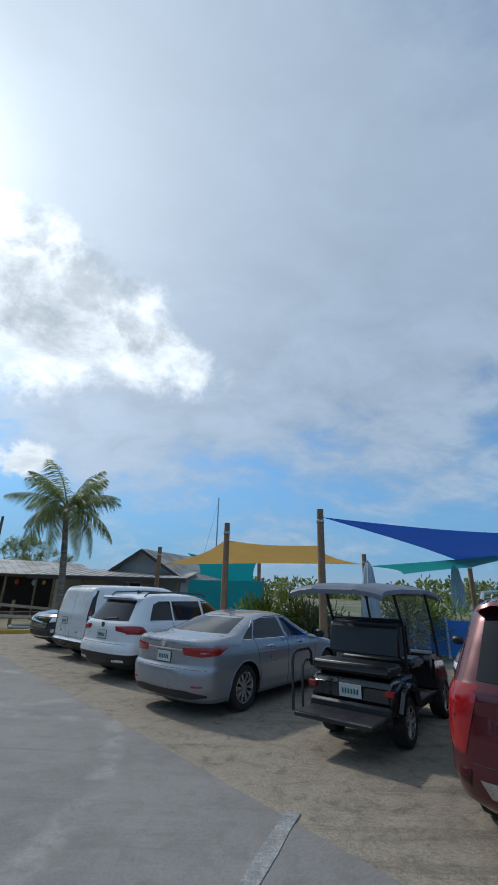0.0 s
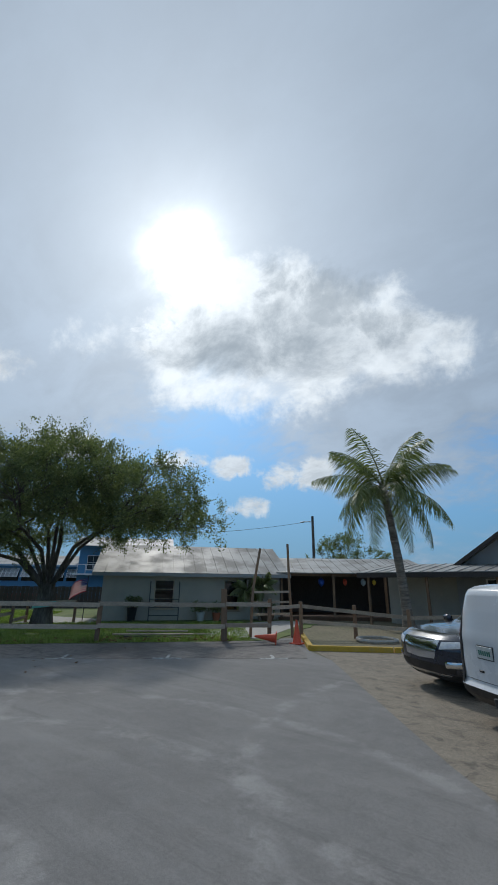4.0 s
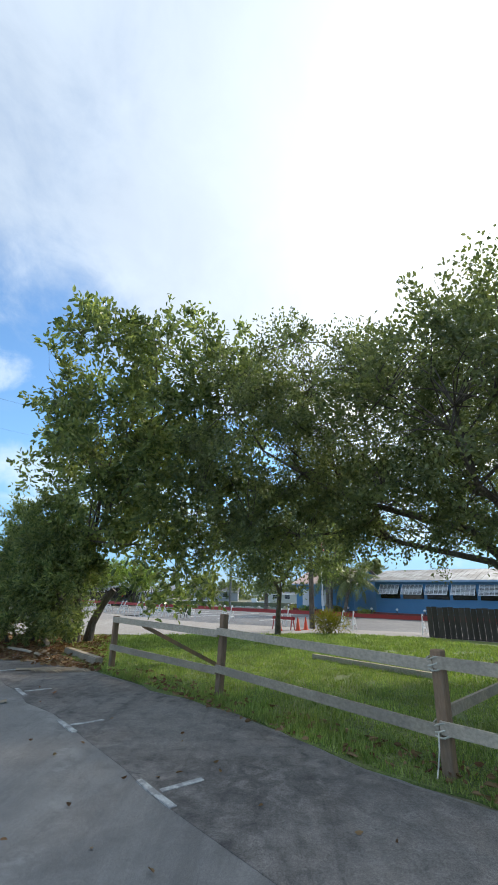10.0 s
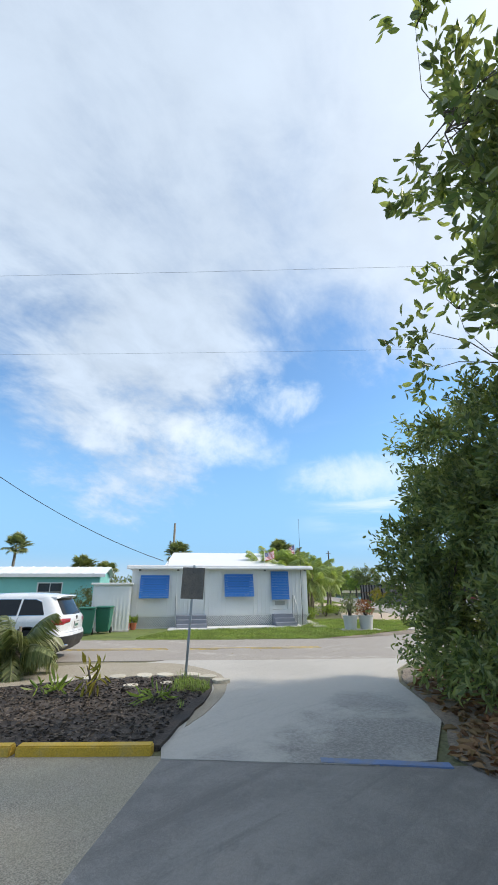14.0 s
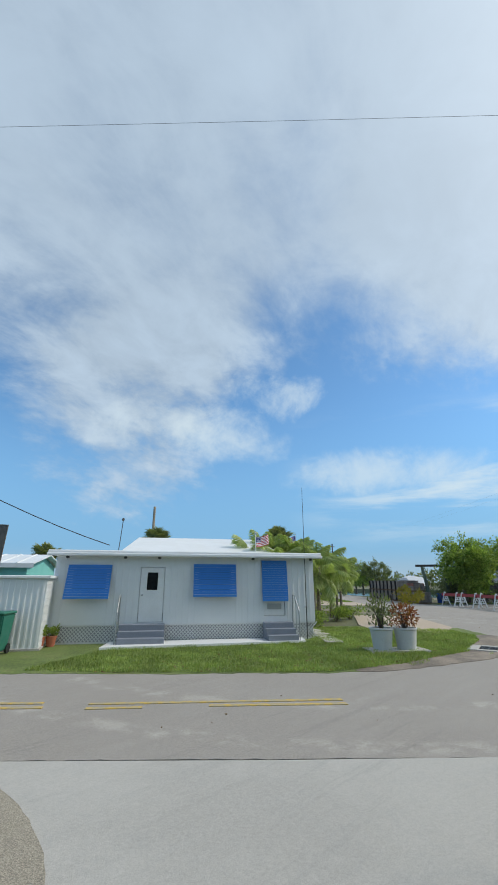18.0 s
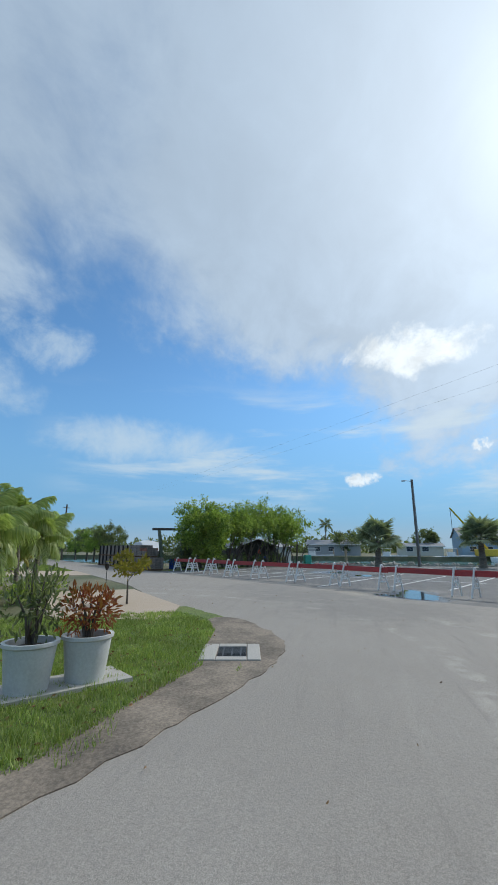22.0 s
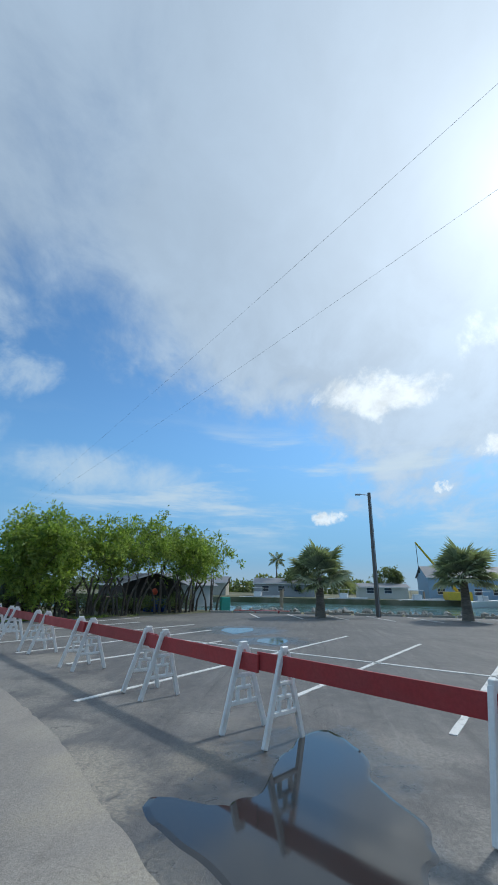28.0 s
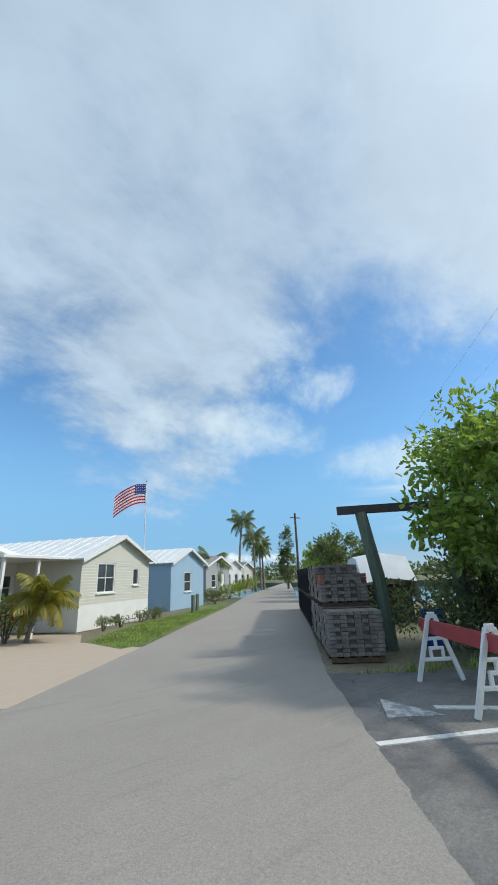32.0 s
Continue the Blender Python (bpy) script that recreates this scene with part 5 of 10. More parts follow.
def hut(name, label, x, y, rot, length, depth, eave, ridge, wall_mat, roof_mat, front=(), left=(), right=(), category="house", over=0.35, pitch=0.45, ridge_along="x", z=0.0, base=0.0, glass="window_glass", frame_mat="white_paint", trim=None, mull=(1, 2), back_over=None):
    """A gabled house. Its front wall runs along +x at y=0; openings are (x0, z0, x1, z1, kind)."""
    h = thing(name, label, category, x, y, z, rot)
    t = 0.15
    sides = (("front", Matrix(), length, front), ("left", pose(0, depth, 0, 0, 0, -90), depth, left), ("right", pose(length, 0, 0, 0, 0, 90), depth, right), ("back", pose(length, depth, 0, 0, 0, 180), length, ()))
    for side, m, ln, holes in sides:
        gable = (0.5, ridge - 0.02) if ((side in ("left", "right")) == (ridge_along == "x")) else None
        inset = 0.0 if side in ("front", "back") else t + 0.003
        mm = m @ pose(inset, 0, 0)
        wl = ln - 2 * inset
        wall = part("wall", at(wall_mesh(wl, eave, [(o[0] - inset, o[1], o[2] - inset, o[3]) for o in holes], t, gable, base), mm), wall_mat, h)
        for o in holes:
            kind = o[4] if len(o) > 4 else "window"
            if kind == "window":
                window(h, o[0] - inset, o[1], o[2] - inset, o[3], mm, frame_mat, glass, o[5] if len(o) > 5 else mull)
            elif kind == "door":
                door = part("door", at(B(((o[0] + o[2]) / 2 - inset, 0.07, (o[1] + o[3]) / 2), (o[2] - o[0] - 0.02, 0.05, o[3] - o[1] - 0.02), bevel=0.01), mm), "white_paint", h)
                part("door_handle", at(R((o[2] - inset - 0.12, 0.045, o[1] + 1.0), (o[2] - inset - 0.12, -0.02, o[1] + 1.0), 0.025), mm), "steel", door)
    o = over
    if ridge_along == "x":
        s = (ridge - eave) / (depth / 2)
        ribbed(h, [(-o, -o, eave - s * o), (length + o, -o, eave - s * o), (length + o, depth / 2, ridge), (-o, depth / 2, ridge)], roof_mat, pitch)
        ribbed(h, [(length + o, depth + o, eave - s * o), (-o, depth + o, eave - s * o), (-o, depth / 2, ridge), (length + o, depth / 2, ridge)], roof_mat, pitch)
        part("fascia", B((length / 2, -o - 0.012, eave - s * o - 0.05), (length + 2 * o, 0.024, 0.16)), trim or "white_paint", h)
    else:
        s = (ridge - eave) / (length / 2)
        ribbed(h, [(-o, depth + o, eave - s * o), (-o, -o, eave - s * o), (length / 2, -o, ridge), (length / 2, depth + o, ridge)], roof_mat, pitch)
        ribbed(h, [(length + o, -o, eave - s * o), (length + o, depth + o, eave - s * o), (length / 2, depth + o, ridge), (length / 2, -o, ridge)], roof_mat, pitch)
        bm = bmesh.new()
        beam(bm, (-o, -o - 0.02, eave - s * o - 0.04), (length / 2, -o - 0.02, ridge - 0.04), 0.03, 0.16)
        beam(bm, (length / 2, -o - 0.02, ridge - 0.04), (length + o, -o - 0.02, eave - s * o - 0.04), 0.03, 0.16)
        part("barge_board", bm, trim or "white_paint", h)
    part("floor_slab", B((length / 2, depth / 2, 0.03), (length - 0.32, depth - 0.32, 0.1)), "concrete", h)
    return h


# ---------------------------------------------------------------- the beige house behind the fence
beige = hut("beige_house", "low beige stucco house with a weathered metal roof", -22.9, 17.9, 51.0, 9.2, 6.4, 2.45, 3.85, "beige_wall", "metal_roof",
            front=((2.55, 0.55, 3.55, 1.95, "window", (1, 3)), (6.15, 0.45, 6.95, 1.95, "window", (1, 2))), over=0.5, pitch=0.55, trim="grey_wall", frame_mat="timber", glass="glass_dark")
porch = thing("covered_porch", "dark open porch with a pale metal roof beside the beige house", "porch", -17.1, 25.05, 0, 38.0)
ribbed(porch, [(-0.2, -0.4, 2.35), (8.6, -0.4, 2.35), (8.6, 4.2, 3.35), (-0.2, 4.2, 3.35)], "metal_roof", 0.5)
part("back_wall", B((4.2, 4.1, 1.35), (8.6, 0.15, 2.7)), "dark_board", porch)
part("side_wall", B((8.4, 2.1, 1.2), (0.15, 4.0, 2.4)), "dark_board", porch)
part("deck", B((4.2, 2.0, 0.08), (8.6, 4.4, 0.16)), "timber_brown", porch)
for x in (0.1, 2.9, 5.7, 8.4):
    part("porch_post", B((x, -0.1, 1.2), (0.12, 0.12, 2.3)), "post_wood", porch)
part("porch_beam", B((4.2, -0.1, 2.3), (8.6, 0.1, 0.16)), "post_wood", porch)
for k, (x, m, s) in enumerate(((2.3, "drum_blue", 0.22), (3.6, "orange", 0.16), (4.6, "cloth_pale", 0.18), (6.2, "drum_blue", 0.2), (5.2, "sign_yellow", 0.14), (7.1, "cloth_pale", 0.16))):
    lamp = thing("buoy", "coloured float hanging under the porch roof", "buoy", 0, 0, 0, group="floats under the porch")
    lamp.matrix_basis = porch.matrix_basis @ pose(x, 0.25, 1.95)
    part("float", lathe(bmesh.new(), [(0.03, -s * 1.2), (s * 0.7, -s * 0.6), (s * 0.75, s * 0.3), (s * 0.2, s * 0.9)], 10), m, lamp, smooth=True)
    part("cord", R((0, 0, s * 0.85), (0, 0, 0.36), 0.008, n=5), "dark_steel", lamp)
# pots and a frame against the front wall
for k, (sx, r, h, m) in enumerate(((1.55, 0.24, 0.62, "black_plastic"), (4.9, 0.22, 0.42, "pot_white"), (5.7, 0.21, 0.38, "terracotta"), (8.35, 0.4, 0.34, "timber_brown"))):
    p = beige.matrix_basis @ Vector((sx, -0.55, 0.0))
    pot = thing("plant_pot", ("black plastic", "pale glazed", "terracotta", "wooden tub")[k] + " plant pot by the house wall", "plant pot", p.x, p.y, 0.01)
    part("pot", lathe(bmesh.new(), [(r * 0.7, 0), (r * 0.9, h * 0.6), (r, h * 0.94), (r * 1.08, h), (r * 0.9, h), (r * 0.85, h - 0.05)], 16), m, pot, smooth=True)
    shrub("leafy shrub growing in a pot", p.x, p.y, 0.42, 0.55, 40 + k, "oak_leaf", 420, 0.1, 0.05, z=h - 0.03)
p = beige.matrix_basis @ Vector((7.9, -0.75, 0))
palm("slender potted palm leaning before the wall", p.x, p.y, 1.55, (-0.55, -0.35), 0.05, 13, 1.05, 7, leaflet=0.3, name="small_palm")
p = beige.matrix_basis @ Vector((8.1, -0.5, 0))
palm("slender potted palm before the wall", p.x, p.y, 1.75, (0.1, -0.1), 0.05, 11, 1.05, 8, leaflet=0.3, name="small_palm")
rack = thing("garden_rack", "dark metal rack standing before the window", "rack", 0, 0, 0)
rack.matrix_basis = beige.matrix_basis @ pose(2.35, -0.35, 0.012)
for x in (0, 1.45):
    part("upright", R((x, 0, 0), (x, 0.1, 1.85), 0.025), "dark_steel", rack)
for z in (0.25, 0.62, 1.0):
    part("rail", R((0, 0.02, z), (1.45, 0.02, z), 0.02), "dark_steel", rack)

# ---------------------------------------------------------------- rail fence
fence = thing("rail_fence", "weathered brown-grey wooden two-rail fence with leaning posts", "fence")
POSTS = [(-25.1, 4.75, 1.22), (-22.3, 7.84, 1.45), (-18.9, 10.77, 1.27), (-16.2, 13.55, 1.2), (-13.46, 16.5, 1.62), (-12.65, 17.9, 1.3)]
for k, (x, y, h) in enumerate(POSTS):
    rr = random.Random(k)
    bm = bmesh.new()
    w2 = 0.13 if k != 4 else 0.2
    box(bm, (0, 0, h / 2 - 0.1), (w2, w2, h + 0.2), bevel=0.012)
    post = part("post", bm, "post_wood", fence)
    post.matrix_basis = pose(x, y, 0, rr.uniform(-2, 2), rr.uniform(-2, 2), 42)
for (xa, ya, ha), (xb, yb, hb) in zip(POSTS, POSTS[1:]):
    for z in (0.47, 1.12):
        bm = bmesh.new()
        n = Vector((ya - yb, xb - xa, 0)).normalized() * -0.1
        beam(bm, (xa - n.x * 0.0, ya, z + 0.02), (xb, yb, z - 0.02), 0.04, 0.13)
        rail = part("rail", bm, "timber", fence)
        rail.matrix_basis = Matrix.Translation(n)
# rope lashings and a slipped rail
for z in (0.47, 1.13):
    for k in range(3):
        p = Vector((-18.9, 10.77, z - 0.05 + 0.045 * k))
        ring = [p + Vector((0.125 * math.cos(a), 0.125 * math.sin(a), 0.03 * math.sin(2 * a + k))) for a in (2 * math.pi * j / 14 for j in range(15))]
        part("rope_lashing", tube(bmesh.new(), ring, [0.011] * 15, 6), "edging", fence, "pale rope wound round the post", smooth=True)
part("rope_end", tube(bmesh.new(), [(-18.8, 10.66, 0.45), (-18.72, 10.62, 0.3), (-18.76, 10.6, 0.12), (-18.7, 10.56, 0.06)], [0.009] * 4, 6), "edging", fence, "loose rope end")
bm = bmesh.new()
beam(bm, (-24.4, 5.65, 1.06), (-25.5, 7.5, 0.05), 0.035, 0.09)
part("slipped_rail", bm, "post_wood", fence)
fallen = thing("fallen_rail", "weathered fence rail lying on the lawn", "rail")
bm = bmesh.new()
beam(bm, (-27.8, 10.15, 0.09), (-24.88, 12.78, 0.09), 0.08, 0.13)
part("rail", bm, "timber", fallen)
far_bar = thing("red_barricade", "low red and white barricade at the lawn's far edge", "barricade", -39.7, 9.6, 0.0, 58)
part("rail", B((0, 0, 0.62), (1.5, 0.04, 0.16), bevel=0.01), "barricade_red", far_bar)
for x in (-0.6, 0.6):
    for y in (-1, 1):
        part("leg", R((x, y * 0.24, 0), (x, y * 0.03, 0.72), 0.03), "barricade_red", far_bar)
side_fence = thing("side_fence", "low weathered rail fence across the lawn", "fence")
for x, y in ((-20.6, 12.3), (-22.0, 13.4), (-24.2, 15.0), (-22.9, 16.6)):
    part("post", B((x, y, 0.45), (0.1, 0.1, 1.0), bevel=0.01), "post_wood", side_fence)
for a, b, z in (((-18.9, 10.8), (-22.0, 13.4), 0.62), ((-22.0, 13.4), (-22.9, 16.6), 0.95), ((-22.0, 13.4), (-24.2, 15.0), 0.3)):
    bm = bmesh.new()
    beam(bm, (*a, z), (*b, z - 0.03), 0.04, 0.12)
    part("rail", bm, "timber", side_fence)
lot_fence = thing("lot_fence", "weathered rail fence running on past the cones", "fence")
for x, y, h in ((-12.05, 19.0, 1.2), (-10.6, 20.3, 1.1), (-8.9, 21.0, 1.0), (-7.2, 21.9, 1.0)):
    part("post", B((x, y, h / 2 - 0.05), (0.11, 0.11, h + 0.1), bevel=0.01), "post_wood", lot_fence)
for a, b in (((-12.6, 18.0, 1.0), (-12.05, 19.0, 1.05)), ((-12.05, 19.0, 1.05), (-8.9, 21.0, 0.72)), ((-12.05, 19.0, 0.55), (-8.9, 21.0, 0.35)), ((-8.9, 21.0, 0.72), (-7.2, 21.9, 0.8))):
    bm = bmesh.new()
    beam(bm, a, b, 0.04, 0.12)
    part("rail", bm, "timber", lot_fence)
gate = thing("ladder_frame", "two tall dark poles joined by rungs beside the path", "frame", -12.9, 18.3)
part("pole", tube(bmesh.new(), [(-0.5, -0.5, -0.05), (-0.45, -0.42, 1.6), (-0.3, -0.2, 3.05)], [0.055, 0.05, 0.045]), "post_wood", gate)
part("pole", tube(bmesh.new(), [(0.55, 0.6, -0.05), (0.45, 0.6, 1.7), (0.3, 0.75, 3.25)], [0.055, 0.05, 0.045]), "post_wood", gate)
for z in (0.75, 1.15, 1.5):
    bm = bmesh.new()
    beam(bm, (-0.47, -0.44, z), (0.48, 0.6, z + 0.03), 0.03, 0.07)
    part("rung", bm, "timber", gate)


def cone(label, x, y, lying=False, rot=0):
    c = thing("traffic_cone", label, "traffic cone", x, y, 0.0, rot, "orange cones by the fence")
    part("cone", lathe(bmesh.new(), [(0.15, 0.03), (0.135, 0.05), (0.03, 0.68), (0.022, 0.70)], 18), "orange", c, smooth=True)
    part("base", B((0, 0, 0.018), (0.36, 0.36, 0.036), bevel=0.012), "orange", c)
    if lying:
        c.matrix_basis = pose(x, y, 0.18, 0, 86, rot)
    return c


cone("faded orange traffic cone standing by the fence", -11.35, 17.6)
for x, y in ((-38.8, 9.35), (-39.2, 10.4), (-39.9, 10.9)):
    cone("orange traffic cone standing at the lawn's far edge", x, y)
cone("orange traffic cone lying on its side", -11.75, 17.05, True, 215)
lumber = thing("lumber_pile", "loose weathered boards lying in the grass", "lumber")
for k, (a, b) in enumerate((((-17.2, 14.9), (-14.9, 17.4)), ((-16.9, 14.6), (-15.0, 16.6)), ((-16.4, 14.7), (-14.6, 16.3)), ((-17.5, 15.6), (-15.9, 17.2)))):
    bm = bmesh.new()
    beam(bm, (*a, 0.06 + 0.04 * (k % 2)), (*b, 0.05 + 0.04 * (k % 2)), 0.14, 0.04)
    part("board", bm, "timber" if k % 2 else "dark_board" if k == 2 else "timber", lumber)

# ---------------------------------------------------------------- trees of the lawn
leaf_tree("oak_tree", "broad spreading live oak with a forked dark trunk", -22.95, 15.1, (0.40, 1.7, 0.1, 0.0),
          [(1.8, -0.6, 5.9, 3.7, 3.4, 1.9), (4.9, 1.4, 5.4, 2.5, 2.4, 1.8), (2.9, -3.1, 5.0, 2.2, 2.1, 1.4), (-1.2, -4.3, 6.0, 2.8, 2.8, 2.1), (-3.0, 1.2, 5.8, 2.9, 2.8, 2.2), (6.6, 1.9, 4.2, 1.5, 1.5, 0.9), (0.2, 0.0, 7.2, 2.6, 2.5, 1.4), (-1.3, -6.5, 5.6, 2.1, 2.1, 2.2), (-0.9, -7.4, 7.0, 1.2, 1.2, 1.0), (-2.6, -4.8, 4.0, 2.0, 2.0, 1.3), (1.0, 3.4, 5.6, 2.6, 2.4, 1.8), (-0.5, -5.2, 7.3, 1.9, 1.8, 1.2),
           (-0.0, -3.5, 3.8, 1.6, 1.6, 0.9), (0.9, -1.9, 3.7, 1.6, 1.5, 0.8), (2.3, 1.6, 3.9, 1.6, 1.5, 0.8), (2.9, 4.3, 4.3, 1.5, 1.4, 0.8), (3.7, 6.6, 4.8, 1.2, 1.2, 0.7), (-1.2, -5.6, 3.2, 1.7, 1.7, 1.0), (-2.0, -7.4, 3.8, 1.7, 1.7, 1.5), (-2.6, -1.6, 3.6, 1.8, 1.8, 0.9)],
          None, 11, clumps=800, per=240, clump_r=0.62, length=0.085, width=0.05, limb_r=0.30, shell=0.4, limb_parts=True)
leaf_tree("rubber_tree", "large rubber tree with broad glossy leaves beside the exit", -30.2, 1.6, (0.2, 1.9, 0.5, 0.2),
          [(3.4, 1.8, 7.0, 2.7, 2.6, 2.5), (1.9, -0.4, 5.8, 1.7, 1.5, 1.9), (4.6, -0.2, 8.4, 1.1, 1.1, 1.3), (6.2, 1.8, 8.9, 1.4, 1.3, 1.4), (2.6, 3.0, 5.2, 1.9, 1.8, 1.7), (5.0, 4.2, 7.2, 1.6, 1.6, 1.9), (1.6, 0.4, 4.4, 2.0, 1.9, 2.0), (3.2, 1.6, 4.2, 2.0, 1.8, 1.6), (3.0, 1.0, 8.6, 1.7, 1.6, 1.2), (4.2, 5.0, 4.2, 1.6, 1.6, 1.3), (5.6, 2.2, 9.5, 1.6, 1.6, 1.2), (5.0, 3.8, 9.5, 1.7, 1.7, 1.4), (4.6, 5.4, 8.9, 1.6, 1.6, 1.6), (5.0, 4.6, 8.0, 2.2, 2.2, 2.0), (4.6, 5.9, 6.0, 1.6, 1.6, 1.8), (4.4, 4.2, 5.6, 1.8, 1.8, 1.5), (3.4, 4.4, 3.2, 1.6, 1.6, 1.7), (4.6, 6.5, 7.4, 1.5, 1.5, 1.7)],
          None, 21, mat="rubber_leaf", clumps=680, per=62, clump_r=0.55, length=0.205, width=0.095, limb_r=0.4, stems=4, base_spread=0.35, shell=0.3, gap=-0.15, limb_parts=True)
leaf_tree("rubber_bush", "dense dark shrub mass at the foot of the rubber tree", -29.6, -0.3, (0.08, 0.6, 0, 0),
          [(0.0, -0.2, 2.0, 1.7, 1.5, 1.9), (0.9, 0.6, 1.2, 1.7, 1.5, 1.1), (-0.6, -0.5, 3.0, 1.2, 1.2, 1.2), (1.2, 0.9, 3.2, 1.2, 1.1, 1.0), (0.4, 0.4, 4.2, 1.5, 1.4, 1.2), (1.8, 1.8, 3.4, 1.4, 1.4, 1.4), (2.4, 2.4, 2.0, 1.3, 1.3, 1.5)],
          None, 23, category="shrub", mat="rubber_leaf", clumps=300, per=170, clump_r=0.48, length=0.13, width=0.05, stems=4, base_spread=0.4, shell=0.4)
leaf_tree("lawn_tree", "leafy roadside tree between the oak and the rubber tree", -36.0, 9.2, (0.13, 2.0, 0.2, 0.1),
          [(0, 0, 5.2, 2.7, 2.7, 2.3), (1.2, 1.8, 4.4, 2.0, 2.2, 1.7), (0.4, -1.6, 4.2, 1.9, 1.9, 1.6), (1.6, 0.2, 3.0, 1.5, 1.5, 1.0)],
          None, 29, mat="rubber_leaf", clumps=170, per=90, clump_r=0.6, length=0.16, width=0.07, shell=0.4)
shrub("yellow-green areca clump on the lawn's edge", -37.6, 12.0, 0.8, 1.25, 31, "yellow_leaf", 700, 0.35, 0.03)
logs = thing("fallen_logs", "pale fallen logs under the rubber tree", "log")
for k, (a, b, r) in enumerate((((-30.0, 0.2, 0.22), (-27.9, 1.6, 0.2), 0.08), ((-27.6, 0.5, 0.07), (-26.3, 2.2, 0.09), 0.045))):
    part("log", tube(bmesh.new(), [a, Vector(a).lerp(Vector(b), 0.5) + Vector((0.03, 0.02, 0.03)), b], [r, r * 0.95, r * 0.8], 8), "timber", logs, smooth=True)
timber_beam = thing("timber_beam", "pale squared timber lying by the fence's end post", "timber")
bm = bmesh.new()
beam(bm, (-27.2, 2.6, 0.10), (-25.28, 4.35, 0.10), 0.2, 0.19)
bmesh.ops.bevel(bm, geom=bm.edges[:], offset=0.02, segments=2, affect="EDGES")
part("beam", bm, "timber", timber_beam)
pole = thing("utility_pole", "dark wooden utility pole beyond the lawn", "utility pole", -41.2, 11.4)
part("pole", tube(bmesh.new(), [(0, 0, -0.1), (0.05, 0, 3), (0.08, 0, 7.5)], [0.17, 0.15, 0.12], 10), "bark", pole, smooth=True)

board_fence = thing("board_fence", "tall dark weathered board fence behind the oak", "fence")
a, b = Vector((-37.2, 17.0, 0)), Vector((-30.6, 26.5, 0))
n_b = 44
for k in range(n_b):
    p = a.lerp(b, (k + 0.5) / n_b)
    ob = part("board", frond_set("fence_board", lambda: mesh_of(B((0, 0, 0.72), (0.25, 0.03, 1.5)), "board", "dark_board")), None, board_fence)
    ob.matrix_basis = pose(p.x, p.y, 0.02 * math.sin(k * 2.1), 0, 0, 55.2)
for z in (0.35, 1.2):
    bm = bmesh.new()
    beam(bm, a + Vector((-0.05, 0.04, z)), b + Vector((-0.05, 0.04, z)), 0.05, 0.1)
    part("fence_rail", bm, "dark_board", board_fence)
sign = thing("blue_sign", "small light blue painted board nailed to the oak", "sign", -22.42, 14.86, 0.72, 55)
part("board", B((0, -0.02, 0.12), (0.95, 0.03, 0.2), pose(0, 0, 0, 0, -6, 0), 0.006), "teal_wall", sign)
for k in range(6):
    part("lettering", B((-0.34 + 0.135 * k, -0.039, 0.12 + 0.014 * k), (0.085, 0.006, 0.075)), "blue_wall", sign)


def flag(label, x, y, z, w2, h, rot, seed, droop=0.15, tilt=0, name="national_flag", pole_h=None, pole_r=0.03):
    """A striped flag with a starred corner, waving from its hoist at the origin along +x."""
    f = thing(name, label, "flag", x, y, z, rot)
    strips = {"flag_red": [], "flag_white": [], "flag_blue": []}
    nx = 14

    def cloth(u, v):
        return (u * w2 * 0.96, 0.09 * w2 * math.sin(u * 7 + seed + v) * (0.2 + u), v * h - droop * w2 * u * u)

    for s in range(13):
        u0 = 0.0 if s < 6 else 0.4
        strips["flag_red" if s % 2 == 0 else "flag_white"].append((u0, 1.0, s / 13, (s + 1) / 13))
    strips["flag_blue"].append((0.0, 0.4, 6 / 13, 1.0))
    for m, list_ in strips.items():
        bm = bmesh.new()
        for u0, u1, v0, v1 in list_:
            k_n = max(2, int(nx * (u1 - u0)))
            nv = 1 if m != "flag_blue" else 4
            vs = [[bm.verts.new(cloth(u0 + (u1 - u0) * i / k_n, v0 + (v1 - v0) * j / nv)) for j in range(nv + 1)] for i in range(k_n + 1)]
            for i in range(k_n):
                for j in range(nv):
                    bm.faces.new((vs[i][j], vs[i + 1][j], vs[i + 1][j + 1], vs[i][j + 1]))
        part({"flag_red": "red_stripes", "flag_white": "white_stripes", "flag_blue": "canton"}[m], bm, m, f)
    bm = bmesh.new()
    for i in range(5):
        for j in range(4):
            c = cloth(0.05 + 0.075 * i, 6 / 13 + 7 / 13 * (j + 0.5) / 4)
            box(bm, (c[0], c[1] - 0.004, c[2]), (0.028 * w2, 0.03, 0.028 * w2))
    part("stars", bm, "flag_white", f)
    if pole_h:
        part("pole", R((-0.03, 0, -z), (-0.03, 0, h + 0.1), pole_r, pole_r * 0.7), "white_metal", f)
        part("finial", lathe(bmesh.new(), [(0.02, 0), (0.05, 0.04), (0.05, 0.07), (0.01, 0.11)], 8, (-0.03, 0, h + 0.1)), "steel", f)
    return f


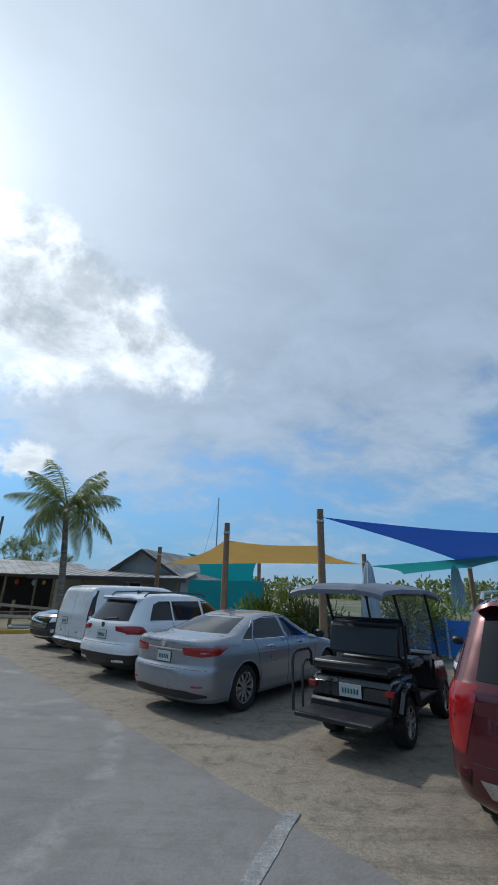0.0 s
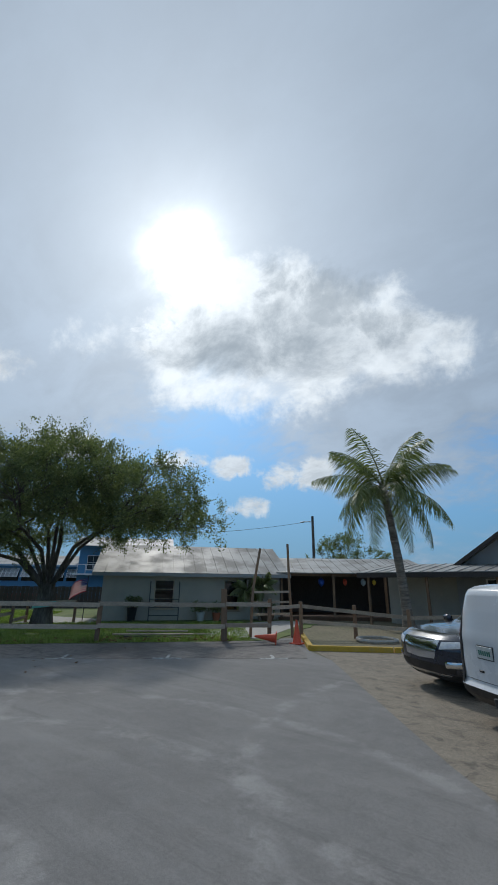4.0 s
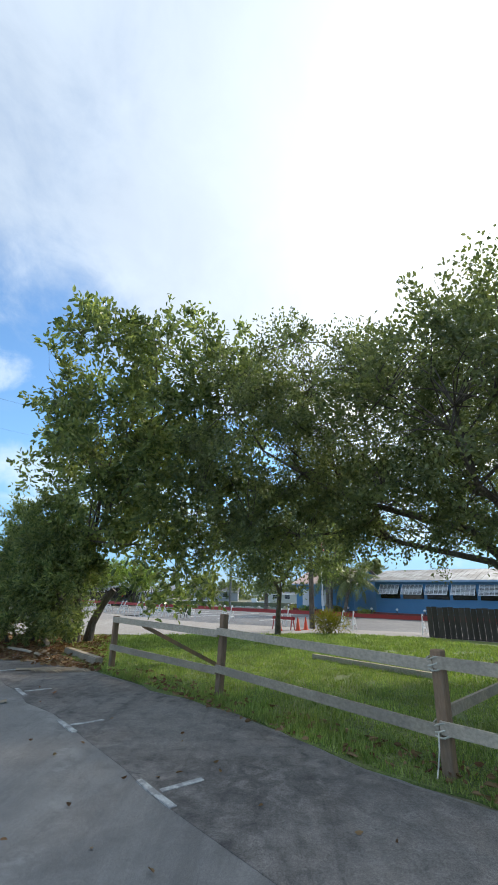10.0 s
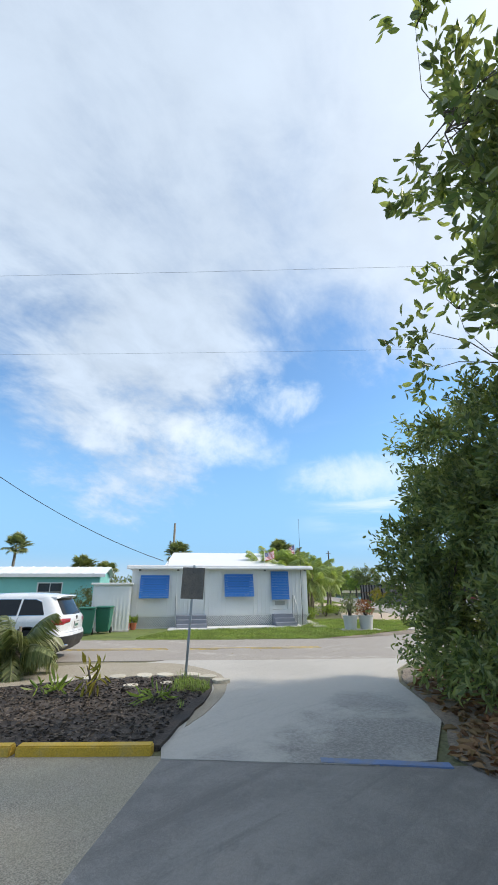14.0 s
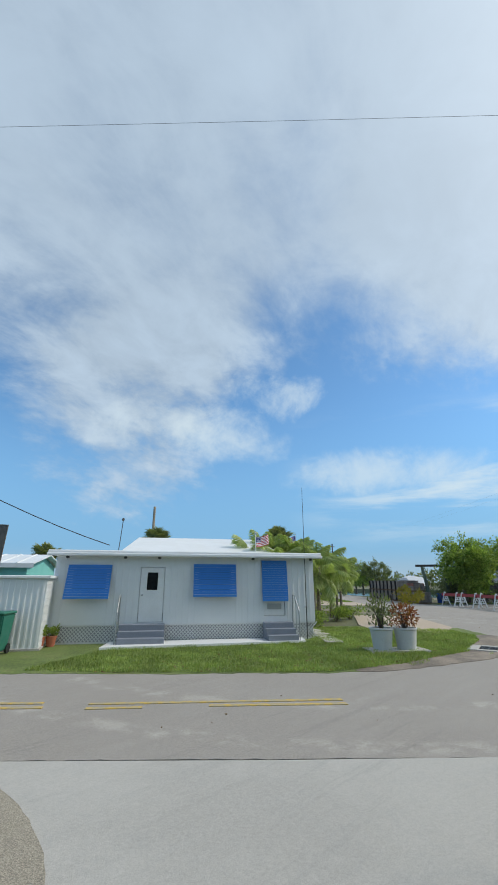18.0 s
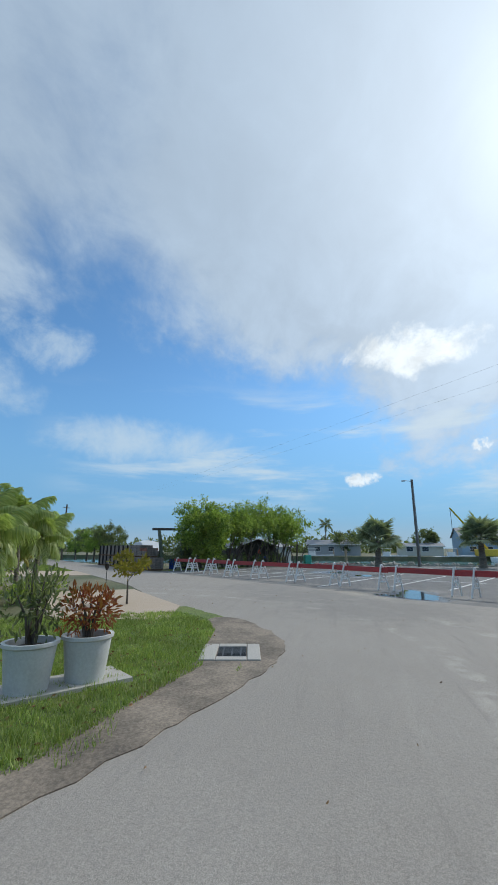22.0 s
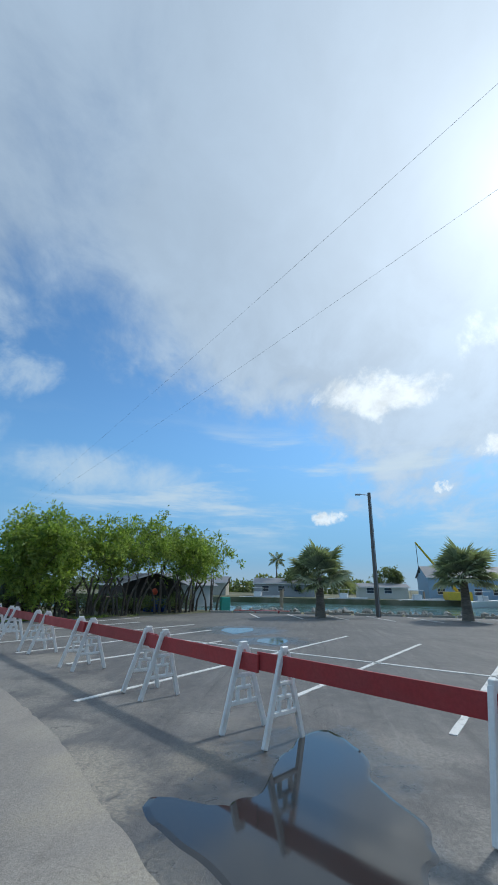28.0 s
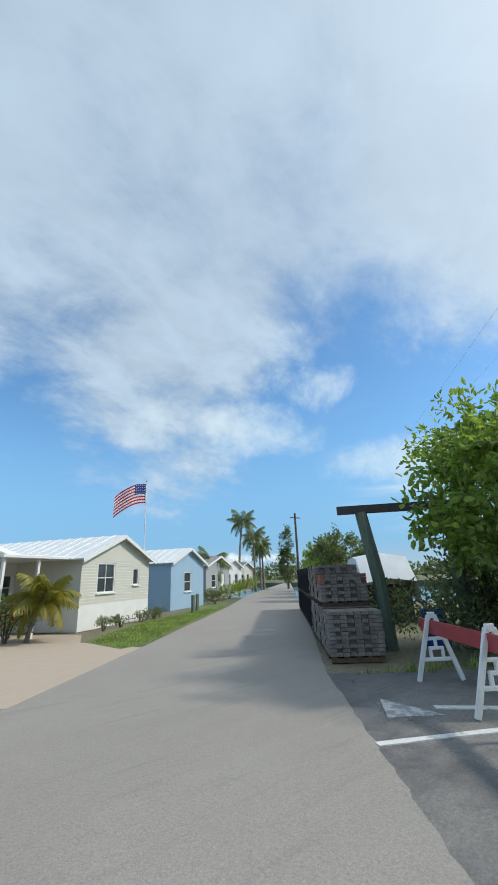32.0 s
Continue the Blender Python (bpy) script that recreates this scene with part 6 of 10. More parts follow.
fl = flag("small national flag on a slanted staff by the house corner", -22.75, 16.95, 1.35, 0.95, 0.62, 200, 2, 0.45)
part("staff", R((0.02, 0, -1.35), (-0.05, 0, 0.75), 0.018), "dark_steel", fl)
leaf_tree("back_tree", "open leafy tree behind the porch", -22.0, 43.0, (0.2, 2.2, 0, 0), [(0, 0, 4.6, 2.6, 2.6, 1.8), (1.6, 1.0, 4.0, 2.0, 2.0, 1.4), (-1.8, -0.8, 4.2, 1.8, 1.8, 1.3)], None, 33, clumps=75, per=120, clump_r=0.55, length=0.14, width=0.07, gap=-0.2)
up2 = thing("utility_pole", "dark utility pole behind the porch", "utility pole", -21.8, 37.0)
part("pole", R((0, 0, -0.1), (0, 0, 7.4), 0.14, 0.11), "bark", up2)
part("lamp_arm", R((0, 0, 6.9), (-0.9, -0.1, 7.0), 0.03), "steel", up2)
part("lamp_head", B((-1.0, -0.1, 6.95), (0.35, 0.16, 0.1), bevel=0.03), "steel", up2)


def wire(label, pts, r=0.012):
    t = thing("overhead_wire", label, "cable")
    out = []
    for a, b, sag in pts:
        a, b = Vector(a), Vector(b)
        for k in range(13):
            f = k / 12
            out.append(a.lerp(b, f) - Vector((0, 0, sag * 4 * f * (1 - f))))
    clean = [p for i, p in enumerate(out) if i == 0 or (p - out[i - 1]).length > 0.01]
    part("strand", tube(bmesh.new(), clean, [r] * len(clean), 5), "black_plastic", t)
    return t


wire("thin overhead wire behind the beige house", [((-21.8, 37.0, 7.0), (-33, 26, 5.6), 0.4)], 0.015)

# ---------------------------------------------------------------- sails, posts and the bar behind the cars
hut("gabled_bar", "grey gabled building with a metal roof behind the cars", -8.6, 27.0, -22.0, 5.2, 9.0, 2.5, 3.95, "grey_wall", "metal_roof", ridge_along="y", over=0.45, trim="dark_board", category="building", front=((1.4, 0.3, 2.5, 2.1, "window", (1, 1)),))
lean = thing("lean_to_roof", "low metal lean-to roof with a dark fascia", "roof", -11.8, 25.0, 0, -6.0)
ribbed(lean, [(-0.5, -0.5, 2.3), (8.6, -0.5, 2.3), (8.6, 2.6, 2.75), (-0.5, 2.6, 2.75)], "metal_roof", 0.5)
part("fascia", B((4.05, -0.52, 2.22), (9.1, 0.03, 0.2)), "dark_board", lean)
part("back_wall", B((4.05, 2.5, 1.3), (9.0, 0.12, 2.6)), "beige_wall", lean)
for x in (0.0, 2.7, 5.4, 8.1):
    part("post", B((x, -0.35, 1.12), (0.1, 0.1, 2.26)), "post_wood", lean)
SHADE = [(-0.71, 13.88, 3.9), (1.93, 11.27, 3.95), (-3.85, 18.7, 3.5), (4.6, 17.0, 3.3), (9.5, 18.5, 3.3), (0.6, 22.5, 3.5), (12.0, 10.0, 3.9)]
for x, y, h in SHADE:
    p = thing("shade_post", "round weathered timber post holding the shade sails", "post", x, y, 0, 0, "shade sail posts")
    part("post", R((0, 0, -0.1), (0, 0, h), 0.11, 0.09, 12), "post_wood", p, smooth=True)
    part("bracket", lathe(bmesh.new(), [(0.11, 0), (0.11, 0.05), (0.1, 0.06)], 12, (0, 0, h - 0.35)), "steel", p)


def sail(name, label, corners, mat, n=12, belly=0.35):
    """A shade sail between corners (3 or 4), edges drawn inward and the middle sagging."""
    t = thing(name, label, "shade sail", group="shade sails")
    if len(corners) == 3:
        corners = [*corners, corners[2]]
    a, b, c, d = (Vector(p) for p in corners)
    centre = (a + b + c + d) / 4
    bm = bmesh.new()
    vs = []
    for i in range(n + 1):
        row = []
        for j in range(n + 1):
            u, v = i / n, j / n
            p = (a.lerp(b, u)).lerp(d.lerp(c, u), v)
            pull = 0.16 * (max(4 * u * (1 - u) * (abs(2 * v - 1)), 4 * v * (1 - v) * abs(2 * u - 1)))
            p = p.lerp(centre, pull) - Vector((0, 0, belly * 16 * u * (1 - u) * v * (1 - v) * 0.6))
            row.append(bm.verts.new(p))
        vs.append(row)
    for i in range(n):
        for j in range(n):
            bm.faces.new((vs[i][j], vs[i + 1][j], vs[i + 1][j + 1], vs[i][j + 1]))
    bmesh.ops.remove_doubles(bm, verts=bm.verts[:], dist=0.001)
    part("cloth", bm, mat, t, smooth=True)
    return t


sail("shade_sail", "golden shade sail stretched between timber posts", [(-0.75, 13.9, 3.35), (1.9, 11.4, 3.0), (4.5, 16.9, 2.9), (-3.7, 18.6, 2.75)], "sail_gold", belly=0.1)
sail("shade_sail", "bright blue shade sail over the terrace", [(1.95, 11.3, 3.75), (9.0, 10.5, 3.35), (9.4, 18.3, 3.1)], "sail_blue", belly=0.25)
sail("shade_sail", "teal shade sail below the blue one", [(4.7, 17.0, 2.85), (9.8, 13.0, 3.3), (9.5, 18.4, 3.0), (7.0, 19.5, 2.7)], "sail_teal", belly=0.1)
sail("shade_sail", "teal shade sail beside the gabled roof", [(-3.4, 24.0, 3.7), (0.5, 22.4, 3.3), (0.7, 22.6, 1.6), (-2.6, 24.0, 2.6)], "sail_teal", belly=0.05)
screen = thing("teal_screen", "teal fabric screen hanging below the golden sail", "screen", -3.0, 22.6, 0, -20)
part("cloth", B((2.0, 0, 1.15), (4.0, 0.03, 2.2)), "sail_teal", screen)
for x in (0, 2, 4):
    part("post", R((x, 0.05, 0), (x, 0.05, 2.4), 0.05), "post_wood", screen)
blue_fence = thing("blue_fence", "low blue panelled fence round the terrace", "fence", 0.5, 15.6, 0, -12)
for k in range(7):
    part("panel", B((0.5 + 1.0 * k, 0, 0.6), (0.95, 0.04, 1.0), bevel=0.01), "awning_blue", blue_fence)
    part("post", B((1.0 * k, 0, 0.62), (0.07, 0.07, 1.24)), "cloth_pale", blue_fence)
for k, (x, y, h, m, lab) in enumerate(((3.9, 14.0, 2.75, "cloth_pale", "furled pale blue patio umbrella"), (7.9, 16.5, 2.9, "cloth_pale", "furled pale blue patio umbrella"), (7.9, 13.4, 2.75, "cloth_navy", "furled navy patio umbrella"))):
    u = thing("patio_umbrella", lab, "umbrella", x, y, 0, 30 * k, "furled umbrellas")
    part("pole", R((0, 0, 0), (0, 0, h), 0.025), "timber", u)
    part("base", lathe(bmesh.new(), [(0.25, 0), (0.25, 0.06), (0.06, 0.12)], 14), "concrete", u)
    bm = bmesh.new()
    rings = []
    for r, z in ((0.05, h + 0.02), (0.11, h - 0.15), (0.17, h - 0.7), (0.24, h - 1.5), (0.22, h - 1.62)):
        rings.append([bm.verts.new(((r * (1 + 0.3 * (j % 2))) * math.cos(2 * math.pi * j / 16), (r * (1 + 0.3 * (j % 2))) * math.sin(2 * math.pi * j / 16), z)) for j in range(16)])
    for a2, b2 in zip(rings, rings[1:]):
        for j in range(16):
            bm.faces.new((a2[j], a2[(j + 1) % 16], b2[(j + 1) % 16], b2[j]))
    part("canopy", bm, m, u)
    part("finial", lathe(bmesh.new(), [(0.02, 0), (0.035, 0.03), (0.01, 0.08)], 8, (0, 0, h + 0.02)), "timber", u)
for k, (x, y, s, h, m) in enumerate(((0.6, 15.2, 0.9, 1.7, "hedge_leaf"), (2.2, 15.0, 0.9, 1.5, "palm_leaf"), (5.0, 14.6, 1.0, 1.7, "palm_leaf"), (6.3, 15.2, 0.9, 1.6, "hedge_leaf"), (9.0, 15.0, 1.2, 1.6, "hedge_leaf"), (11.0, 14.0, 1.2, 1.5, "palm_leaf"))):
    shrub("feathery green palm shrub at the terrace", x, y, s, h, 60 + k, m, 1100, 0.34, 0.035, group="terrace shrubs")
palm("coconut palm with hanging dry fronds beside the lot", -9.55, 22.85, 5.75, (-0.45, -0.2), 0.19, 26, 3.4, 3, leaflet=0.8, nuts=6)
mast = thing("sail_mast", "thin aluminium sailing boat mast with its stays", "mast", -2.5, 33.5)
part("mast", R((0, 0, 0), (0, 0, 8.9), 0.07, 0.05), "steel", mast)
part("stay", R((0, 0, 8.6), (-1.3, 0.3, 3.0), 0.012, n=5), "steel", mast)
hoop = thing("pond_rim", "round pale rim set in the grass", "ring", -9.7, 20.0, 0.03)
part("rim", tube(bmesh.new(), [(0.65 * math.cos(2 * math.pi * k / 24), 0.65 * math.sin(2 * math.pi * k / 24), 0.03) for k in range(25)], [0.06] * 25, 6), "concrete", hoop)


# ---------------------------------------------------------------- vehicles
def tyre_mesh(r, w2):
    bm = bmesh.new()
    prof = [(r * 0.66, -w2 * 0.45), (r * 0.9, -w2 * 0.5), (r * 0.985, -w2 * 0.4), (r, -w2 * 0.2), (r, w2 * 0.2), (r * 0.985, w2 * 0.4), (r * 0.9, w2 * 0.5), (r * 0.66, w2 * 0.45), (r * 0.64, 0)]
    n = 28
    rings = [[bm.verts.new((q * math.cos(2 * math.pi * k / n), y, q * math.sin(2 * math.pi * k / n))) for k in range(n)] for q, y in prof]
    for a, b in zip(rings, rings[1:] + rings[:1]):
        for k in range(n):
            bm.faces.new((a[k], a[(k + 1) % n], b[(k + 1) % n], b[k]))
    return mesh_of(bm, "tyre", "rubber", True)


def rim_mesh(r, w2, spokes, mat):
    bm = bmesh.new()
    n = 28
    prof = [(r * 0.67, -w2 * 0.46), (r * 0.61, -w2 * 0.46), (r * 0.59, -w2 * 0.2), (r * 0.59, w2 * 0.3), (r * 0.66, w2 * 0.42)]
    rings = [[bm.verts.new((q * math.cos(2 * math.pi * k / n), y, q * math.sin(2 * math.pi * k / n))) for k in range(n)] for q, y in prof]
    for a, b in zip(rings, rings[1:]):
        for k in range(n):
            bm.faces.new((a[k], a[(k + 1) % n], b[(k + 1) % n], b[k]))
    for k in range(spokes):
        a = 2 * math.pi * k / spokes
        for s in (-0.09, 0.09):
            beam(bm, (r * 0.1 * math.cos(a), -w2 * 0.36, r * 0.1 * math.sin(a)), (r * 0.62 * math.cos(a + s), -w2 * 0.40, r * 0.62 * math.sin(a + s)), 0.022, 0.022)
    rod(bm, (0, -w2 * 0.25, 0), (0, -w2 * 0.44, 0), r * 0.14, n=12)
    return mesh_of(bm, "rim", mat)


def wheel(car, x, y, r, w2, meshes):
    """One wheel; its outer face looks to -y, turned round for the left side."""
    tyre, rim = meshes
    wh = part("wheel", B((0, 0, 0), (r * 0.3, w2 * 0.5, r * 0.3)), "dark_steel", car)
    wh.matrix_basis = pose(x, y, r, 0, 0, 0 if y < 0 else 180)
    part("tyre", tyre, None, wh)
    part("rim", rim, None, wh)
    part("brake_disc", R((0, 0.0, 0), (0, 0.02, 0), r * 0.42, n=20), "steel", wh)


class Shell:
    """A car body as a stack of level slices: rear and front ends, half width and rounding by height."""

    def __init__(self, spec):
        self.rows = np.array(spec["slices"], float)      # z, rear x, front x, half width
        self.zs = self.rows[:, 0]
        self.rear_depth, self.rear_p = spec.get("rear_round", (0.42, 2.7))
        self.front_depth, self.front_p = spec.get("front_round", (0.75, 2.5))

    def at(self, z):
        return [float(np.interp(z, self.zs, self.rows[:, k])) for k in (1, 2, 3)]

    def half(self, z, n_end=12, n_side=46):
        """One half of a slice from the middle of the rear to the middle of the front."""
        xr, xf, w2 = self.at(z)
        rd = min(self.rear_depth, (xf - xr) * 0.3)
        fd = min(self.front_depth, (xf - xr) * 0.35)
        pts = []
        for k in range(n_end):
            a = math.pi / 2 * k / n_end
            c, s = math.cos(a), math.sin(a)
            pts.append((xr + rd * (1 - c ** (2 / self.rear_p)), w2 * s ** (2 / self.rear_p)))
        for k in range(n_side):
            pts.append((xr + rd + (xf - fd - xr - rd) * k / n_side, w2))
        for k in range(n_end + 1):
            a = math.pi / 2 * (1 - k / n_end)
            c, s = max(math.cos(a), 0.0), max(math.sin(a), 0.0)
            pts.append((xf - fd * (1 - c ** (2 / self.front_p)), w2 * s ** (2 / self.front_p)))
        return pts

    def side(self, x, z, s, off):
        pts = self.half(z)
        y = float(np.interp(x, [p[0] for p in pts], [p[1] for p in pts]))
        return (x, s * (y + off), z)

    def round_end(self, u, z, s, off, front=False):
        """A point u metres along the skin from the middle of an end."""
        pts = np.array(self.half(z))
        if front:
            pts = pts[::-1]
        run = np.concatenate([[0], np.cumsum(np.hypot(*np.diff(pts, axis=0).T))])
        x, y = float(np.interp(u, run, pts[:, 0])), float(np.interp(u, run, pts[:, 1]))
        x2, y2 = float(np.interp(u + 0.02, run, pts[:, 0])), float(np.interp(u + 0.02, run, pts[:, 1]))
        n = Vector((-(y2 - y), x2 - x)).normalized() if not front else Vector((y2 - y, -(x2 - x))).normalized()
        return (x + n.x * off, s * (y + n.y * off), z)


def polyline(pts, f):
    run = [0.0]
    for p, q in zip(pts, pts[1:]):
        run.append(run[-1] + math.dist(p, q))
    return tuple(float(np.interp(f * run[-1], run, [p[k] for p in pts])) for k in (0, 1))


def patch(where, low, high, off, cols=16, rows=6, dome=0.0):
    """A pane or lamp lying on the skin between two lines given in skin measures."""
    bm = bmesh.new()
    grid = []
    for j in range(rows + 1):
        line = []
        for i in range(cols + 1):
            a, b = polyline(low, i / cols), polyline(high, i / cols)
            f = j / rows
            rise = off + dome * (max(0.0, math.sin(math.pi * i / cols)) * max(0.0, math.sin(math.pi * f))) ** 0.5
            line.append(bm.verts.new(where(a[0] + (b[0] - a[0]) * f, a[1] + (b[1] - a[1]) * f, rise)))
        grid.append(line)
    for a, b in zip(grid, grid[1:]):
        for k in range(cols):
            bm.faces.new((a[k], a[k + 1], b[k + 1], b[k]))
    return bm


def trim_line(where, pts, r, off=0.004):
    bm = bmesh.new()
    n = 14
    line = [where(*polyline(pts, k / n), off) for k in range(n + 1)]
    return tube(bm, line, [r] * (n + 1), 5)


def vehicle(name, label, x, y, rot, spec):
    """x runs forward from the rear bumper, y to the car's left."""
    car = thing(name, label, "car", x, y, 0, rot, spec.get("group", ""))
    L, W, H = spec["size"]
    sh = Shell(spec)
    z0, z1 = sh.zs[0], sh.zs[-1]
    clad = spec.get("clad", 0.0)
    levels = sorted(set([round(float(v), 4) for v in np.linspace(z0, z1, 34)] + [round(float(v), 4) for v in sh.zs] + ([clad] if clad else [])))
    levels = [v for i, v in enumerate(levels) if i == 0 or v - levels[i - 1] > 0.004 or v == clad]
    wheels, r = spec["wheels"], spec["wheel_r"]
    arch = r + 0.06
    halves = [sh.half(z) for z in levels]
    n = len(halves[0])
    bodies = {"body": bmesh.new(), "cladding": bmesh.new()}
    for s in (-1, 1):
        pos, cut = {}, set()
        for i, (z, pts) in enumerate(zip(levels, halves)):
            for k, (px, py) in enumerate(pts):
                q = (px, s * py, z)
                for wx in wheels:
                    d = math.hypot(px - wx, z - r)
                    if d < arch and py > W * 0.3:
                        a = math.atan2(z - r, px - wx)
                        q = (wx + arch * math.cos(a), s * py, r + arch * math.sin(a))
                        cut.add((i, k))
                pos[i, k] = q
        for i in range(len(levels) - 1):
            tag = "cladding" if levels[i + 1] <= clad + 0.001 else "body"
            bm = bodies[tag]
            for k in range(n - 1):
                quad = [(i, k), (i, k + 1), (i + 1, k + 1), (i + 1, k)]
                if all(q in cut for q in quad):
                    continue
                bm.faces.new([bm.verts.new(pos[q]) for q in quad])
    top = halves[-1]
    bm = bodies["body"]
    for k in range(n - 1):
        bm.faces.new([bm.verts.new((px, py, z1)) for px, py in ((top[k][0], -top[k][1]), (top[k + 1][0], -top[k + 1][1]), (top[k + 1][0], top[k + 1][1]), (top[k][0], top[k][1]))])
    for tag, bm in bodies.items():
        bmesh.ops.remove_doubles(bm, verts=bm.verts[:], dist=0.0012)
        bmesh.ops.dissolve_degenerate(bm, edges=bm.edges[:], dist=0.0008)
        if bm.faces:
            me = mesh_of(bm, tag, spec["paint"] if tag == "body" else "black_plastic")
            me.shade_smooth()
            me.set_sharp_from_angle(angle=radians(50))
            part(tag, me, None, car)
    # glass, lamps and trim that lie on the skin
    for s in (-1, 1):
        flank = lambda a, z, off: sh.side(a, z, s, off)
        for low, high in spec["panes"]:
            pane = part("side_window", patch(flank, low, high, 0.004), "glass_dark", car, smooth=True)
            for edge in (low, high):
                part("window_trim", trim_line(flank, edge, 0.008), spec.get("trim", "black_plastic"), pane)
        for nm, mat, low, high in spec.get("flanks", ()):
            part(nm, patch(flank, low, high, 0.006), mat, car, smooth=True)
        for front, lamps in ((False, spec.get("rear_lamps", ())), (True, spec.get("front_lamps", ()))):
            end = lambda u, z, off: sh.round_end(u, z, s, off, front)
            for nm, mat, low, high in lamps:
                part(nm, patch(end, low, high, 0.004, 18, 6, 0.012), mat, car, smooth=True)
        for jx, za, zb, lean in spec.get("joints", ()):
            part("door_gap", trim_line(flank, [(jx, za), (jx + lean * 0.4, (za + zb) / 2), (jx + lean, zb)], 0.005, -0.001), "black_plastic", car)
        for ya, yb, zz in spec.get("creases", ()):
            part("crease", trim_line(flank, [(ya, zz), (yb, zz - 0.03)], 0.007, -0.003), spec["paint"], car)
        for hx, hz in spec.get("handles", ()):
            q = sh.side(hx, hz, s, 0.014)
            part("door_handle", B((q[0], q[1], q[2]), (0.19, 0.03, 0.032), bevel=0.011), spec.get("handle_mat", "chrome"), car)
        for wx in wheels:
            lip = [sh.side(wx + arch * math.cos(a), max(r + arch * math.sin(a), z0 + 0.01), s, 0.0) for a in (math.pi * k / 18 for k in range(19))]
            part("arch_lip", tube(bmesh.new(), lip, [0.020 if clad else 0.011] * 19, 5), "black_plastic" if clad else spec["paint"], car, smooth=True)
        mx, mz = spec["mirror"]
        arm = part("mirror", B((mx, s * (W / 2 + 0.06), mz), (0.11, 0.21, 0.15), bevel=0.045), spec.get("mirror_mat", spec["paint"]), car, smooth=True)
        part("mirror_glass", B((mx - 0.058, s * (W / 2 + 0.06), mz), (0.004, 0.16, 0.1)), "glass_dark", arm)
    for front, panels in ((False, spec.get("rear_panels", ())), (True, spec.get("front_panels", ()))):
        for nm, mat, low, high in panels:
            # half lines from the middle outward, drawn as one panel across
            across = lambda u, z, off: sh.round_end(abs(u), z, 1 if u >= 0 else -1, off, front)
            full = lambda line: [(-u, z) for u, z in line[::-1]] + [(u, z) for u, z in line]
            part(nm, patch(across, full(low), full(high), 0.005, 30, 6), mat, car, smooth=True)
    for ya, yb, zz in spec.get("rear_creases", ()):
        across = lambda u, z, off: sh.round_end(abs(u), z, 1 if u >= 0 else -1, off)
        part("panel_gap", trim_line(across, [(ya, zz), (yb, zz)], 0.005, -0.002), "black_plastic", car)
    for yy, za, zb in spec.get("rear_splits", ()):
        across = lambda u, z, off: sh.round_end(abs(u), z, 1 if u >= 0 else -1, off)
        part("panel_gap", trim_line(across, [(yy, za), (yy, zb)], 0.005, -0.002), "black_plastic", car)
    # wheels in dark wells
    meshes = (tyre_mesh(r, 0.23), rim_mesh(r, 0.23, spec.get("spokes", 5), spec.get("rim", "alloy")))
    hw = W / 2
    for wx in wheels:
        for s in (-1, 1):
            bm = bmesh.new()
            m = 20
            ra = [bm.verts.new((wx + arch * math.cos(math.pi * k / m), s * (hw * 0.94), r + arch * math.sin(math.pi * k / m))) for k in range(m + 1)]
            rb = [bm.verts.new((wx + arch * math.cos(math.pi * k / m), s * (hw * 0.55), r + arch * math.sin(math.pi * k / m))) for k in range(m + 1)]
            for k in range(m):
                bm.faces.new((ra[k], ra[k + 1], rb[k + 1], rb[k]))
            bm.faces.new(rb)
            part("wheel_well", bm, "black_plastic", car)
            wheel(car, wx, s * (hw - 0.150), r, 0.23, meshes)
    part("underbody", B((L / 2, 0, z0 + 0.05), (L - 1.0, W * 0.7, 0.14)), "black_plastic", car)
    pu, pz = spec["plate"]
    q = sh.round_end(0.0, pz, 1, 0.0)
    plate = part("number_plate", B((q[0] - 0.012, pu, pz), (0.012, 0.30, 0.15), bevel=0.003), "plate_white", car)
    for k in range(6):
        part("plate_bar", B((q[0] - 0.020, pu + 0.1 - 0.04 * k, pz - 0.005), (0.003, 0.024, 0.06)), "bin_green", plate)
    part("plate_frame", B((q[0] - 0.004, pu, pz), (0.010, 0.325, 0.175)), "dark_steel", plate)
    if spec.get("badge"):
        q = sh.round_end(0.0, spec["badge"], 1, 0.0)
        part("badge", R(q, (q[0] - 0.014, 0, q[2]), 0.052, n=18), spec.get("badge_mat", "chrome"), car)
    if spec.get("wiper"):
        ua, za, ub, zb = spec["wiper"]
        qa, qb = sh.round_end(abs(ua), za, 1 if ua > 0 else -1, 0.025), sh.round_end(abs(ub), zb, 1 if ub > 0 else -1, 0.02)
        part("wiper", R(qa, qb, 0.013), "black_plastic", car)
    for x0, x1, yy, zz, mat in spec.get("rails", ()):
        for s in (-1, 1):
            part("roof_rail", tube(bmesh.new(), [(x0, s * yy, zz - 0.05), (x0 + 0.1, s * yy, zz + 0.02), ((x0 + x1) / 2, s * yy, zz + 0.045), (x1 - 0.12, s * yy, zz + 0.015), (x1, s * yy, zz - 0.06)], [0.019] * 5, 6), mat, car, smooth=True)
    if spec.get("spoiler"):
        sx, sz, sw = spec["spoiler"]
        bm = bmesh.new()
        prof = [(0, 0), (0.02, 0.03), (0.34, 0.05), (0.36, -0.02), (0.1, -0.02)]
        ys = [-sw, -sw * 0.8, 0, sw * 0.8, sw]
        rings = [[bm.verts.new((sx + px + (0.12 if abs(yy) == sw else 0.03 * (abs(yy) > 0)), yy, sz + pz - (0.05 if abs(yy) == sw else 0))) for px, pz in prof] for yy in ys]
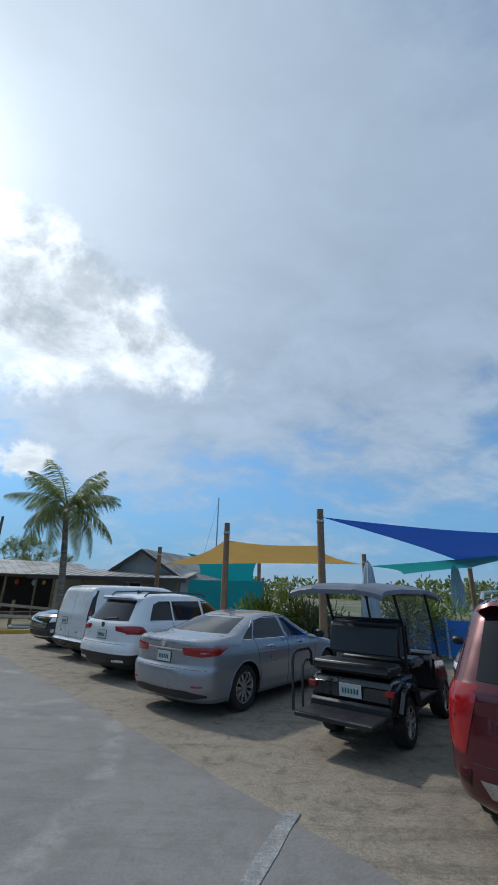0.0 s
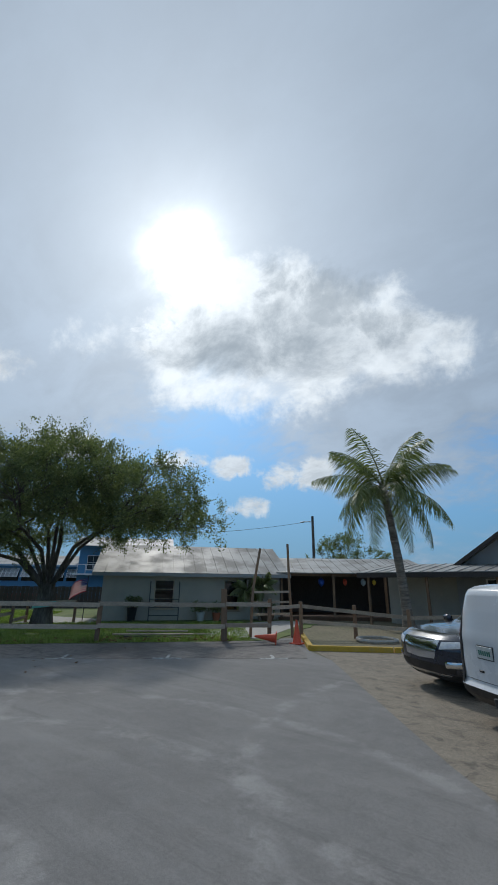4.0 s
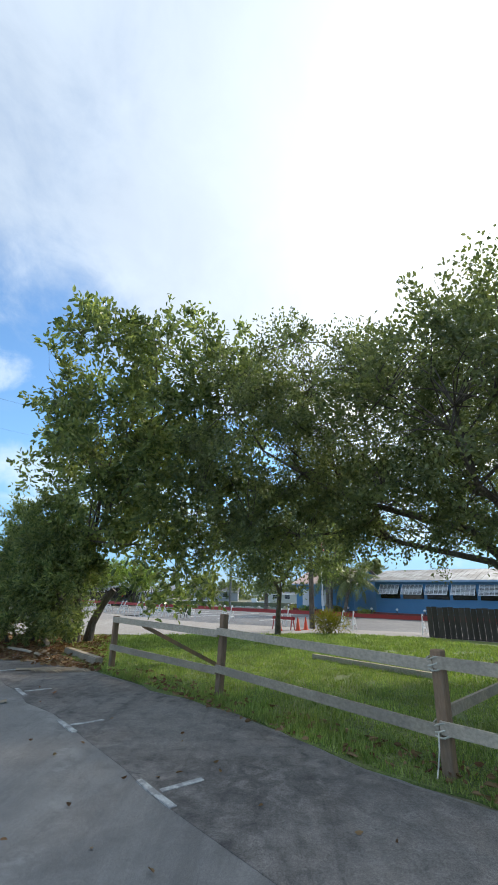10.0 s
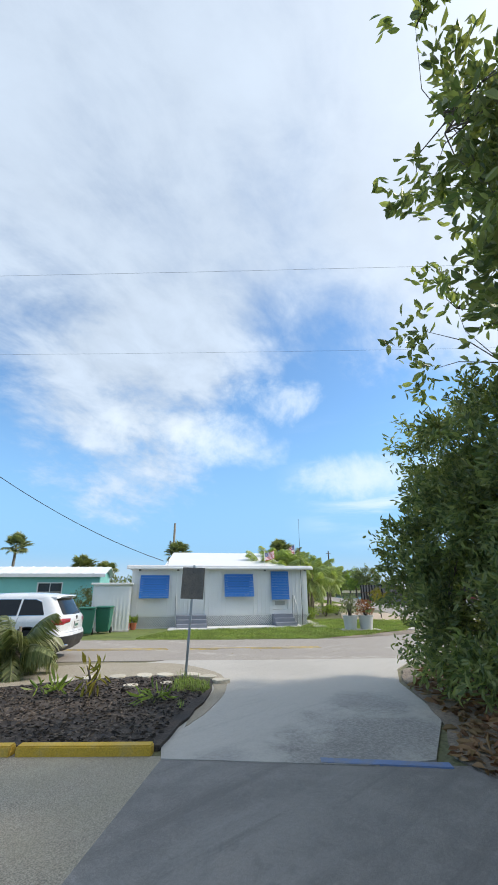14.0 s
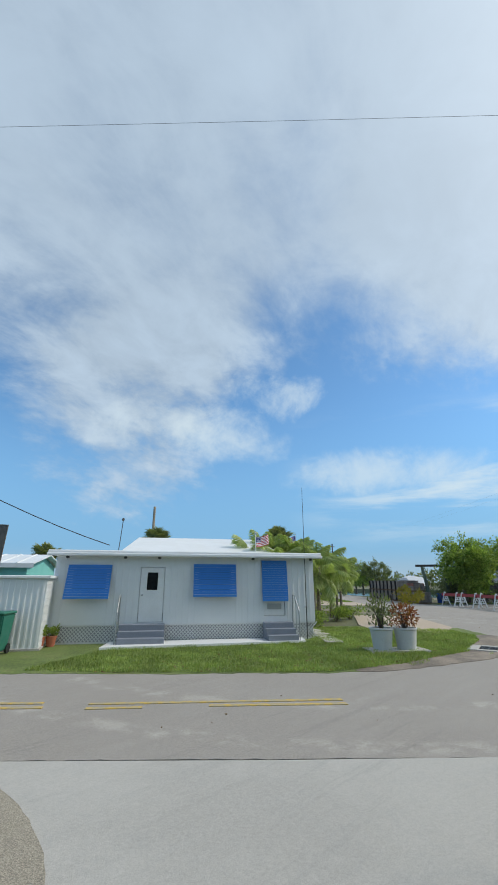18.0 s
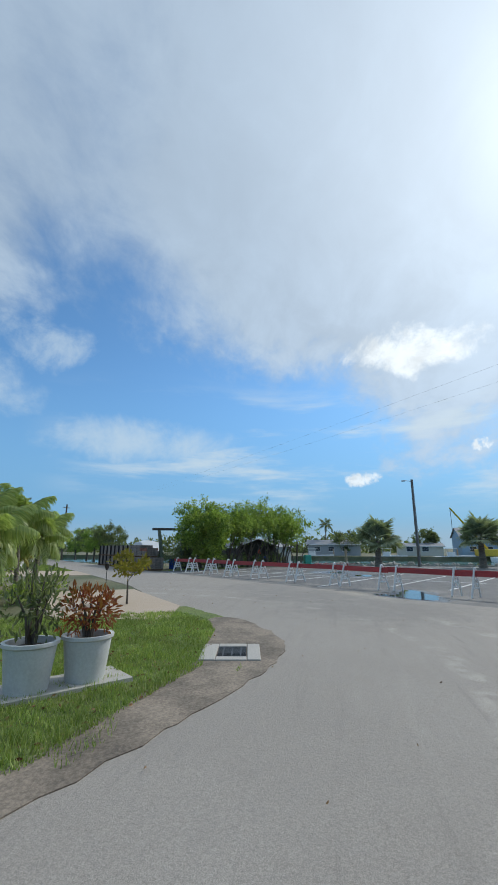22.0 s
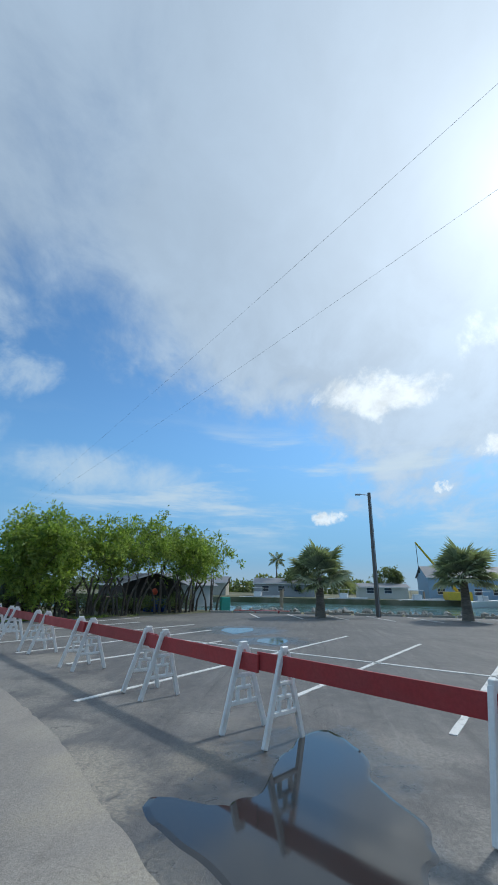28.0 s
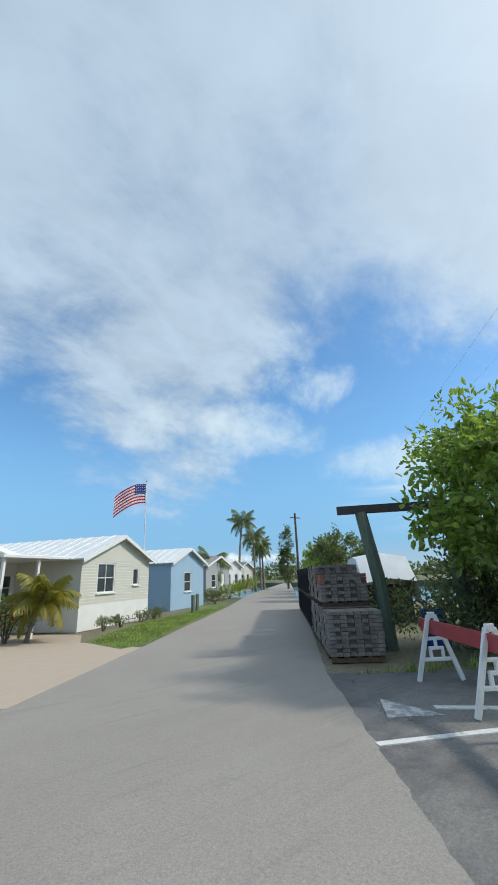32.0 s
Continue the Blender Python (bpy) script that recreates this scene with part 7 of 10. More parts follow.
        for a2, b2 in zip(rings, rings[1:]):
            for k in range(5):
                bm.faces.new((a2[k], a2[(k + 1) % 5], b2[(k + 1) % 5], b2[k]))
        bm.faces.new(rings[0])
        bm.faces.new(rings[-1])
        part("spoiler", bm, spec["paint"], car, smooth=True)
    if spec.get("fin"):
        fx, fz = spec["fin"]
        bm = bmesh.new()
        ring2 = [bm.verts.new(v) for v in ((fx - 0.07, -0.02, fz - 0.01), (fx - 0.07, 0.02, fz - 0.01), (fx + 0.1, 0.012, fz - 0.01), (fx + 0.1, -0.012, fz - 0.01))]
        tip = bm.verts.new((fx - 0.06, 0, fz + 0.065))
        for k in range(4):
            bm.faces.new((ring2[k], ring2[(k + 1) % 4], tip))
        part("antenna_fin", bm, spec.get("fin_mat", spec["paint"]), car)
    if spec.get("tow"):
        part("tow_bar", tube(bmesh.new(), [(0.3, 0, 0.36), (0.0, 0, 0.36), (-0.14, 0, 0.36), (-0.15, 0, 0.44)], [0.028, 0.028, 0.028, 0.026], 7), "dark_steel", car)
    return car


PAINT = {"silver": paint("paint_silver", (0.30, 0.31, 0.34), 0.55, 0.32), "white": paint("paint_white", (0.72, 0.74, 0.76)), "van": paint("paint_van_white", (0.70, 0.71, 0.72)),
         "navy": paint("paint_navy", (0.012, 0.018, 0.035), 0.2), "red": paint("paint_red", (0.085, 0.005, 0.010), 0.3), "black": paint("paint_black", (0.012, 0.012, 0.013), 0.1)}
HEAD = 52.3

SEDAN = dict(size=(4.88, 1.84, 1.445), paint=PAINT["silver"], wheel_r=0.335, wheels=(1.06, 3.87), spokes=10, plate=(0, 0.80), mirror=(3.42, 1.02), mirror_mat="black_plastic",
             slices=[(0.20, 0.16, 4.78, 0.83), (0.27, 0.06, 4.84, 0.885), (0.40, 0.02, 4.88, 0.905), (0.58, 0.0, 4.88, 0.915), (0.64, 0.015, 4.86, 0.92), (0.70, 0.06, 4.80, 0.92), (0.80, 0.065, 4.62, 0.918), (0.86, 0.06, 4.42, 0.912), (0.95, 0.045, 3.95, 0.895),
                     (1.00, 0.03, 3.66, 0.875), (1.045, 0.05, 3.58, 0.85), (1.075, 0.20, 3.50, 0.825), (1.10, 0.52, 3.44, 0.805), (1.125, 0.68, 3.39, 0.79), (1.24, 1.03, 3.14, 0.725), (1.35, 1.40, 2.86, 0.655), (1.395, 1.60, 2.66, 0.61), (1.425, 1.82, 2.46, 0.53), (1.445, 2.08, 2.22, 0.32)],
             rear_round=(0.40, 2.7), trim="chrome",
             panes=(([(0.98, 1.035), (1.22, 1.03), (1.24, 1.03)], [(1.28, 1.20), (1.42, 1.28), (1.48, 1.31)]), ([(1.28, 1.03), (2.28, 1.015)], [(1.52, 1.315), (1.9, 1.375), (2.24, 1.375)]), ([(2.36, 1.012), (3.30, 1.005)], [(2.33, 1.375), (2.55, 1.36), (2.78, 1.30)])),
             rear_panels=(("rear_window", "glass_dark", [(0, 1.128), (0.70, 1.128)], [(0, 1.375), (0.50, 1.355)]), ("bumper_insert", "black_plastic", [(0, 0.26), (0.60, 0.26), (0.86, 0.30)], [(0, 0.36), (0.5, 0.37), (0.86, 0.33)]), ("chrome_bar", "chrome", [(0, 0.905), (0.4, 0.905)], [(0, 0.925), (0.4, 0.925)])),
             front_panels=(("windscreen", "glass_dark", [(0, 1.06), (0.72, 1.06)], [(0, 1.38), (0.5, 1.37)]), ("grille", "black_plastic", [(0, 0.3), (0.5, 0.3)], [(0, 0.55), (0.6, 0.5)])),
             rear_lamps=(("tail_light", "lamp_red", [(0.42, 0.845), (0.72, 0.83), (1.02, 0.865), (1.22, 0.95)], [(0.40, 0.94), (0.75, 0.965), (1.05, 0.968), (1.24, 0.96)]), ("reverse_light", "lamp_white", [(0.60, 0.866), (0.90, 0.872)], [(0.70, 0.905), (0.92, 0.915)]), ("reflector", "lamp_red", [(0.62, 0.42), (0.80, 0.43)], [(0.62, 0.45), (0.80, 0.455)])),
             front_lamps=(("headlight", "lamp_white", [(0.55, 0.62), (1.1, 0.68)], [(0.55, 0.72), (1.15, 0.76)]),),
             handles=((1.72, 0.905), (2.72, 0.90)), joints=((1.50, 0.34, 1.0, -0.18), (2.32, 0.28, 1.01, 0.0), (3.30, 0.30, 1.0, 0.06)), creases=((0.75, 3.9, 0.84),), rear_creases=((-0.85, 0.85, 0.655),), badge=0.985, fin=(1.72, 1.445))
SUV = dict(size=(4.7, 1.84, 1.69), paint=PAINT["white"], wheel_r=0.355, wheels=(0.97, 3.76), spokes=5, rim="dark_steel", plate=(0, 0.86), mirror=(3.42, 1.13), clad=0.52, handle_mat="white_metal",
           slices=[(0.24, 0.20, 4.55, 0.80), (0.34, 0.06, 4.65, 0.88), (0.50, 0.0, 4.70, 0.912), (0.60, 0.0, 4.70, 0.92), (0.68, 0.02, 4.68, 0.922), (0.74, 0.06, 4.66, 0.92), (0.86, 0.065, 4.58, 0.92), (0.96, 0.06, 4.30, 0.915), (1.02, 0.065, 3.95, 0.905), (1.08, 0.085, 3.62, 0.885), (1.13, 0.125, 3.52, 0.855),
                   (1.30, 0.24, 3.24, 0.78), (1.50, 0.37, 2.90, 0.695), (1.58, 0.44, 2.72, 0.655), (1.635, 0.55, 2.50, 0.60), (1.67, 0.8, 2.24, 0.50), (1.69, 1.2, 1.9, 0.30)],
           rear_round=(0.36, 3.0),
           panes=(([(0.62, 1.14), (1.28, 1.13)], [(0.78, 1.46), (0.95, 1.525), (1.28, 1.53)]), ([(1.33, 1.13), (2.25, 1.12)], [(1.33, 1.53), (2.22, 1.53)]), ([(2.32, 1.12), (3.28, 1.11)], [(2.30, 1.53), (2.55, 1.52), (2.78, 1.47)])), trim="chrome",
           rear_panels=(("rear_window", "glass_dark", [(0, 1.125), (0.68, 1.14)], [(0, 1.545), (0.56, 1.535)]),), front_panels=(("windscreen", "glass_dark", [(0, 1.14), (0.7, 1.14)], [(0, 1.58), (0.5, 1.57)]), ("grille", "black_plastic", [(0, 0.6), (0.6, 0.62)], [(0, 0.84), (0.62, 0.84)])),
           rear_lamps=(("tail_light", "lamp_red", [(0.44, 0.955), (0.70, 0.93), (0.72, 0.895), (1.26, 0.90)], [(0.42, 1.035), (0.75, 1.05), (0.95, 1.055), (1.08, 1.03)]), ("lamp_edge", "lamp_dark", [(0.46, 0.945), (0.69, 0.92)], [(0.46, 0.965), (0.70, 0.94)]), ("exhaust_trim", "chrome", [(0.45, 0.36), (0.75, 0.37)], [(0.45, 0.41), (0.75, 0.42)])),
           front_lamps=(("headlight", "lamp_white", [(0.6, 0.74), (1.15, 0.8)], [(0.6, 0.86), (1.2, 0.9)]),),
           handles=((1.72, 1.0), (2.78, 0.985)), handle_mat2="", joints=((1.38, 0.5, 1.1, -0.12), (2.28, 0.36, 1.1, 0.0), (3.30, 0.4, 1.1, 0.05)), creases=((0.5, 3.9, 0.98),), rear_creases=((-0.78, 0.78, 0.70),), badge=1.045, badge_mat="dark_steel",
           wiper=(0.08, 1.15, -0.36, 1.19), rails=((0.62, 2.55, 0.60, 1.675, "dark_steel"),), spoiler=(0.30, 1.59, 0.62), fin=(0.95, 1.69), fin_mat="black_plastic")
VAN = dict(size=(4.82, 1.83, 1.84), paint=PAINT["van"], wheel_r=0.33, wheels=(0.85, 3.85), spokes=5, plate=(0.30, 0.92), mirror=(3.78, 1.18), clad=0.46, mirror_mat="black_plastic",
           slices=[(0.26, 0.10, 4.66, 0.82), (0.36, 0.0, 4.76, 0.89), (0.46, -0.03, 4.80, 0.91), (0.52, 0.02, 4.82, 0.915), (0.80, 0.02, 4.76, 0.917), (0.95, 0.03, 4.55, 0.915), (1.06, 0.03, 4.15, 0.91), (1.12, 0.035, 3.98, 0.90), (1.20, 0.05, 3.86, 0.885), (1.45, 0.085, 3.50, 0.84), (1.66, 0.13, 3.20, 0.79), (1.74, 0.17, 3.02, 0.76), (1.79, 0.26, 2.86, 0.71), (1.82, 0.45, 2.65, 0.62), (1.84, 0.9, 2.3, 0.40)],
           rear_round=(0.14, 4.0), panes=(([(2.45, 1.14), (3.60, 1.13)], [(2.48, 1.62), (2.9, 1.62), (3.12, 1.56)]),),
           front_panels=(("windscreen", "glass_dark", [(0, 1.16), (0.75, 1.16)], [(0, 1.68), (0.62, 1.66)]), ("grille", "black_plastic", [(0, 0.6), (0.6, 0.62)], [(0, 0.84), (0.62, 0.84)])),
           rear_panels=(("plate_light_strip", "black_plastic", [(0, 0.52), (0.12, 0.52)], [(0, 0.53), (0.12, 0.53)]),),
           rear_lamps=(("lamp_surround", "black_plastic", [(0.80, 0.47), (1.10, 0.47)], [(0.80, 1.70), (0.88, 1.70)]), ("tail_light", "lamp_red", [(0.83, 0.84), (0.99, 0.86)], [(0.81, 1.34), (0.93, 1.30)]), ("reverse_light", "lamp_white", [(0.84, 0.98), (0.955, 0.98)], [(0.835, 1.12), (0.945, 1.12)]), ("door_latch", "black_plastic", [(0.36, 0.66), (0.46, 0.66)], [(0.36, 0.69), (0.46, 0.69)])),
           front_lamps=(("headlight", "lamp_white", [(0.6, 0.74), (1.1, 0.8)], [(0.6, 0.86), (1.15, 0.95)]),),
           flanks=(("slide_rail", "black_plastic", [(0.35, 1.065), (1.5, 1.065)], [(0.35, 1.085), (1.5, 1.085)]), ("rear_quarter_pane", "glass_dark", [(1.0, 1.42), (1.4, 1.42)], [(0.98, 1.50), (1.38, 1.50)])),
           handles=((2.3, 1.02),), handle_mat="black_plastic", joints=((1.52, 0.48, 1.66, -0.02), (2.40, 0.48, 1.66, 0.02), (3.72, 0.48, 1.12, 0.02)), rear_splits=((-0.04, 0.5, 1.74),), rear_creases=((-0.78, 0.78, 0.55),), tow=True)
NAVY = dict(SUV, size=(4.9, 1.9, 1.69), paint=PAINT["navy"], wheel_r=0.37, spokes=6, rim="alloy", clad=0.36, rails=(), fin=None, plate=(0, 0.86), wheels=(1.0, 3.86),
            slices=[(0.24, 0.20, 4.72, 0.82), (0.34, 0.06, 4.84, 0.90), (0.50, 0.0, 4.90, 0.94), (0.74, 0.05, 4.90, 0.95), (0.88, 0.06, 4.84, 0.945), (0.97, 0.06, 4.70, 0.935), (1.04, 0.065, 4.30, 0.92), (1.09, 0.085, 3.70, 0.90), (1.13, 0.125, 3.58, 0.87), (1.30, 0.24, 3.28, 0.79), (1.50, 0.37, 2.92, 0.70), (1.58, 0.44, 2.74, 0.66), (1.635, 0.55, 2.50, 0.60), (1.67, 0.8, 2.24, 0.50), (1.69, 1.2, 1.9, 0.30)],
            front_round=(0.5, 2.8), front_panels=(("windscreen", "glass_dark", [(0, 1.14), (0.7, 1.14)], [(0, 1.58), (0.5, 1.57)]), ("grille_frame", "chrome", [(0, 0.56), (0.40, 0.58)], [(0, 0.90), (0.50, 0.88)]), ("lower_grille", "black_plastic", [(0, 0.36), (0.75, 0.38)], [(0, 0.50), (0.8, 0.50)]), ("skid_trim", "alloy", [(0, 0.30), (0.6, 0.31)], [(0, 0.35), (0.66, 0.35)])),
            front_lamps=(("headlight", "lamp_white", [(0.52, 0.74), (1.15, 0.82)], [(0.54, 0.86), (1.22, 0.92)]), ("fog_lamp_trim", "chrome", [(0.62, 0.46), (0.92, 0.48)], [(0.62, 0.56), (0.95, 0.58)])))
RED = dict(SUV, size=(5.0, 1.98, 1.76), paint=PAINT["red"], wheel_r=0.39, wheels=(1.05, 3.95), spokes=7, rim="dark_steel", clad=0.0, plate=(0, 0.95), mirror=(3.5, 1.18), badge=None, handle_mat="black_plastic",
           slices=[(0.26, 0.22, 4.82, 0.86), (0.36, 0.06, 4.94, 0.95), (0.52, 0.0, 5.0, 0.985), (0.80, 0.03, 4.98, 0.99), (0.95, 0.05, 4.86, 0.985), (1.04, 0.05, 4.5, 0.975), (1.10, 0.06, 3.8, 0.96), (1.16, 0.09, 3.66, 0.93), (1.38, 0.20, 3.36, 0.86), (1.64, 0.32, 2.98, 0.77), (1.74, 0.38, 2.76, 0.72), (1.79, 0.48, 2.56, 0.66), (1.83, 0.7, 2.3, 0.55), (1.85, 1.2, 1.9, 0.33)],
           panes=(([(0.60, 1.18), (1.25, 1.17)], [(0.72, 1.50), (0.9, 1.59), (1.25, 1.60)]), ([(1.30, 1.17), (2.30, 1.16)], [(1.30, 1.60), (2.27, 1.60)]), ([(2.37, 1.16), (3.38, 1.15)], [(2.35, 1.60), (2.6, 1.59), (2.84, 1.54)])),
           rear_panels=(("rear_window", "glass_dark", [(0, 1.17), (0.72, 1.18)], [(0, 1.70), (0.62, 1.69)]), ("lower_trim", "alloy", [(0, 0.42), (0.7, 0.42)], [(0, 0.55), (0.76, 0.53)])),
           rear_lamps=(("tail_light", "lamp_red", [(0.86, 0.66), (1.10, 0.70)], [(0.70, 1.15), (1.04, 1.15)]), ("lamp_edge", "lamp_dark", [(0.90, 0.74), (1.03, 0.76)], [(0.80, 1.07), (0.98, 1.07)]), ("reflector", "lamp_dark", [(0.84, 0.46), (0.95, 0.47)], [(0.82, 0.58), (0.93, 0.58)])), rails=((0.6, 2.7, 0.66, 1.835, "alloy"),), spoiler=(0.24, 1.75, 0.68), fin=(0.95, 1.845), joints=((1.34, 0.5, 1.14, -0.1), (2.33, 0.4, 1.14, 0.0), (3.4, 0.42, 1.14, 0.05)), handles=((1.75, 1.04), (2.85, 1.03)), wiper=None, rear_creases=((-0.8, 0.8, 0.62),))
vehicle("silver_sedan", "silver-grey four-door sedan parked nose-in on gravel", -1.33, 7.36, HEAD, SEDAN)
vehicle("white_suv", "white compact SUV with black lower cladding parked nose-in", -3.10, 9.66, HEAD, SUV)
vehicle("white_van", "plain white panel van parked nose-in", -4.72, 12.06, HEAD - 4.0, VAN)
p = Vector((-6.35, 13.9, 0)) + Vector((math.cos(radians(HEAD)), math.sin(radians(HEAD)), 0)) * 4.9
vehicle("navy_suv", "dark navy SUV parked with its chrome grille towards the lot", p.x, p.y, HEAD + 180, NAVY)
vehicle("red_suv", "metallic dark red SUV parked nose-in at the lot's edge", 2.34, 3.24, HEAD, RED)
p = Vector((7.0, 11.0, 0))
vehicle("far_red_car", "dark red car parked beyond the golf cart", p.x, p.y, HEAD + 180, dict(SEDAN, paint=PAINT["red"]))
PICK = dict(SUV, size=(4.7, 1.9, 1.69), paint=PAINT["white"], wheel_r=0.4, rim="dark_steel", clad=0.62, rails=(), fin=None)
vehicle("white_offroader", "white off-road car with black lower cladding at the roadside", -26.1, -9.95, -43.0, PICK)

# golf cart
gc = thing("golf_cart", "black four-seat golf cart with a grey canopy and rear footrest", "golf cart", 1.36, 6.12, 0, 53.0)
part("chassis", prism(bmesh.new(), [(0.1, -0.5), (2.55, -0.5), (2.75, -0.35), (2.75, 0.35), (2.55, 0.5), (0.1, 0.5)], 0.30, 0.42), "black_plastic", gc)


def moulding(outline, widths, bevel=0.03):
    """A side outline drawn across the cart and rounded."""
    bm = bmesh.new()
    rings = [[bm.verts.new((px, yy, pz)) for px, pz in outline] for yy in widths]
    k2 = len(outline)
    for a2, b2 in zip(rings, rings[1:]):
        for k in range(k2):
            bm.faces.new((a2[k], a2[(k + 1) % k2], b2[(k + 1) % k2], b2[k]))
    bm.faces.new(rings[0])
    bm.faces.new(rings[-1])
    if bevel:
        bmesh.ops.recalc_face_normals(bm, faces=bm.faces[:])
        bmesh.ops.bevel(bm, geom=[e for e in bm.edges if len(e.link_faces) == 2 and e.calc_face_angle(0) > 0.35], offset=bevel, segments=3, affect="EDGES", clamp_overlap=True)
    return bm


part("rear_body", moulding([(0.10, 0.36), (0.0, 0.5), (0.02, 0.74), (0.12, 0.80), (1.0, 0.80), (1.1, 0.62), (1.1, 0.40)], (-0.56, 0.56), 0.05), PAINT["black"], gc, smooth=True)
part("front_cowl", moulding([(1.95, 0.40), (2.75, 0.36), (2.85, 0.55), (2.6, 0.84), (2.15, 0.98), (2.0, 0.9)], (-0.55, 0.55), 0.06), PAINT["black"], gc, smooth=True)
part("floor_pan", B((1.5, 0, 0.40), (1.2, 1.08, 0.06), bevel=0.01), "black_plastic", gc)
part("rear_seat", moulding([(0.02, 0.82), (-0.02, 0.90), (0.02, 0.96), (0.5, 0.95), (0.55, 0.84)], (-0.55, 0.55), 0.04), "seat_vinyl", gc, smooth=True)
part("front_seat", moulding([(0.95, 0.84), (0.98, 0.95), (1.45, 0.96), (1.5, 0.88), (1.45, 0.82)], (-0.55, 0.55), 0.04), "seat_vinyl", gc, smooth=True)
part("seat_back", moulding([(0.50, 0.99), (0.56, 1.40), (0.62, 1.45), (0.69, 1.42), (0.72, 1.0)], (-0.53, 0.53), 0.055), "seat_vinyl", gc, "black vinyl rear bench back", smooth=True)
part("seat_back", moulding([(0.84, 0.99), (0.80, 1.42), (0.87, 1.46), (0.94, 1.42), (1.0, 1.0)], (-0.53, 0.53), 0.055), "seat_vinyl", gc, "black vinyl front bench back", smooth=True)
bm = bmesh.new()
rows2 = []
for x2, zz in ((-0.38, 1.86), (-0.34, 1.90), (-0.2, 1.925), (0.4, 1.955), (1.6, 1.96), (2.1, 1.93), (2.25, 1.90), (2.32, 1.85)):
    rows2.append([bm.verts.new((x2, yy, zz - 0.06 * abs(yy / 0.64) ** 4 + (0.012 if abs(abs(yy) - 0.3) < 0.02 else 0))) for yy in (-0.66, -0.62, -0.5, -0.35, -0.3, -0.25, 0, 0.25, 0.3, 0.35, 0.5, 0.62, 0.66)])
for a, b in zip(rows2, rows2[1:]):
    for k in range(12):
        bm.faces.new((a[k], a[k + 1], b[k + 1], b[k]))
ret = bmesh.ops.extrude_face_region(bm, geom=bm.faces[:])
bmesh.ops.translate(bm, vec=(0, 0, -0.055), verts=[v for v in ret["geom"] if isinstance(v, bmesh.types.BMVert)])
part("canopy", bm, "canopy_grey", gc, "grey moulded canopy with raised ribs", smooth=True)
for yy in (-0.53, 0.53):
    part("canopy_strut", tube(bmesh.new(), [(0.72, yy, 0.8), (0.70, yy, 1.4), (0.42, yy * 0.97, 1.88)], [0.022] * 3), "black_plastic", gc)
    part("canopy_strut", tube(bmesh.new(), [(2.4, yy, 0.85), (2.2, yy, 1.4), (2.0, yy * 0.97, 1.88)], [0.022] * 3), "black_plastic", gc)
    if yy > 0:
        loop = [(-0.52, yy, 0.42), (-0.53, yy, 0.98), (-0.50, yy, 1.06), (-0.42, yy, 1.09), (-0.12, yy, 1.09), (-0.04, yy, 1.04), (-0.02, yy, 0.9)]
        part("grab_bar", tube(bmesh.new(), loop, [0.019] * 7, 7), "black_plastic", gc, smooth=True)
        part("grab_bar", tube(bmesh.new(), [(-0.28, yy, 0.42), (-0.27, yy, 0.88), (-0.22, yy, 0.95), (-0.08, yy, 0.95), (-0.02, yy, 0.88)], [0.017] * 5, 7), "black_plastic", gc, smooth=True)
    lamp = part("tail_light", B((-0.005, yy, 0.66), (0.04, 0.12, 0.08), bevel=0.014), "lamp_red", gc)
    part("fender", tube(bmesh.new(), [(0.2, yy * 1.1, 0.42), (0.3, yy * 1.12, 0.62), (0.55, yy * 1.12, 0.69), (0.8, yy * 1.12, 0.62), (0.9, yy * 1.1, 0.42)], [0.05] * 5, 6), PAINT["black"], gc, smooth=True)
part("windscreen", B((2.16, 0, 1.42), (0.008, 1.0, 0.85)), "clear_glass", gc)
part("cross_bar", R((0.70, -0.53, 1.47), (0.70, 0.53, 1.47), 0.018), "black_plastic", gc)
part("foot_plate", B((-0.30, 0, 0.40), (0.5, 1.02, 0.06), bevel=0.015), "black_plastic", gc)
part("rear_bumper", B((-0.03, 0, 0.45), (0.08, 1.1, 0.14), bevel=0.03), "black_plastic", gc, smooth=True)
pl = part("number_plate", B((-0.022, -0.02, 0.64), (0.012, 0.30, 0.15)), "plate_white", gc)
for k in range(6):
    part("plate_bar", B((-0.030, 0.08 - 0.04 * k, 0.635), (0.003, 0.024, 0.06)), "bin_green", pl)
part("steering_wheel", tube(bmesh.new(), [(1.82 + 0.05 * math.cos(a), 0.27 + 0.17 * math.sin(a), 1.08 + 0.15 * math.cos(a)) for a in (2 * math.pi * k / 16 for k in range(17))], [0.014] * 17, 5), "black_plastic", gc)
part("steering_column", R((1.84, 0.27, 1.08), (2.2, 0.27, 0.8), 0.025), "black_plastic", gc)
gm = (tyre_mesh(0.28, 0.22), rim_mesh(0.28, 0.22, 7, "alloy"))
for wx in (0.55, 2.4):
    for s in (-1, 1):
        wheel(gc, wx, s * 0.48, 0.28, 0.22, gm)


# ---------------------------------------------------------------- the white mobile home at the corner
mh = thing("mobile_home", "white corrugated mobile home with blue metal awnings and lattice skirting", "mobile home", -30.49, -16.81, 0, 146.3)
ML, MD, MZ0, MZ1 = 9.62, 3.9, 0.55, 2.68
HOLES = [(1.45, 1.5, 2.6, 2.25), (3.62, 0.6, 4.42, 2.3), (5.5, 1.5, 6.7, 2.3), (7.8, 0.75, 8.55, 2.42)]
X0 = 0.95
part("front_wall", at(wall_mesh(ML - X0, MZ1, [(h[0] - X0, h[1], h[2] - X0, h[3]) for h in HOLES], 0.12, None, MZ0), pose(X0, 0, 0)), "white_metal", mh)
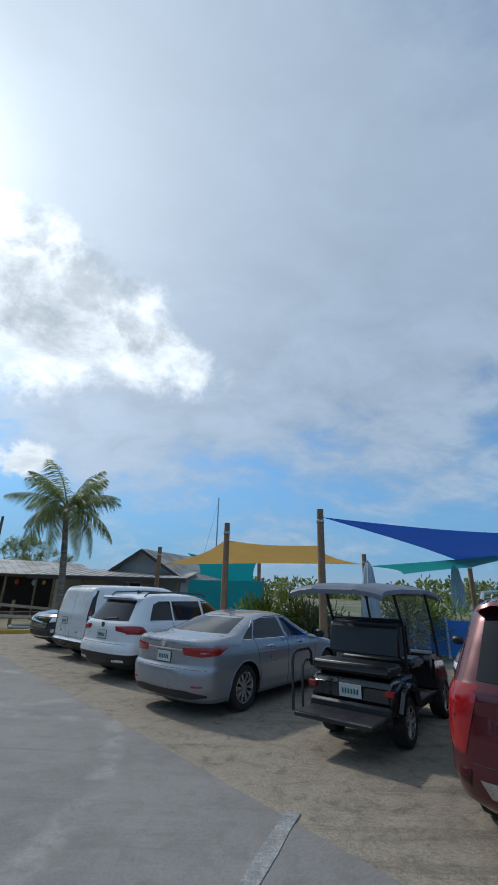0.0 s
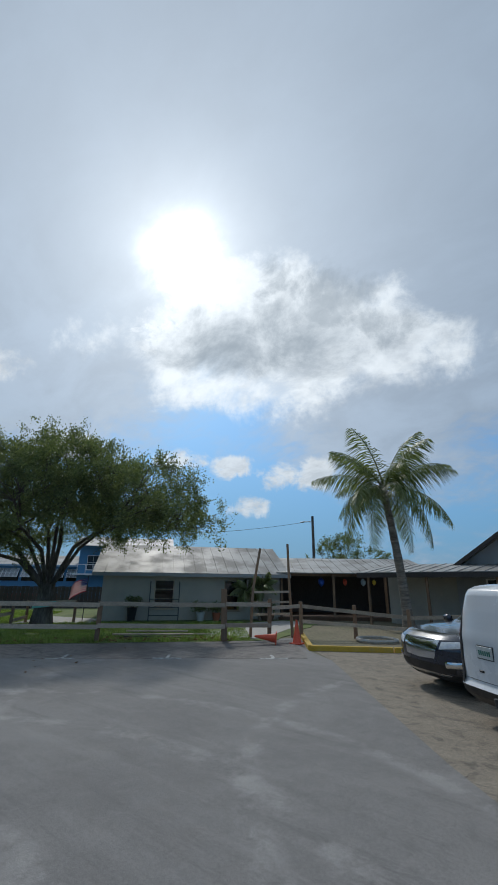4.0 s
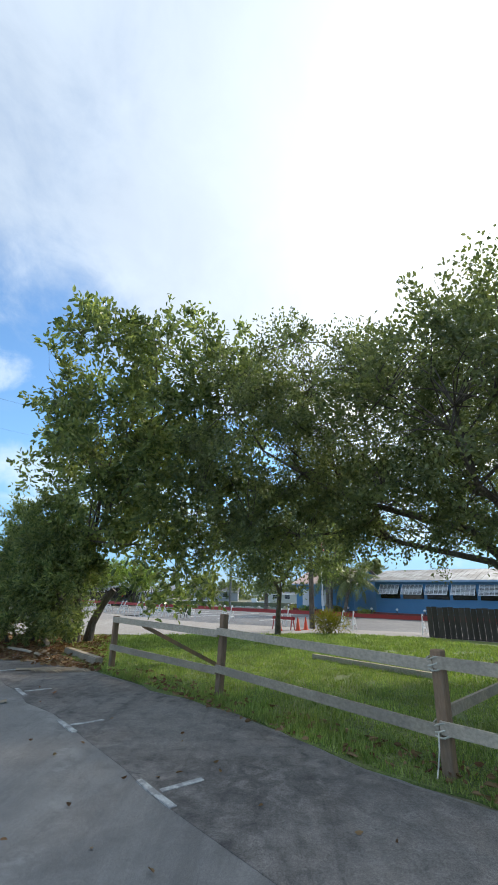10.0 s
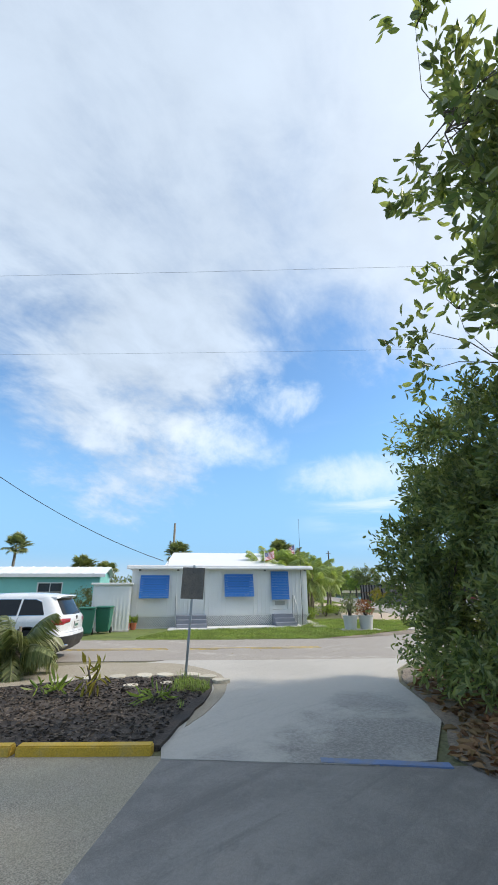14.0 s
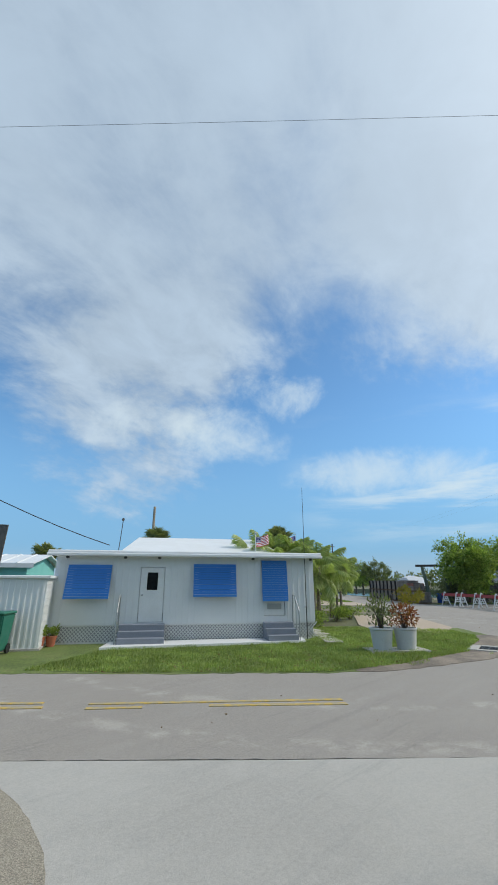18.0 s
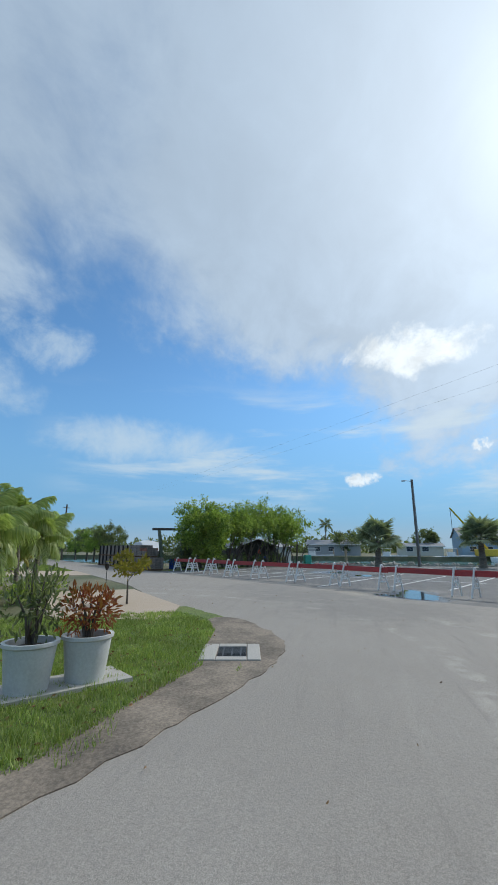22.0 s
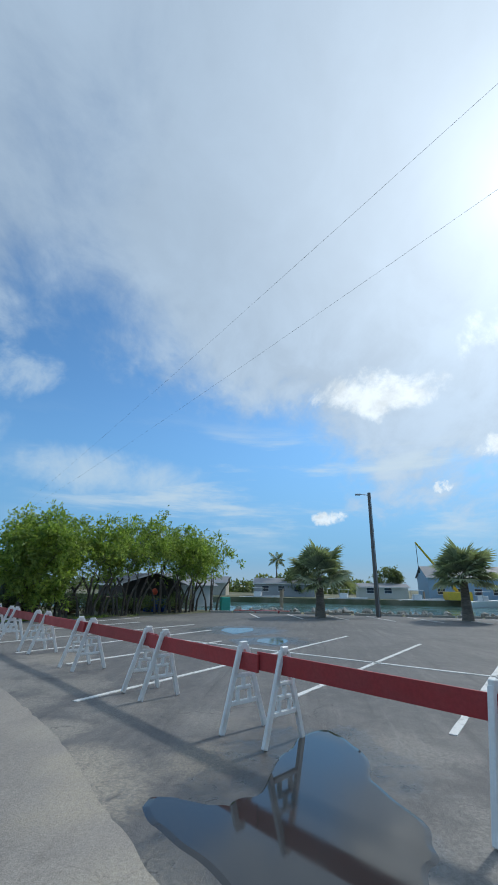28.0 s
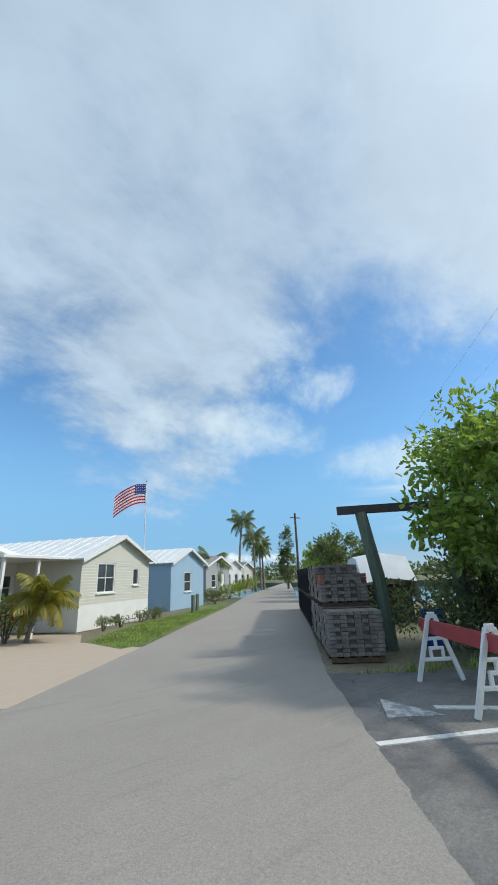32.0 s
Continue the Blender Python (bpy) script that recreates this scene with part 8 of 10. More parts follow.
part("end_wall", at(wall_mesh(MD - 0.25, MZ1, [], 0.12, None, MZ0), pose(ML, 0.123, 0, 0, 0, 90)), "white_metal", mh)
part("end_wall", at(wall_mesh(MD - 0.25, MZ1, [], 0.12, None, MZ0), pose(X0, MD - 0.123, 0, 0, 0, -90)), "white_metal", mh)
MC = (ML + X0) / 2
part("back_wall", B((MC, MD - 0.06, (MZ0 + MZ1) / 2), (ML - X0, 0.12, MZ1 - MZ0)), "white_metal", mh)
part("floor_pan", B((MC, MD / 2, MZ0 + 0.04), (ML - X0 - 0.26, MD - 0.26, 0.08)), "grey_wall", mh)
RIB = mesh_of(B((0, 0, 0), (0.05, 0.012, MZ1 - MZ0 - 0.02), bevel=0.004), "siding_rib", "white_metal")
for k in range(int((ML - X0) / 0.2)):
    x = X0 + 0.1 + 0.2 * k
    if not any(h[0] - 0.05 < x < h[2] + 0.05 for h in HOLES):
        part("siding_rib", RIB, None, mh).matrix_basis = pose(x, -0.004, (MZ0 + MZ1) / 2)
for k in range(int(MD / 0.2)):
    part("siding_rib", RIB, None, mh).matrix_basis = pose(ML + 0.004, 0.1 + 0.2 * k, (MZ0 + MZ1) / 2, 0, 0, 90)
roof = part("roof", B((MC, MD / 2, MZ1 + 0.07), (ML - X0 + 0.5, MD + 0.5, 0.14), bevel=0.03), "white_metal", mh)
part("gutter", B((MC, -0.30, MZ1 + 0.0), (ML - X0 + 0.5, 0.1, 0.1), bevel=0.02), "white_metal", roof)
for x in (1.3, 3.1, 4.2, 7.4, 9.5):
    part("eave_light", lathe(bmesh.new(), [(0.03, 0.0), (0.05, -0.05), (0.06, -0.1), (0.02, -0.12)], 8, (x, -0.12, MZ1)), "dark_steel", mh)
over = thing("roof_over", "pale raised roof behind the mobile home", "roof", 0, 0, 0)
over.matrix_basis = mh.matrix_basis @ pose(2.4, 3.6, 0)
ribbed(over, [(0, 0, 2.86), (7.3, 0, 2.86), (6.7, 4.0, 3.95), (0.6, 4.0, 3.95)], "white_metal", 0)
part("support", B((3.5, 3.0, 1.5), (6.0, 1.0, 2.8)), "white_metal", over)
# lattice skirting
skirt = part("lattice_skirting", B((MC, 0.05, 0.03), (ML - X0, 0.03, 0.06)), "white_paint", mh)
bm = bmesh.new()
for k in range(int((ML - X0 - 0.3) / 0.11)):
    x = X0 + 0.11 * k
    for s in (-1, 1):
        beam(bm, (x + 0.25 - s * 0.24, 0.04 + 0.004 * s, 0.06), (x + 0.25 + s * 0.24, 0.04 + 0.004 * s, 0.54), 0.008, 0.028)
box(bm, (MC, 0.03, 0.535), (ML - X0, 0.03, 0.05))
part("lattice", bm, "white_paint", skirt)
# grey sheet standing in for the dim space behind the lattice
part("crawl_shade_sheet", B((MC, 0.16, 0.28), (ML - X0 - 0.1, 0.02, 0.52)), "grey_wall", mh)
bm = bmesh.new()
for k in range(int((MD - 0.3) / 0.13)):
    y = 0.2 + 0.13 * k
    for s in (-1, 1):
        beam(bm, (ML - 0.04 + 0.004 * s, y - s * 0.2, 0.06), (ML - 0.04 + 0.004 * s, y + s * 0.2, 0.54), 0.008, 0.028)
part("lattice", bm, "white_paint", skirt)


def awning(x0, x1, z0, z1, out, parent):
    """A sloping awning of overlapped blue slats on side arms."""
    aw = part("awning", B(((x0 + x1) / 2, -0.02, z1 + 0.01), (x1 - x0, 0.05, 0.05)), "awning_blue", parent, "blue louvred metal awning")
    n = int((z1 - z0) / 0.075)
    for k in range(n):
        f = (k + 0.5) / n
        y, z = -0.03 - out * (1 - f), z0 + (z1 - z0) * f
        part("slat", B(((x0 + x1) / 2, y, z), (x1 - x0, 0.045, 0.07), None), "awning_blue", aw)
    for x in (x0 + 0.02, x1 - 0.02):
        bm = bmesh.new()
        beam(bm, (x, -0.02, z1), (x, -0.03 - out, z0), 0.025, 0.025)
        part("side_arm", bm, "awning_blue", aw)
    return aw


for x0, x1, z0, z1, out in ((1.35, 2.7, 1.33, 2.33, 0.32), (5.36, 6.8, 1.37, 2.38, 0.3), (7.72, 8.62, 1.22, 2.52, 0.16)):
    awning(x0, x1, z0, z1, out, mh)
for h in (HOLES[0], HOLES[2]):
    window(mh, *h, Matrix(), "white_paint", "window_glass", (1, 3))
door = part("door", B((4.02, 0.05, 1.45), (0.78, 0.05, 1.68), bevel=0.01), "white_paint", mh)
part("door_window", B((4.02, 0.018, 1.86), (0.34, 0.02, 0.55), bevel=0.01), "glass_dark", door)
part("door_knob", lathe(bmesh.new(), [(0.02, 0), (0.035, 0.03), (0.02, 0.06)], 8, (3.72, 0.0, 1.4)), "steel", door)
door2 = part("door", B((8.17, 0.05, 1.58), (0.73, 0.05, 1.64), bevel=0.01), "white_paint", mh)
part("letter_plate", B((8.17, 0.018, 1.05), (0.5, 0.01, 0.18)), "steel", door2)


def steps(x0, x1, n, parent, label):
    st = thing("entrance_steps", label, "steps")
    st.matrix_basis = parent.matrix_basis @ pose(0, 0, 0.06)
    for k in range(n):
        h = 0.17 * (n - k)
        part("step", B(((x0 + x1) / 2, -0.16 - 0.28 * k, h / 2 - 0.02), (x1 - x0, 0.27, h + 0.04), bevel=0.012), "step_grey", st)
    return st


steps(3.1, 4.5, 3, mh, "three grey painted steps up to the front door")
steps(7.75, 8.75, 3, mh, "three grey painted steps up to the side door")
for x, y0 in ((3.05, -0.1), (8.8, -0.1)):
    rail = thing("hand_rail", "thin grey tubular hand rail beside the steps", "railing")
    rail.matrix_basis = mh.matrix_basis @ pose(0, 0, 0.05)
    part("rail", tube(bmesh.new(), [(x, -0.06, 0.5), (x, -0.08, 1.38), (x, -0.3, 1.36), (x, -0.78, 0.9), (x, -0.82, 0.0)], [0.018] * 5, 7), "steel", rail)
    part("baluster", R((x, -0.45, 0.3), (x, -0.45, 1.2), 0.012), "steel", rail)
slab = [(-32.0, -14.2), (-37.45, -11.1), (-38.0, -11.7), (-37.6, -12.0), (-32.8, -15.15)]
structure("front_walk", prism(bmesh.new(), slab, -0.1, 0.075), "white_paint", "pale painted concrete walk along the mobile home", "pavement")
whip = thing("antenna_whip", "tall thin whip antenna at the mobile home's corner", "antenna")
whip.matrix_basis = mh.matrix_basis @ pose(ML - 0.35, -0.14, 0.03)
part("whip", R((0, 0, 0), (0, 0, 5.2), 0.02, 0.006, 6), "dark_steel", whip)
for z in (1.0, 2.6):
    part("bracket", B((0, 0.08, z), (0.04, 0.16, 0.03)), "steel", whip)
mast3 = thing("antenna_mast", "short roof mast with a small round sensor", "antenna")
mast3.matrix_basis = mh.matrix_basis @ pose(2.6, 2.2, MZ1 + 0.12)
part("mast", R((0, 0, 0), (0.08, 0, 1.3), 0.015), "dark_steel", mast3)
part("sensor", lathe(bmesh.new(), [(0.02, 0), (0.06, 0.04), (0.04, 0.1), (0.01, 0.12)], 8, (0.08, 0, 1.3)), "dark_steel", mast3)
p = mh.matrix_basis @ Vector((8.3, 3.6, 0))
flag("national flag flying above the mobile home", p.x, p.y, 3.3, 0.72, 0.44, 170, 5, -0.25, pole_h=True, pole_r=0.02)
p = mh.matrix_basis @ Vector((1.2, -0.4, 0))
for q, r in ((p, 0.16), (mh.matrix_basis @ Vector((0.95, -0.55, 0)), 0.12)):
    pot = thing("plant_pot", "terracotta flower pot by the skirting", "plant pot", q.x, q.y, 0.02)
    part("pot", lathe(bmesh.new(), [(r * 0.65, 0), (r * 0.95, 0.24), (r * 1.05, 0.28), (r * 0.85, 0.28)], 12), "terracotta", pot, smooth=True)
    shrub("small green pot plant", q.x, q.y, 0.16, 0.28, int(r * 1000), "hedge_leaf", 140, 0.1, 0.04, z=0.28, stalks=4)

shed = thing("garden_shed", "small white ribbed metal shed with a flat roof", "shed", -30.75, -15.35, 0, 240)
part("wall", B((1.1, 0.8, 0.98), (2.2, 1.6, 1.9)), "white_metal", shed)
bm = bmesh.new()
for k in range(14):
    box(bm, (0.08 + 0.157 * k, -0.006, 0.98), (0.05, 0.014, 1.86))
for k in range(10):
    box(bm, (-0.006, 0.08 + 0.157 * k, 0.98), (0.014, 0.05, 1.86))
part("ribs", bm, "white_metal", shed)
part("roof", B((1.1, 0.8, 1.97), (2.4, 1.8, 0.09), bevel=0.02), "white_metal", shed)
part("plinth", B((1.1, 0.8, 0.02), (2.3, 1.7, 0.08)), "concrete", shed)


def wheelie_bin(x, y, rot):
    b = thing("wheelie_bin", "dark green plastic wheeled rubbish bin", "bin", x, y, 0.02, rot, "rubbish bins")
    bm = bmesh.new()
    lo = [bm.verts.new((sx * 0.24, sy * 0.25, 0.08)) for sx, sy in ((-1, -1), (1, -1), (1, 1), (-1, 1))]
    hi = [bm.verts.new((sx * 0.30, sy * 0.36, 0.98)) for sx, sy in ((-1, -1), (1, -1), (1, 1), (-1, 1))]
    bm.faces.new(lo[::-1])
    bm.faces.new(hi)
    for k in range(4):
        bm.faces.new((lo[k], lo[(k + 1) % 4], hi[(k + 1) % 4], hi[k]))
    bmesh.ops.bevel(bm, geom=bm.edges[:], offset=0.03, segments=2, affect="EDGES")
    part("tub", bm, "bin_green", b)
    part("lid", B((0, 0.0, 1.02), (0.64, 0.78, 0.07), bevel=0.025), "bin_green", b)
    part("handle", R((-0.26, 0.42, 0.95), (0.26, 0.42, 0.95), 0.018), "bin_green", b)
    for s in (-1, 1):
        part("wheel", R((s * 0.22, 0.26, 0.12), (s * 0.28, 0.26, 0.12), 0.12, n=14), "rubber", b)
    return b


wheelie_bin(-28.75, -15.15, 152)
wheelie_bin(-29.6, -15.35, 140)
keg = thing("gas_bottle", "orange gas bottle beside the bins", "gas bottle", -28.3, -16.0, 0.02)
part("tank", lathe(bmesh.new(), [(0.14, 0), (0.17, 0.05), (0.17, 0.6), (0.1, 0.72), (0.05, 0.76), (0.05, 0.84)], 14), "sign_yellow", keg, smooth=True)
hut("teal_house", "turquoise mobile home with white trim", -25.0, -25.2, 146.3, 8.2, 4.4, 2.55, 2.95, "teal_wall", "white_metal",
    front=((1.0, 1.1, 2.4, 2.1, "window", (2, 2)), (5.0, 1.1, 6.3, 2.1, "window", (2, 2))), right=((1.4, 1.0, 2.3, 2.0, "window", (1, 2)),), over=0.3, pitch=0.6)
leaf_tree("dark_shrub", "dark leafy shrub beside the turquoise wall", -30.3, -19.2, (0.04, 0.5, 0, 0), [(0, 0, 1.1, 0.45, 0.45, 0.6)], None, 71, category="shrub", clumps=16, per=70, clump_r=0.25, length=0.1, width=0.05)
sgn = thing("road_sign", "road sign seen from its bare metal back on a steel post", "road sign", -26.53, -5.52, 0.03, 133)
sgn.matrix_basis = Matrix.Translation((-26.53, -5.52, 0.03)) @ Matrix.Rotation(radians(2.6), 4, Vector((-0.71, -0.71, 0))) @ pose(0, 0, 0, 0, 0, 133)
part("post", B((0, 0, 1.1), (0.05, 0.035, 2.3)), "steel", sgn)
for k in range(14):
    part("post_hole", R((0, 0.0185, 0.15 + 0.1 * k), (0, 0.0165, 0.15 + 0.1 * k), 0.009, n=6), "ink", sgn)
part("plate", B((0, -0.03, 1.87), (0.50, 0.006, 0.66), bevel=0.002), "sign_back_shaded", sgn)
for z in (1.65, 2.1):
    part("bolt", R((0, 0.03, z), (0, -0.04, z), 0.012, n=6), "dark_steel", sgn)
# stones edging the bed
for k, (x, y, s) in enumerate(((-25.1, -6.85, 0.2), (-25.55, -6.55, 0.2), (-26.0, -6.25, 0.2), (-26.35, -6.0, 0.19), (-26.75, -5.6, 0.2), (-26.85, -5.2, 0.17), (-26.82, -4.75, 0.16), (-25.3, -5.6, 0.14), (-25.9, -5.3, 0.12), (-24.6, -7.0, 0.2))):
    st = thing("edging_stone", "pale limestone edging block round the planting bed", "stone", x, y, 0.02, 40 + 17 * k, "bed edging stones")
    rr = random.Random(k)
    outline = [(s * 1.25 * rr.uniform(0.8, 1.1) * math.cos(a2), s * 0.95 * rr.uniform(0.8, 1.15) * math.sin(a2)) for a2 in (2 * math.pi * j / 7 for j in range(7))]
    bm = prism(bmesh.new(), smooth_outline(outline, 2), -0.03, 0.055)
    bmesh.ops.bevel(bm, geom=[e2 for e2 in bm.edges if e2.calc_face_angle(0) > 1.0], offset=0.012, segments=2, affect="EDGES")
    part("block", bm, "edging", st)
palm("young palm in the planting bed", -24.22, -8.47, 0.55, (0.1, 0), 0.06, 14, 1.2, 41, leaflet=0.4, name="small_palm")
palm("young palm in the planting bed", -21.7, -7.6, 0.5, (0.0, 0.1), 0.06, 12, 1.2, 42, leaflet=0.4, name="small_palm")
for k, (x, y, s, h, m) in enumerate(((-24.41, -5.33, 0.16, 0.55, "yellow_leaf"), (-23.91, -6.03, 0.22, 0.2, "hedge_leaf"), (-25.0, -4.3, 0.22, 0.16, "hedge_leaf"))):
    shrub("low broad-leaved plant in the mulch", x, y, s, h, 80 + k, m, 34, 0.22, 0.045, z=0.05, stalks=4)

# white tubs with plants on the lawn corner
for k, (x, y, m, lab) in enumerate(((-37.62, -8.52, "oak_leaf", "white plastic tub"), (-38.18, -8.08, "red_leaf", "white plastic tub"))):
    b = thing("planter_tub", "white plastic planter tub on a concrete slab", "planter", x, y, 0.06, 20 * k, "white planter tubs")
    part("tub", lathe(bmesh.new(), [(0.25, 0), (0.28, 0.25), (0.31, 0.5), (0.34, 0.52), (0.34, 0.56), (0.29, 0.56), (0.28, 0.46)], 22), "pot_white", b, smooth=True)
    part("soil", lathe(bmesh.new(), [(0.28, 0.44), (0.27, 0.48)], 16), "mulch", b)
    shrub("leafy green shrub in a white tub" if k == 0 else "red-leaved shrub in a white tub", x, y, 0.34, 1.0 if k == 0 else 0.75, 90 + k, m, 420, 0.11, 0.035, z=0.52)
part("slab", B((0, 0, 0.035), (1.7, 0.75, 0.05), pose(-37.95, -8.3, 0, 0, 0, 142)), "concrete", thing("tub_slab", "concrete slab under the tubs", "slab", kind="structure"))
leaf_tree("small_ornamental", "small yellow-green tree in the lawn behind the tubs", -45.53, -11.35, (0.03, 0.75, 0.05, 0.0), [(0, 0, 1.25, 0.55, 0.55, 0.3), (0.2, 0.2, 1.1, 0.4, 0.4, 0.2)], None, 95, category="tree", mat="yellow_leaf", clumps=22, per=34, clump_r=0.16, length=0.12, width=0.05)
torch = thing("garden_torch", "dark garden torch on a slim stake", "torch", -46.95, -12.95, 0, 20)
part("stake", R((0, 0, -0.05), (0.06, 0, 1.0), 0.014), "dark_steel", torch)
part("lantern", lathe(bmesh.new(), [(0.03, 0), (0.07, 0.08), (0.08, 0.22), (0.03, 0.27)], 10, (0.06, 0, 0.98)), "black_plastic", torch, smooth=True)
for k, (x, y) in enumerate(((-38.3, -10.7), (-38.9, -11.5), (-39.6, -12.2), (-40.3, -13.0))):
    st = thing("stepping_stone", "square concrete stepping stone in the lawn", "stepping stone", x, y, 0.01, 50 + 8 * k, "stepping stones")
    part("stone", B((0, 0, 0.02), (0.85, 0.55, 0.05), bevel=0.012), "concrete", st)
drain = thing("storm_drain", "iron drain grate in a concrete surround", "drain", -40.25, -6.6, 0.012, 12)
for c2, s2 in (((0.05, -0.36, 0.0), (1.1, 0.26, 0.055)), ((0.05, 0.40, 0.0), (1.1, 0.22, 0.055)), ((-0.42, 0.03, 0.0), (0.2, 0.5, 0.054)), ((0.52, 0.03, 0.0), (0.2, 0.5, 0.054))):
    part("surround", B(c2, s2, bevel=0.01), "concrete", drain)
for k in range(9):
    part("grate_bar", B((-0.25 + 0.08 * k, 0.03, 0.0), (0.03, 0.48, 0.04)), "dark_steel", drain)
for k in range(3):
    part("grate_rib", B((0.05, -0.12 + 0.15 * k, 0.0), (0.7, 0.025, 0.035)), "dark_steel", drain)
part("sump", B((0.05, 0.03, -0.06), (0.74, 0.5, 0.04)), "black_plastic", drain)
PAD = [(-43.2, -9.0), (-45.6, -9.6), (-50.2, -13.5), (-48.5, -16.2), (-43.6, -12.9), (-42.4, -11.6)]
structure("pink_driveway", prism(bmesh.new(), PAD, -0.1, 0.03), "drive_paver", "pale pinkish paved driveway beside the palms", "pavement")
for k, (x, y, h) in enumerate(((-42.6, -14.4, 2.1), (-43.6, -15.3, 2.8), (-45.0, -16.0, 2.4), (-46.6, -16.4, 3.0), (-47.9, -16.6, 2.2), (-43.0, -16.4, 3.2), (-49.5, -18.0, 2.6))):
    palm("slender green palm in the neighbour's garden", x, y, h, (0.2 * math.sin(k), 0.2 * math.cos(k)), 0.08, 12, 1.55, 100 + k, mat="garden_leaf", leaflet=0.5, name="garden_palm", group="garden palms")
for k, (x, y) in enumerate(((-41.2, -13.6), (-42.0, -14.6), (-44.6, -14.8), (-46.2, -15.0))):
    shrub("low green garden shrub", x, y, 0.6, 0.7, 110 + k, "hedge_leaf", 500, 0.13, 0.05, group="garden shrubs")
for k, (x, y, h) in enumerate(((-41.6, -15.6, 2.6), (-42.4, -17.6, 3.4), (-44.3, -17.4, 3.0), (-45.8, -18.2, 3.5), (-47.4, -18.4, 2.8), (-40.8, -16.8, 3.0), (-48.8, -20.0, 3.4), (-51.0, -21.0, 3.0))):
    palm("slender green palm in the neighbour's garden", x, y, h, (0.25 * math.cos(k), 0.2 * math.sin(2 * k)), 0.08, 13, 1.55, 300 + k, mat="garden_leaf", leaflet=0.5, name="garden_palm", group="garden palms")
for k, (x, y, s, h) in enumerate(((-41.4, -17.4, 0.9, 1.5), (-43.4, -18.2, 1.0, 1.4), (-45.4, -17.2, 0.8, 0.9), (-47.0, -19.4, 1.1, 1.5), (-49.6, -20.6, 1.1, 1.4))):
    shrub("leafy green garden shrub below the palms", x, y, s, h, 320 + k, "hedge_leaf", 800, 0.16, 0.06, group="garden shrubs")
# far poles and palms behind the mobile home
for k, (x, y, h) in enumerate(((-44.92, -32.57, 7.87),)):
    up3 = thing("utility_pole", "slender timber utility pole behind the homes", "utility pole", x, y)
    part("pole", R((0, 0, -0.1), (0, 0, h), 0.13, 0.1), "timber", up3)
for k, (x, y, h) in enumerate(((-44.4, -31.0, 4.7), (-52.8, -25.7, 5.1), (-38.9, -38.9, 3.6), (-40.8, -38.0, 3.2), (-33.2, -40.9, 5.4))):
    fan_palm("distant fan palm behind the homes", x, y, h, 0.16, 26, 0.9, 120 + k, "distant palms", "palm_leaf", 0.8, 0.8)
wire("sagging service cable from the street to the mobile home", [((-22.6, -18.5, 8.2), (-33.2, -16.6, 3.1), 0.55)], 0.016)
wire("thin overhead power line along the side street", [((-5.3, -25.2, 9.3), (-45.7, 17.2, 9.3), 0.45)], 0.0026)
wire("thin overhead power line along the side street", [((-9.5, -25.8, 9.3), (-49.9, 16.2, 9.3), 0.45)], 0.0026)
wire("thin overhead power line beside the second lot", [((-31.2, 18.7, 9.3), (-83.4, -28.8, 9.3), 0.45)], 0.0026)
wire("thin overhead power line beside the second lot", [((-32.4, 20.7, 9.3), (-84.9, -28.9, 9.3), 0.45)], 0.0026)


# ---------------------------------------------------------------- barricades round the second lot
def a_frame_mesh():
    """A moulded plastic A-frame stand, seen along x, 1.07 m high."""
    bm = bmesh.new()
    for s in (-1, 1):
        beam(bm, (0, s * 0.36, 0.0), (0, s * 0.045, 1.02), 0.055, 0.075)
    box(bm, (0, 0, 1.02), (0.055, 0.12, 0.1))
    box(bm, (0, 0, 0.33), (0.05, 0.44, 0.055))
    for s in (-1, 1):
        box(bm, (0, s * 0.10, 0.41), (0.05, 0.05, 0.13))
        box(bm, (0, s * 0.055, 0.50), (0.05, 0.14, 0.05))
    box(bm, (0, 0, 0.58), (0.05, 0.05, 0.14))
    box(bm, (0, 0, 0.65), (0.05, 0.26, 0.05))
    bmesh.ops.bevel(bm, geom=bm.edges[:], offset=0.008, segments=1, affect="EDGES")
    return mesh_of(bm, "a_frame", "barricade_white")


A_FRAME = a_frame_mesh()
JOINTS = [(-36.5, 21.5), (-38.6, 17.6), (-41.0, 13.6), (-43.4, 9.8), (-46.1, 5.75), (-48.2, 2.5), (-50.3, -0.12), (-52.35, -2.6), (-54.2, -4.75), (-56.2, -7.1), (-58.15, -9.45), (-59.95, -11.6), (-61.6, -13.5), (-63.3, -15.5), (-65.0, -17.5)]
for k, ((xa, ya), (xb, yb)) in enumerate(zip(JOINTS, JOINTS[1:])):
    a, b = Vector((xa, ya, 0)), Vector((xb, yb, 0))
    d = (b - a).normalized()
    n = Vector((-d.y, d.x, 0))
    rot = math.degrees(math.atan2(d.y, d.x))
    bar = thing("barricade", "white plastic A-frame barricade with a red wooden board", "barricade", xa, ya, 0.006, rot, "barricades round the lot")
    length = (b - a).length
    rr = random.Random(k)
    for x in (0.36, length - 0.34):
        ob = part("a_frame", A_FRAME, None, bar)
        ob.matrix_basis = pose(x, rr.uniform(-0.05, 0.05), 0, rr.uniform(-2, 2), rr.uniform(-3, 3), rr.uniform(-5, 5))
    bm = bmesh.new()
    beam(bm, (-0.05 + 0.1 * (k % 2), 0.0, 0.845 + rr.uniform(-0.02, 0.02)), (length + 0.1, 0.0, 0.845 + rr.uniform(-0.02, 0.02)), 0.03, 0.22)
    ob = part("board", bm, "barricade_red", bar)
    ob.matrix_basis = pose(0, 0.02 if k % 2 else -0.02, 0)


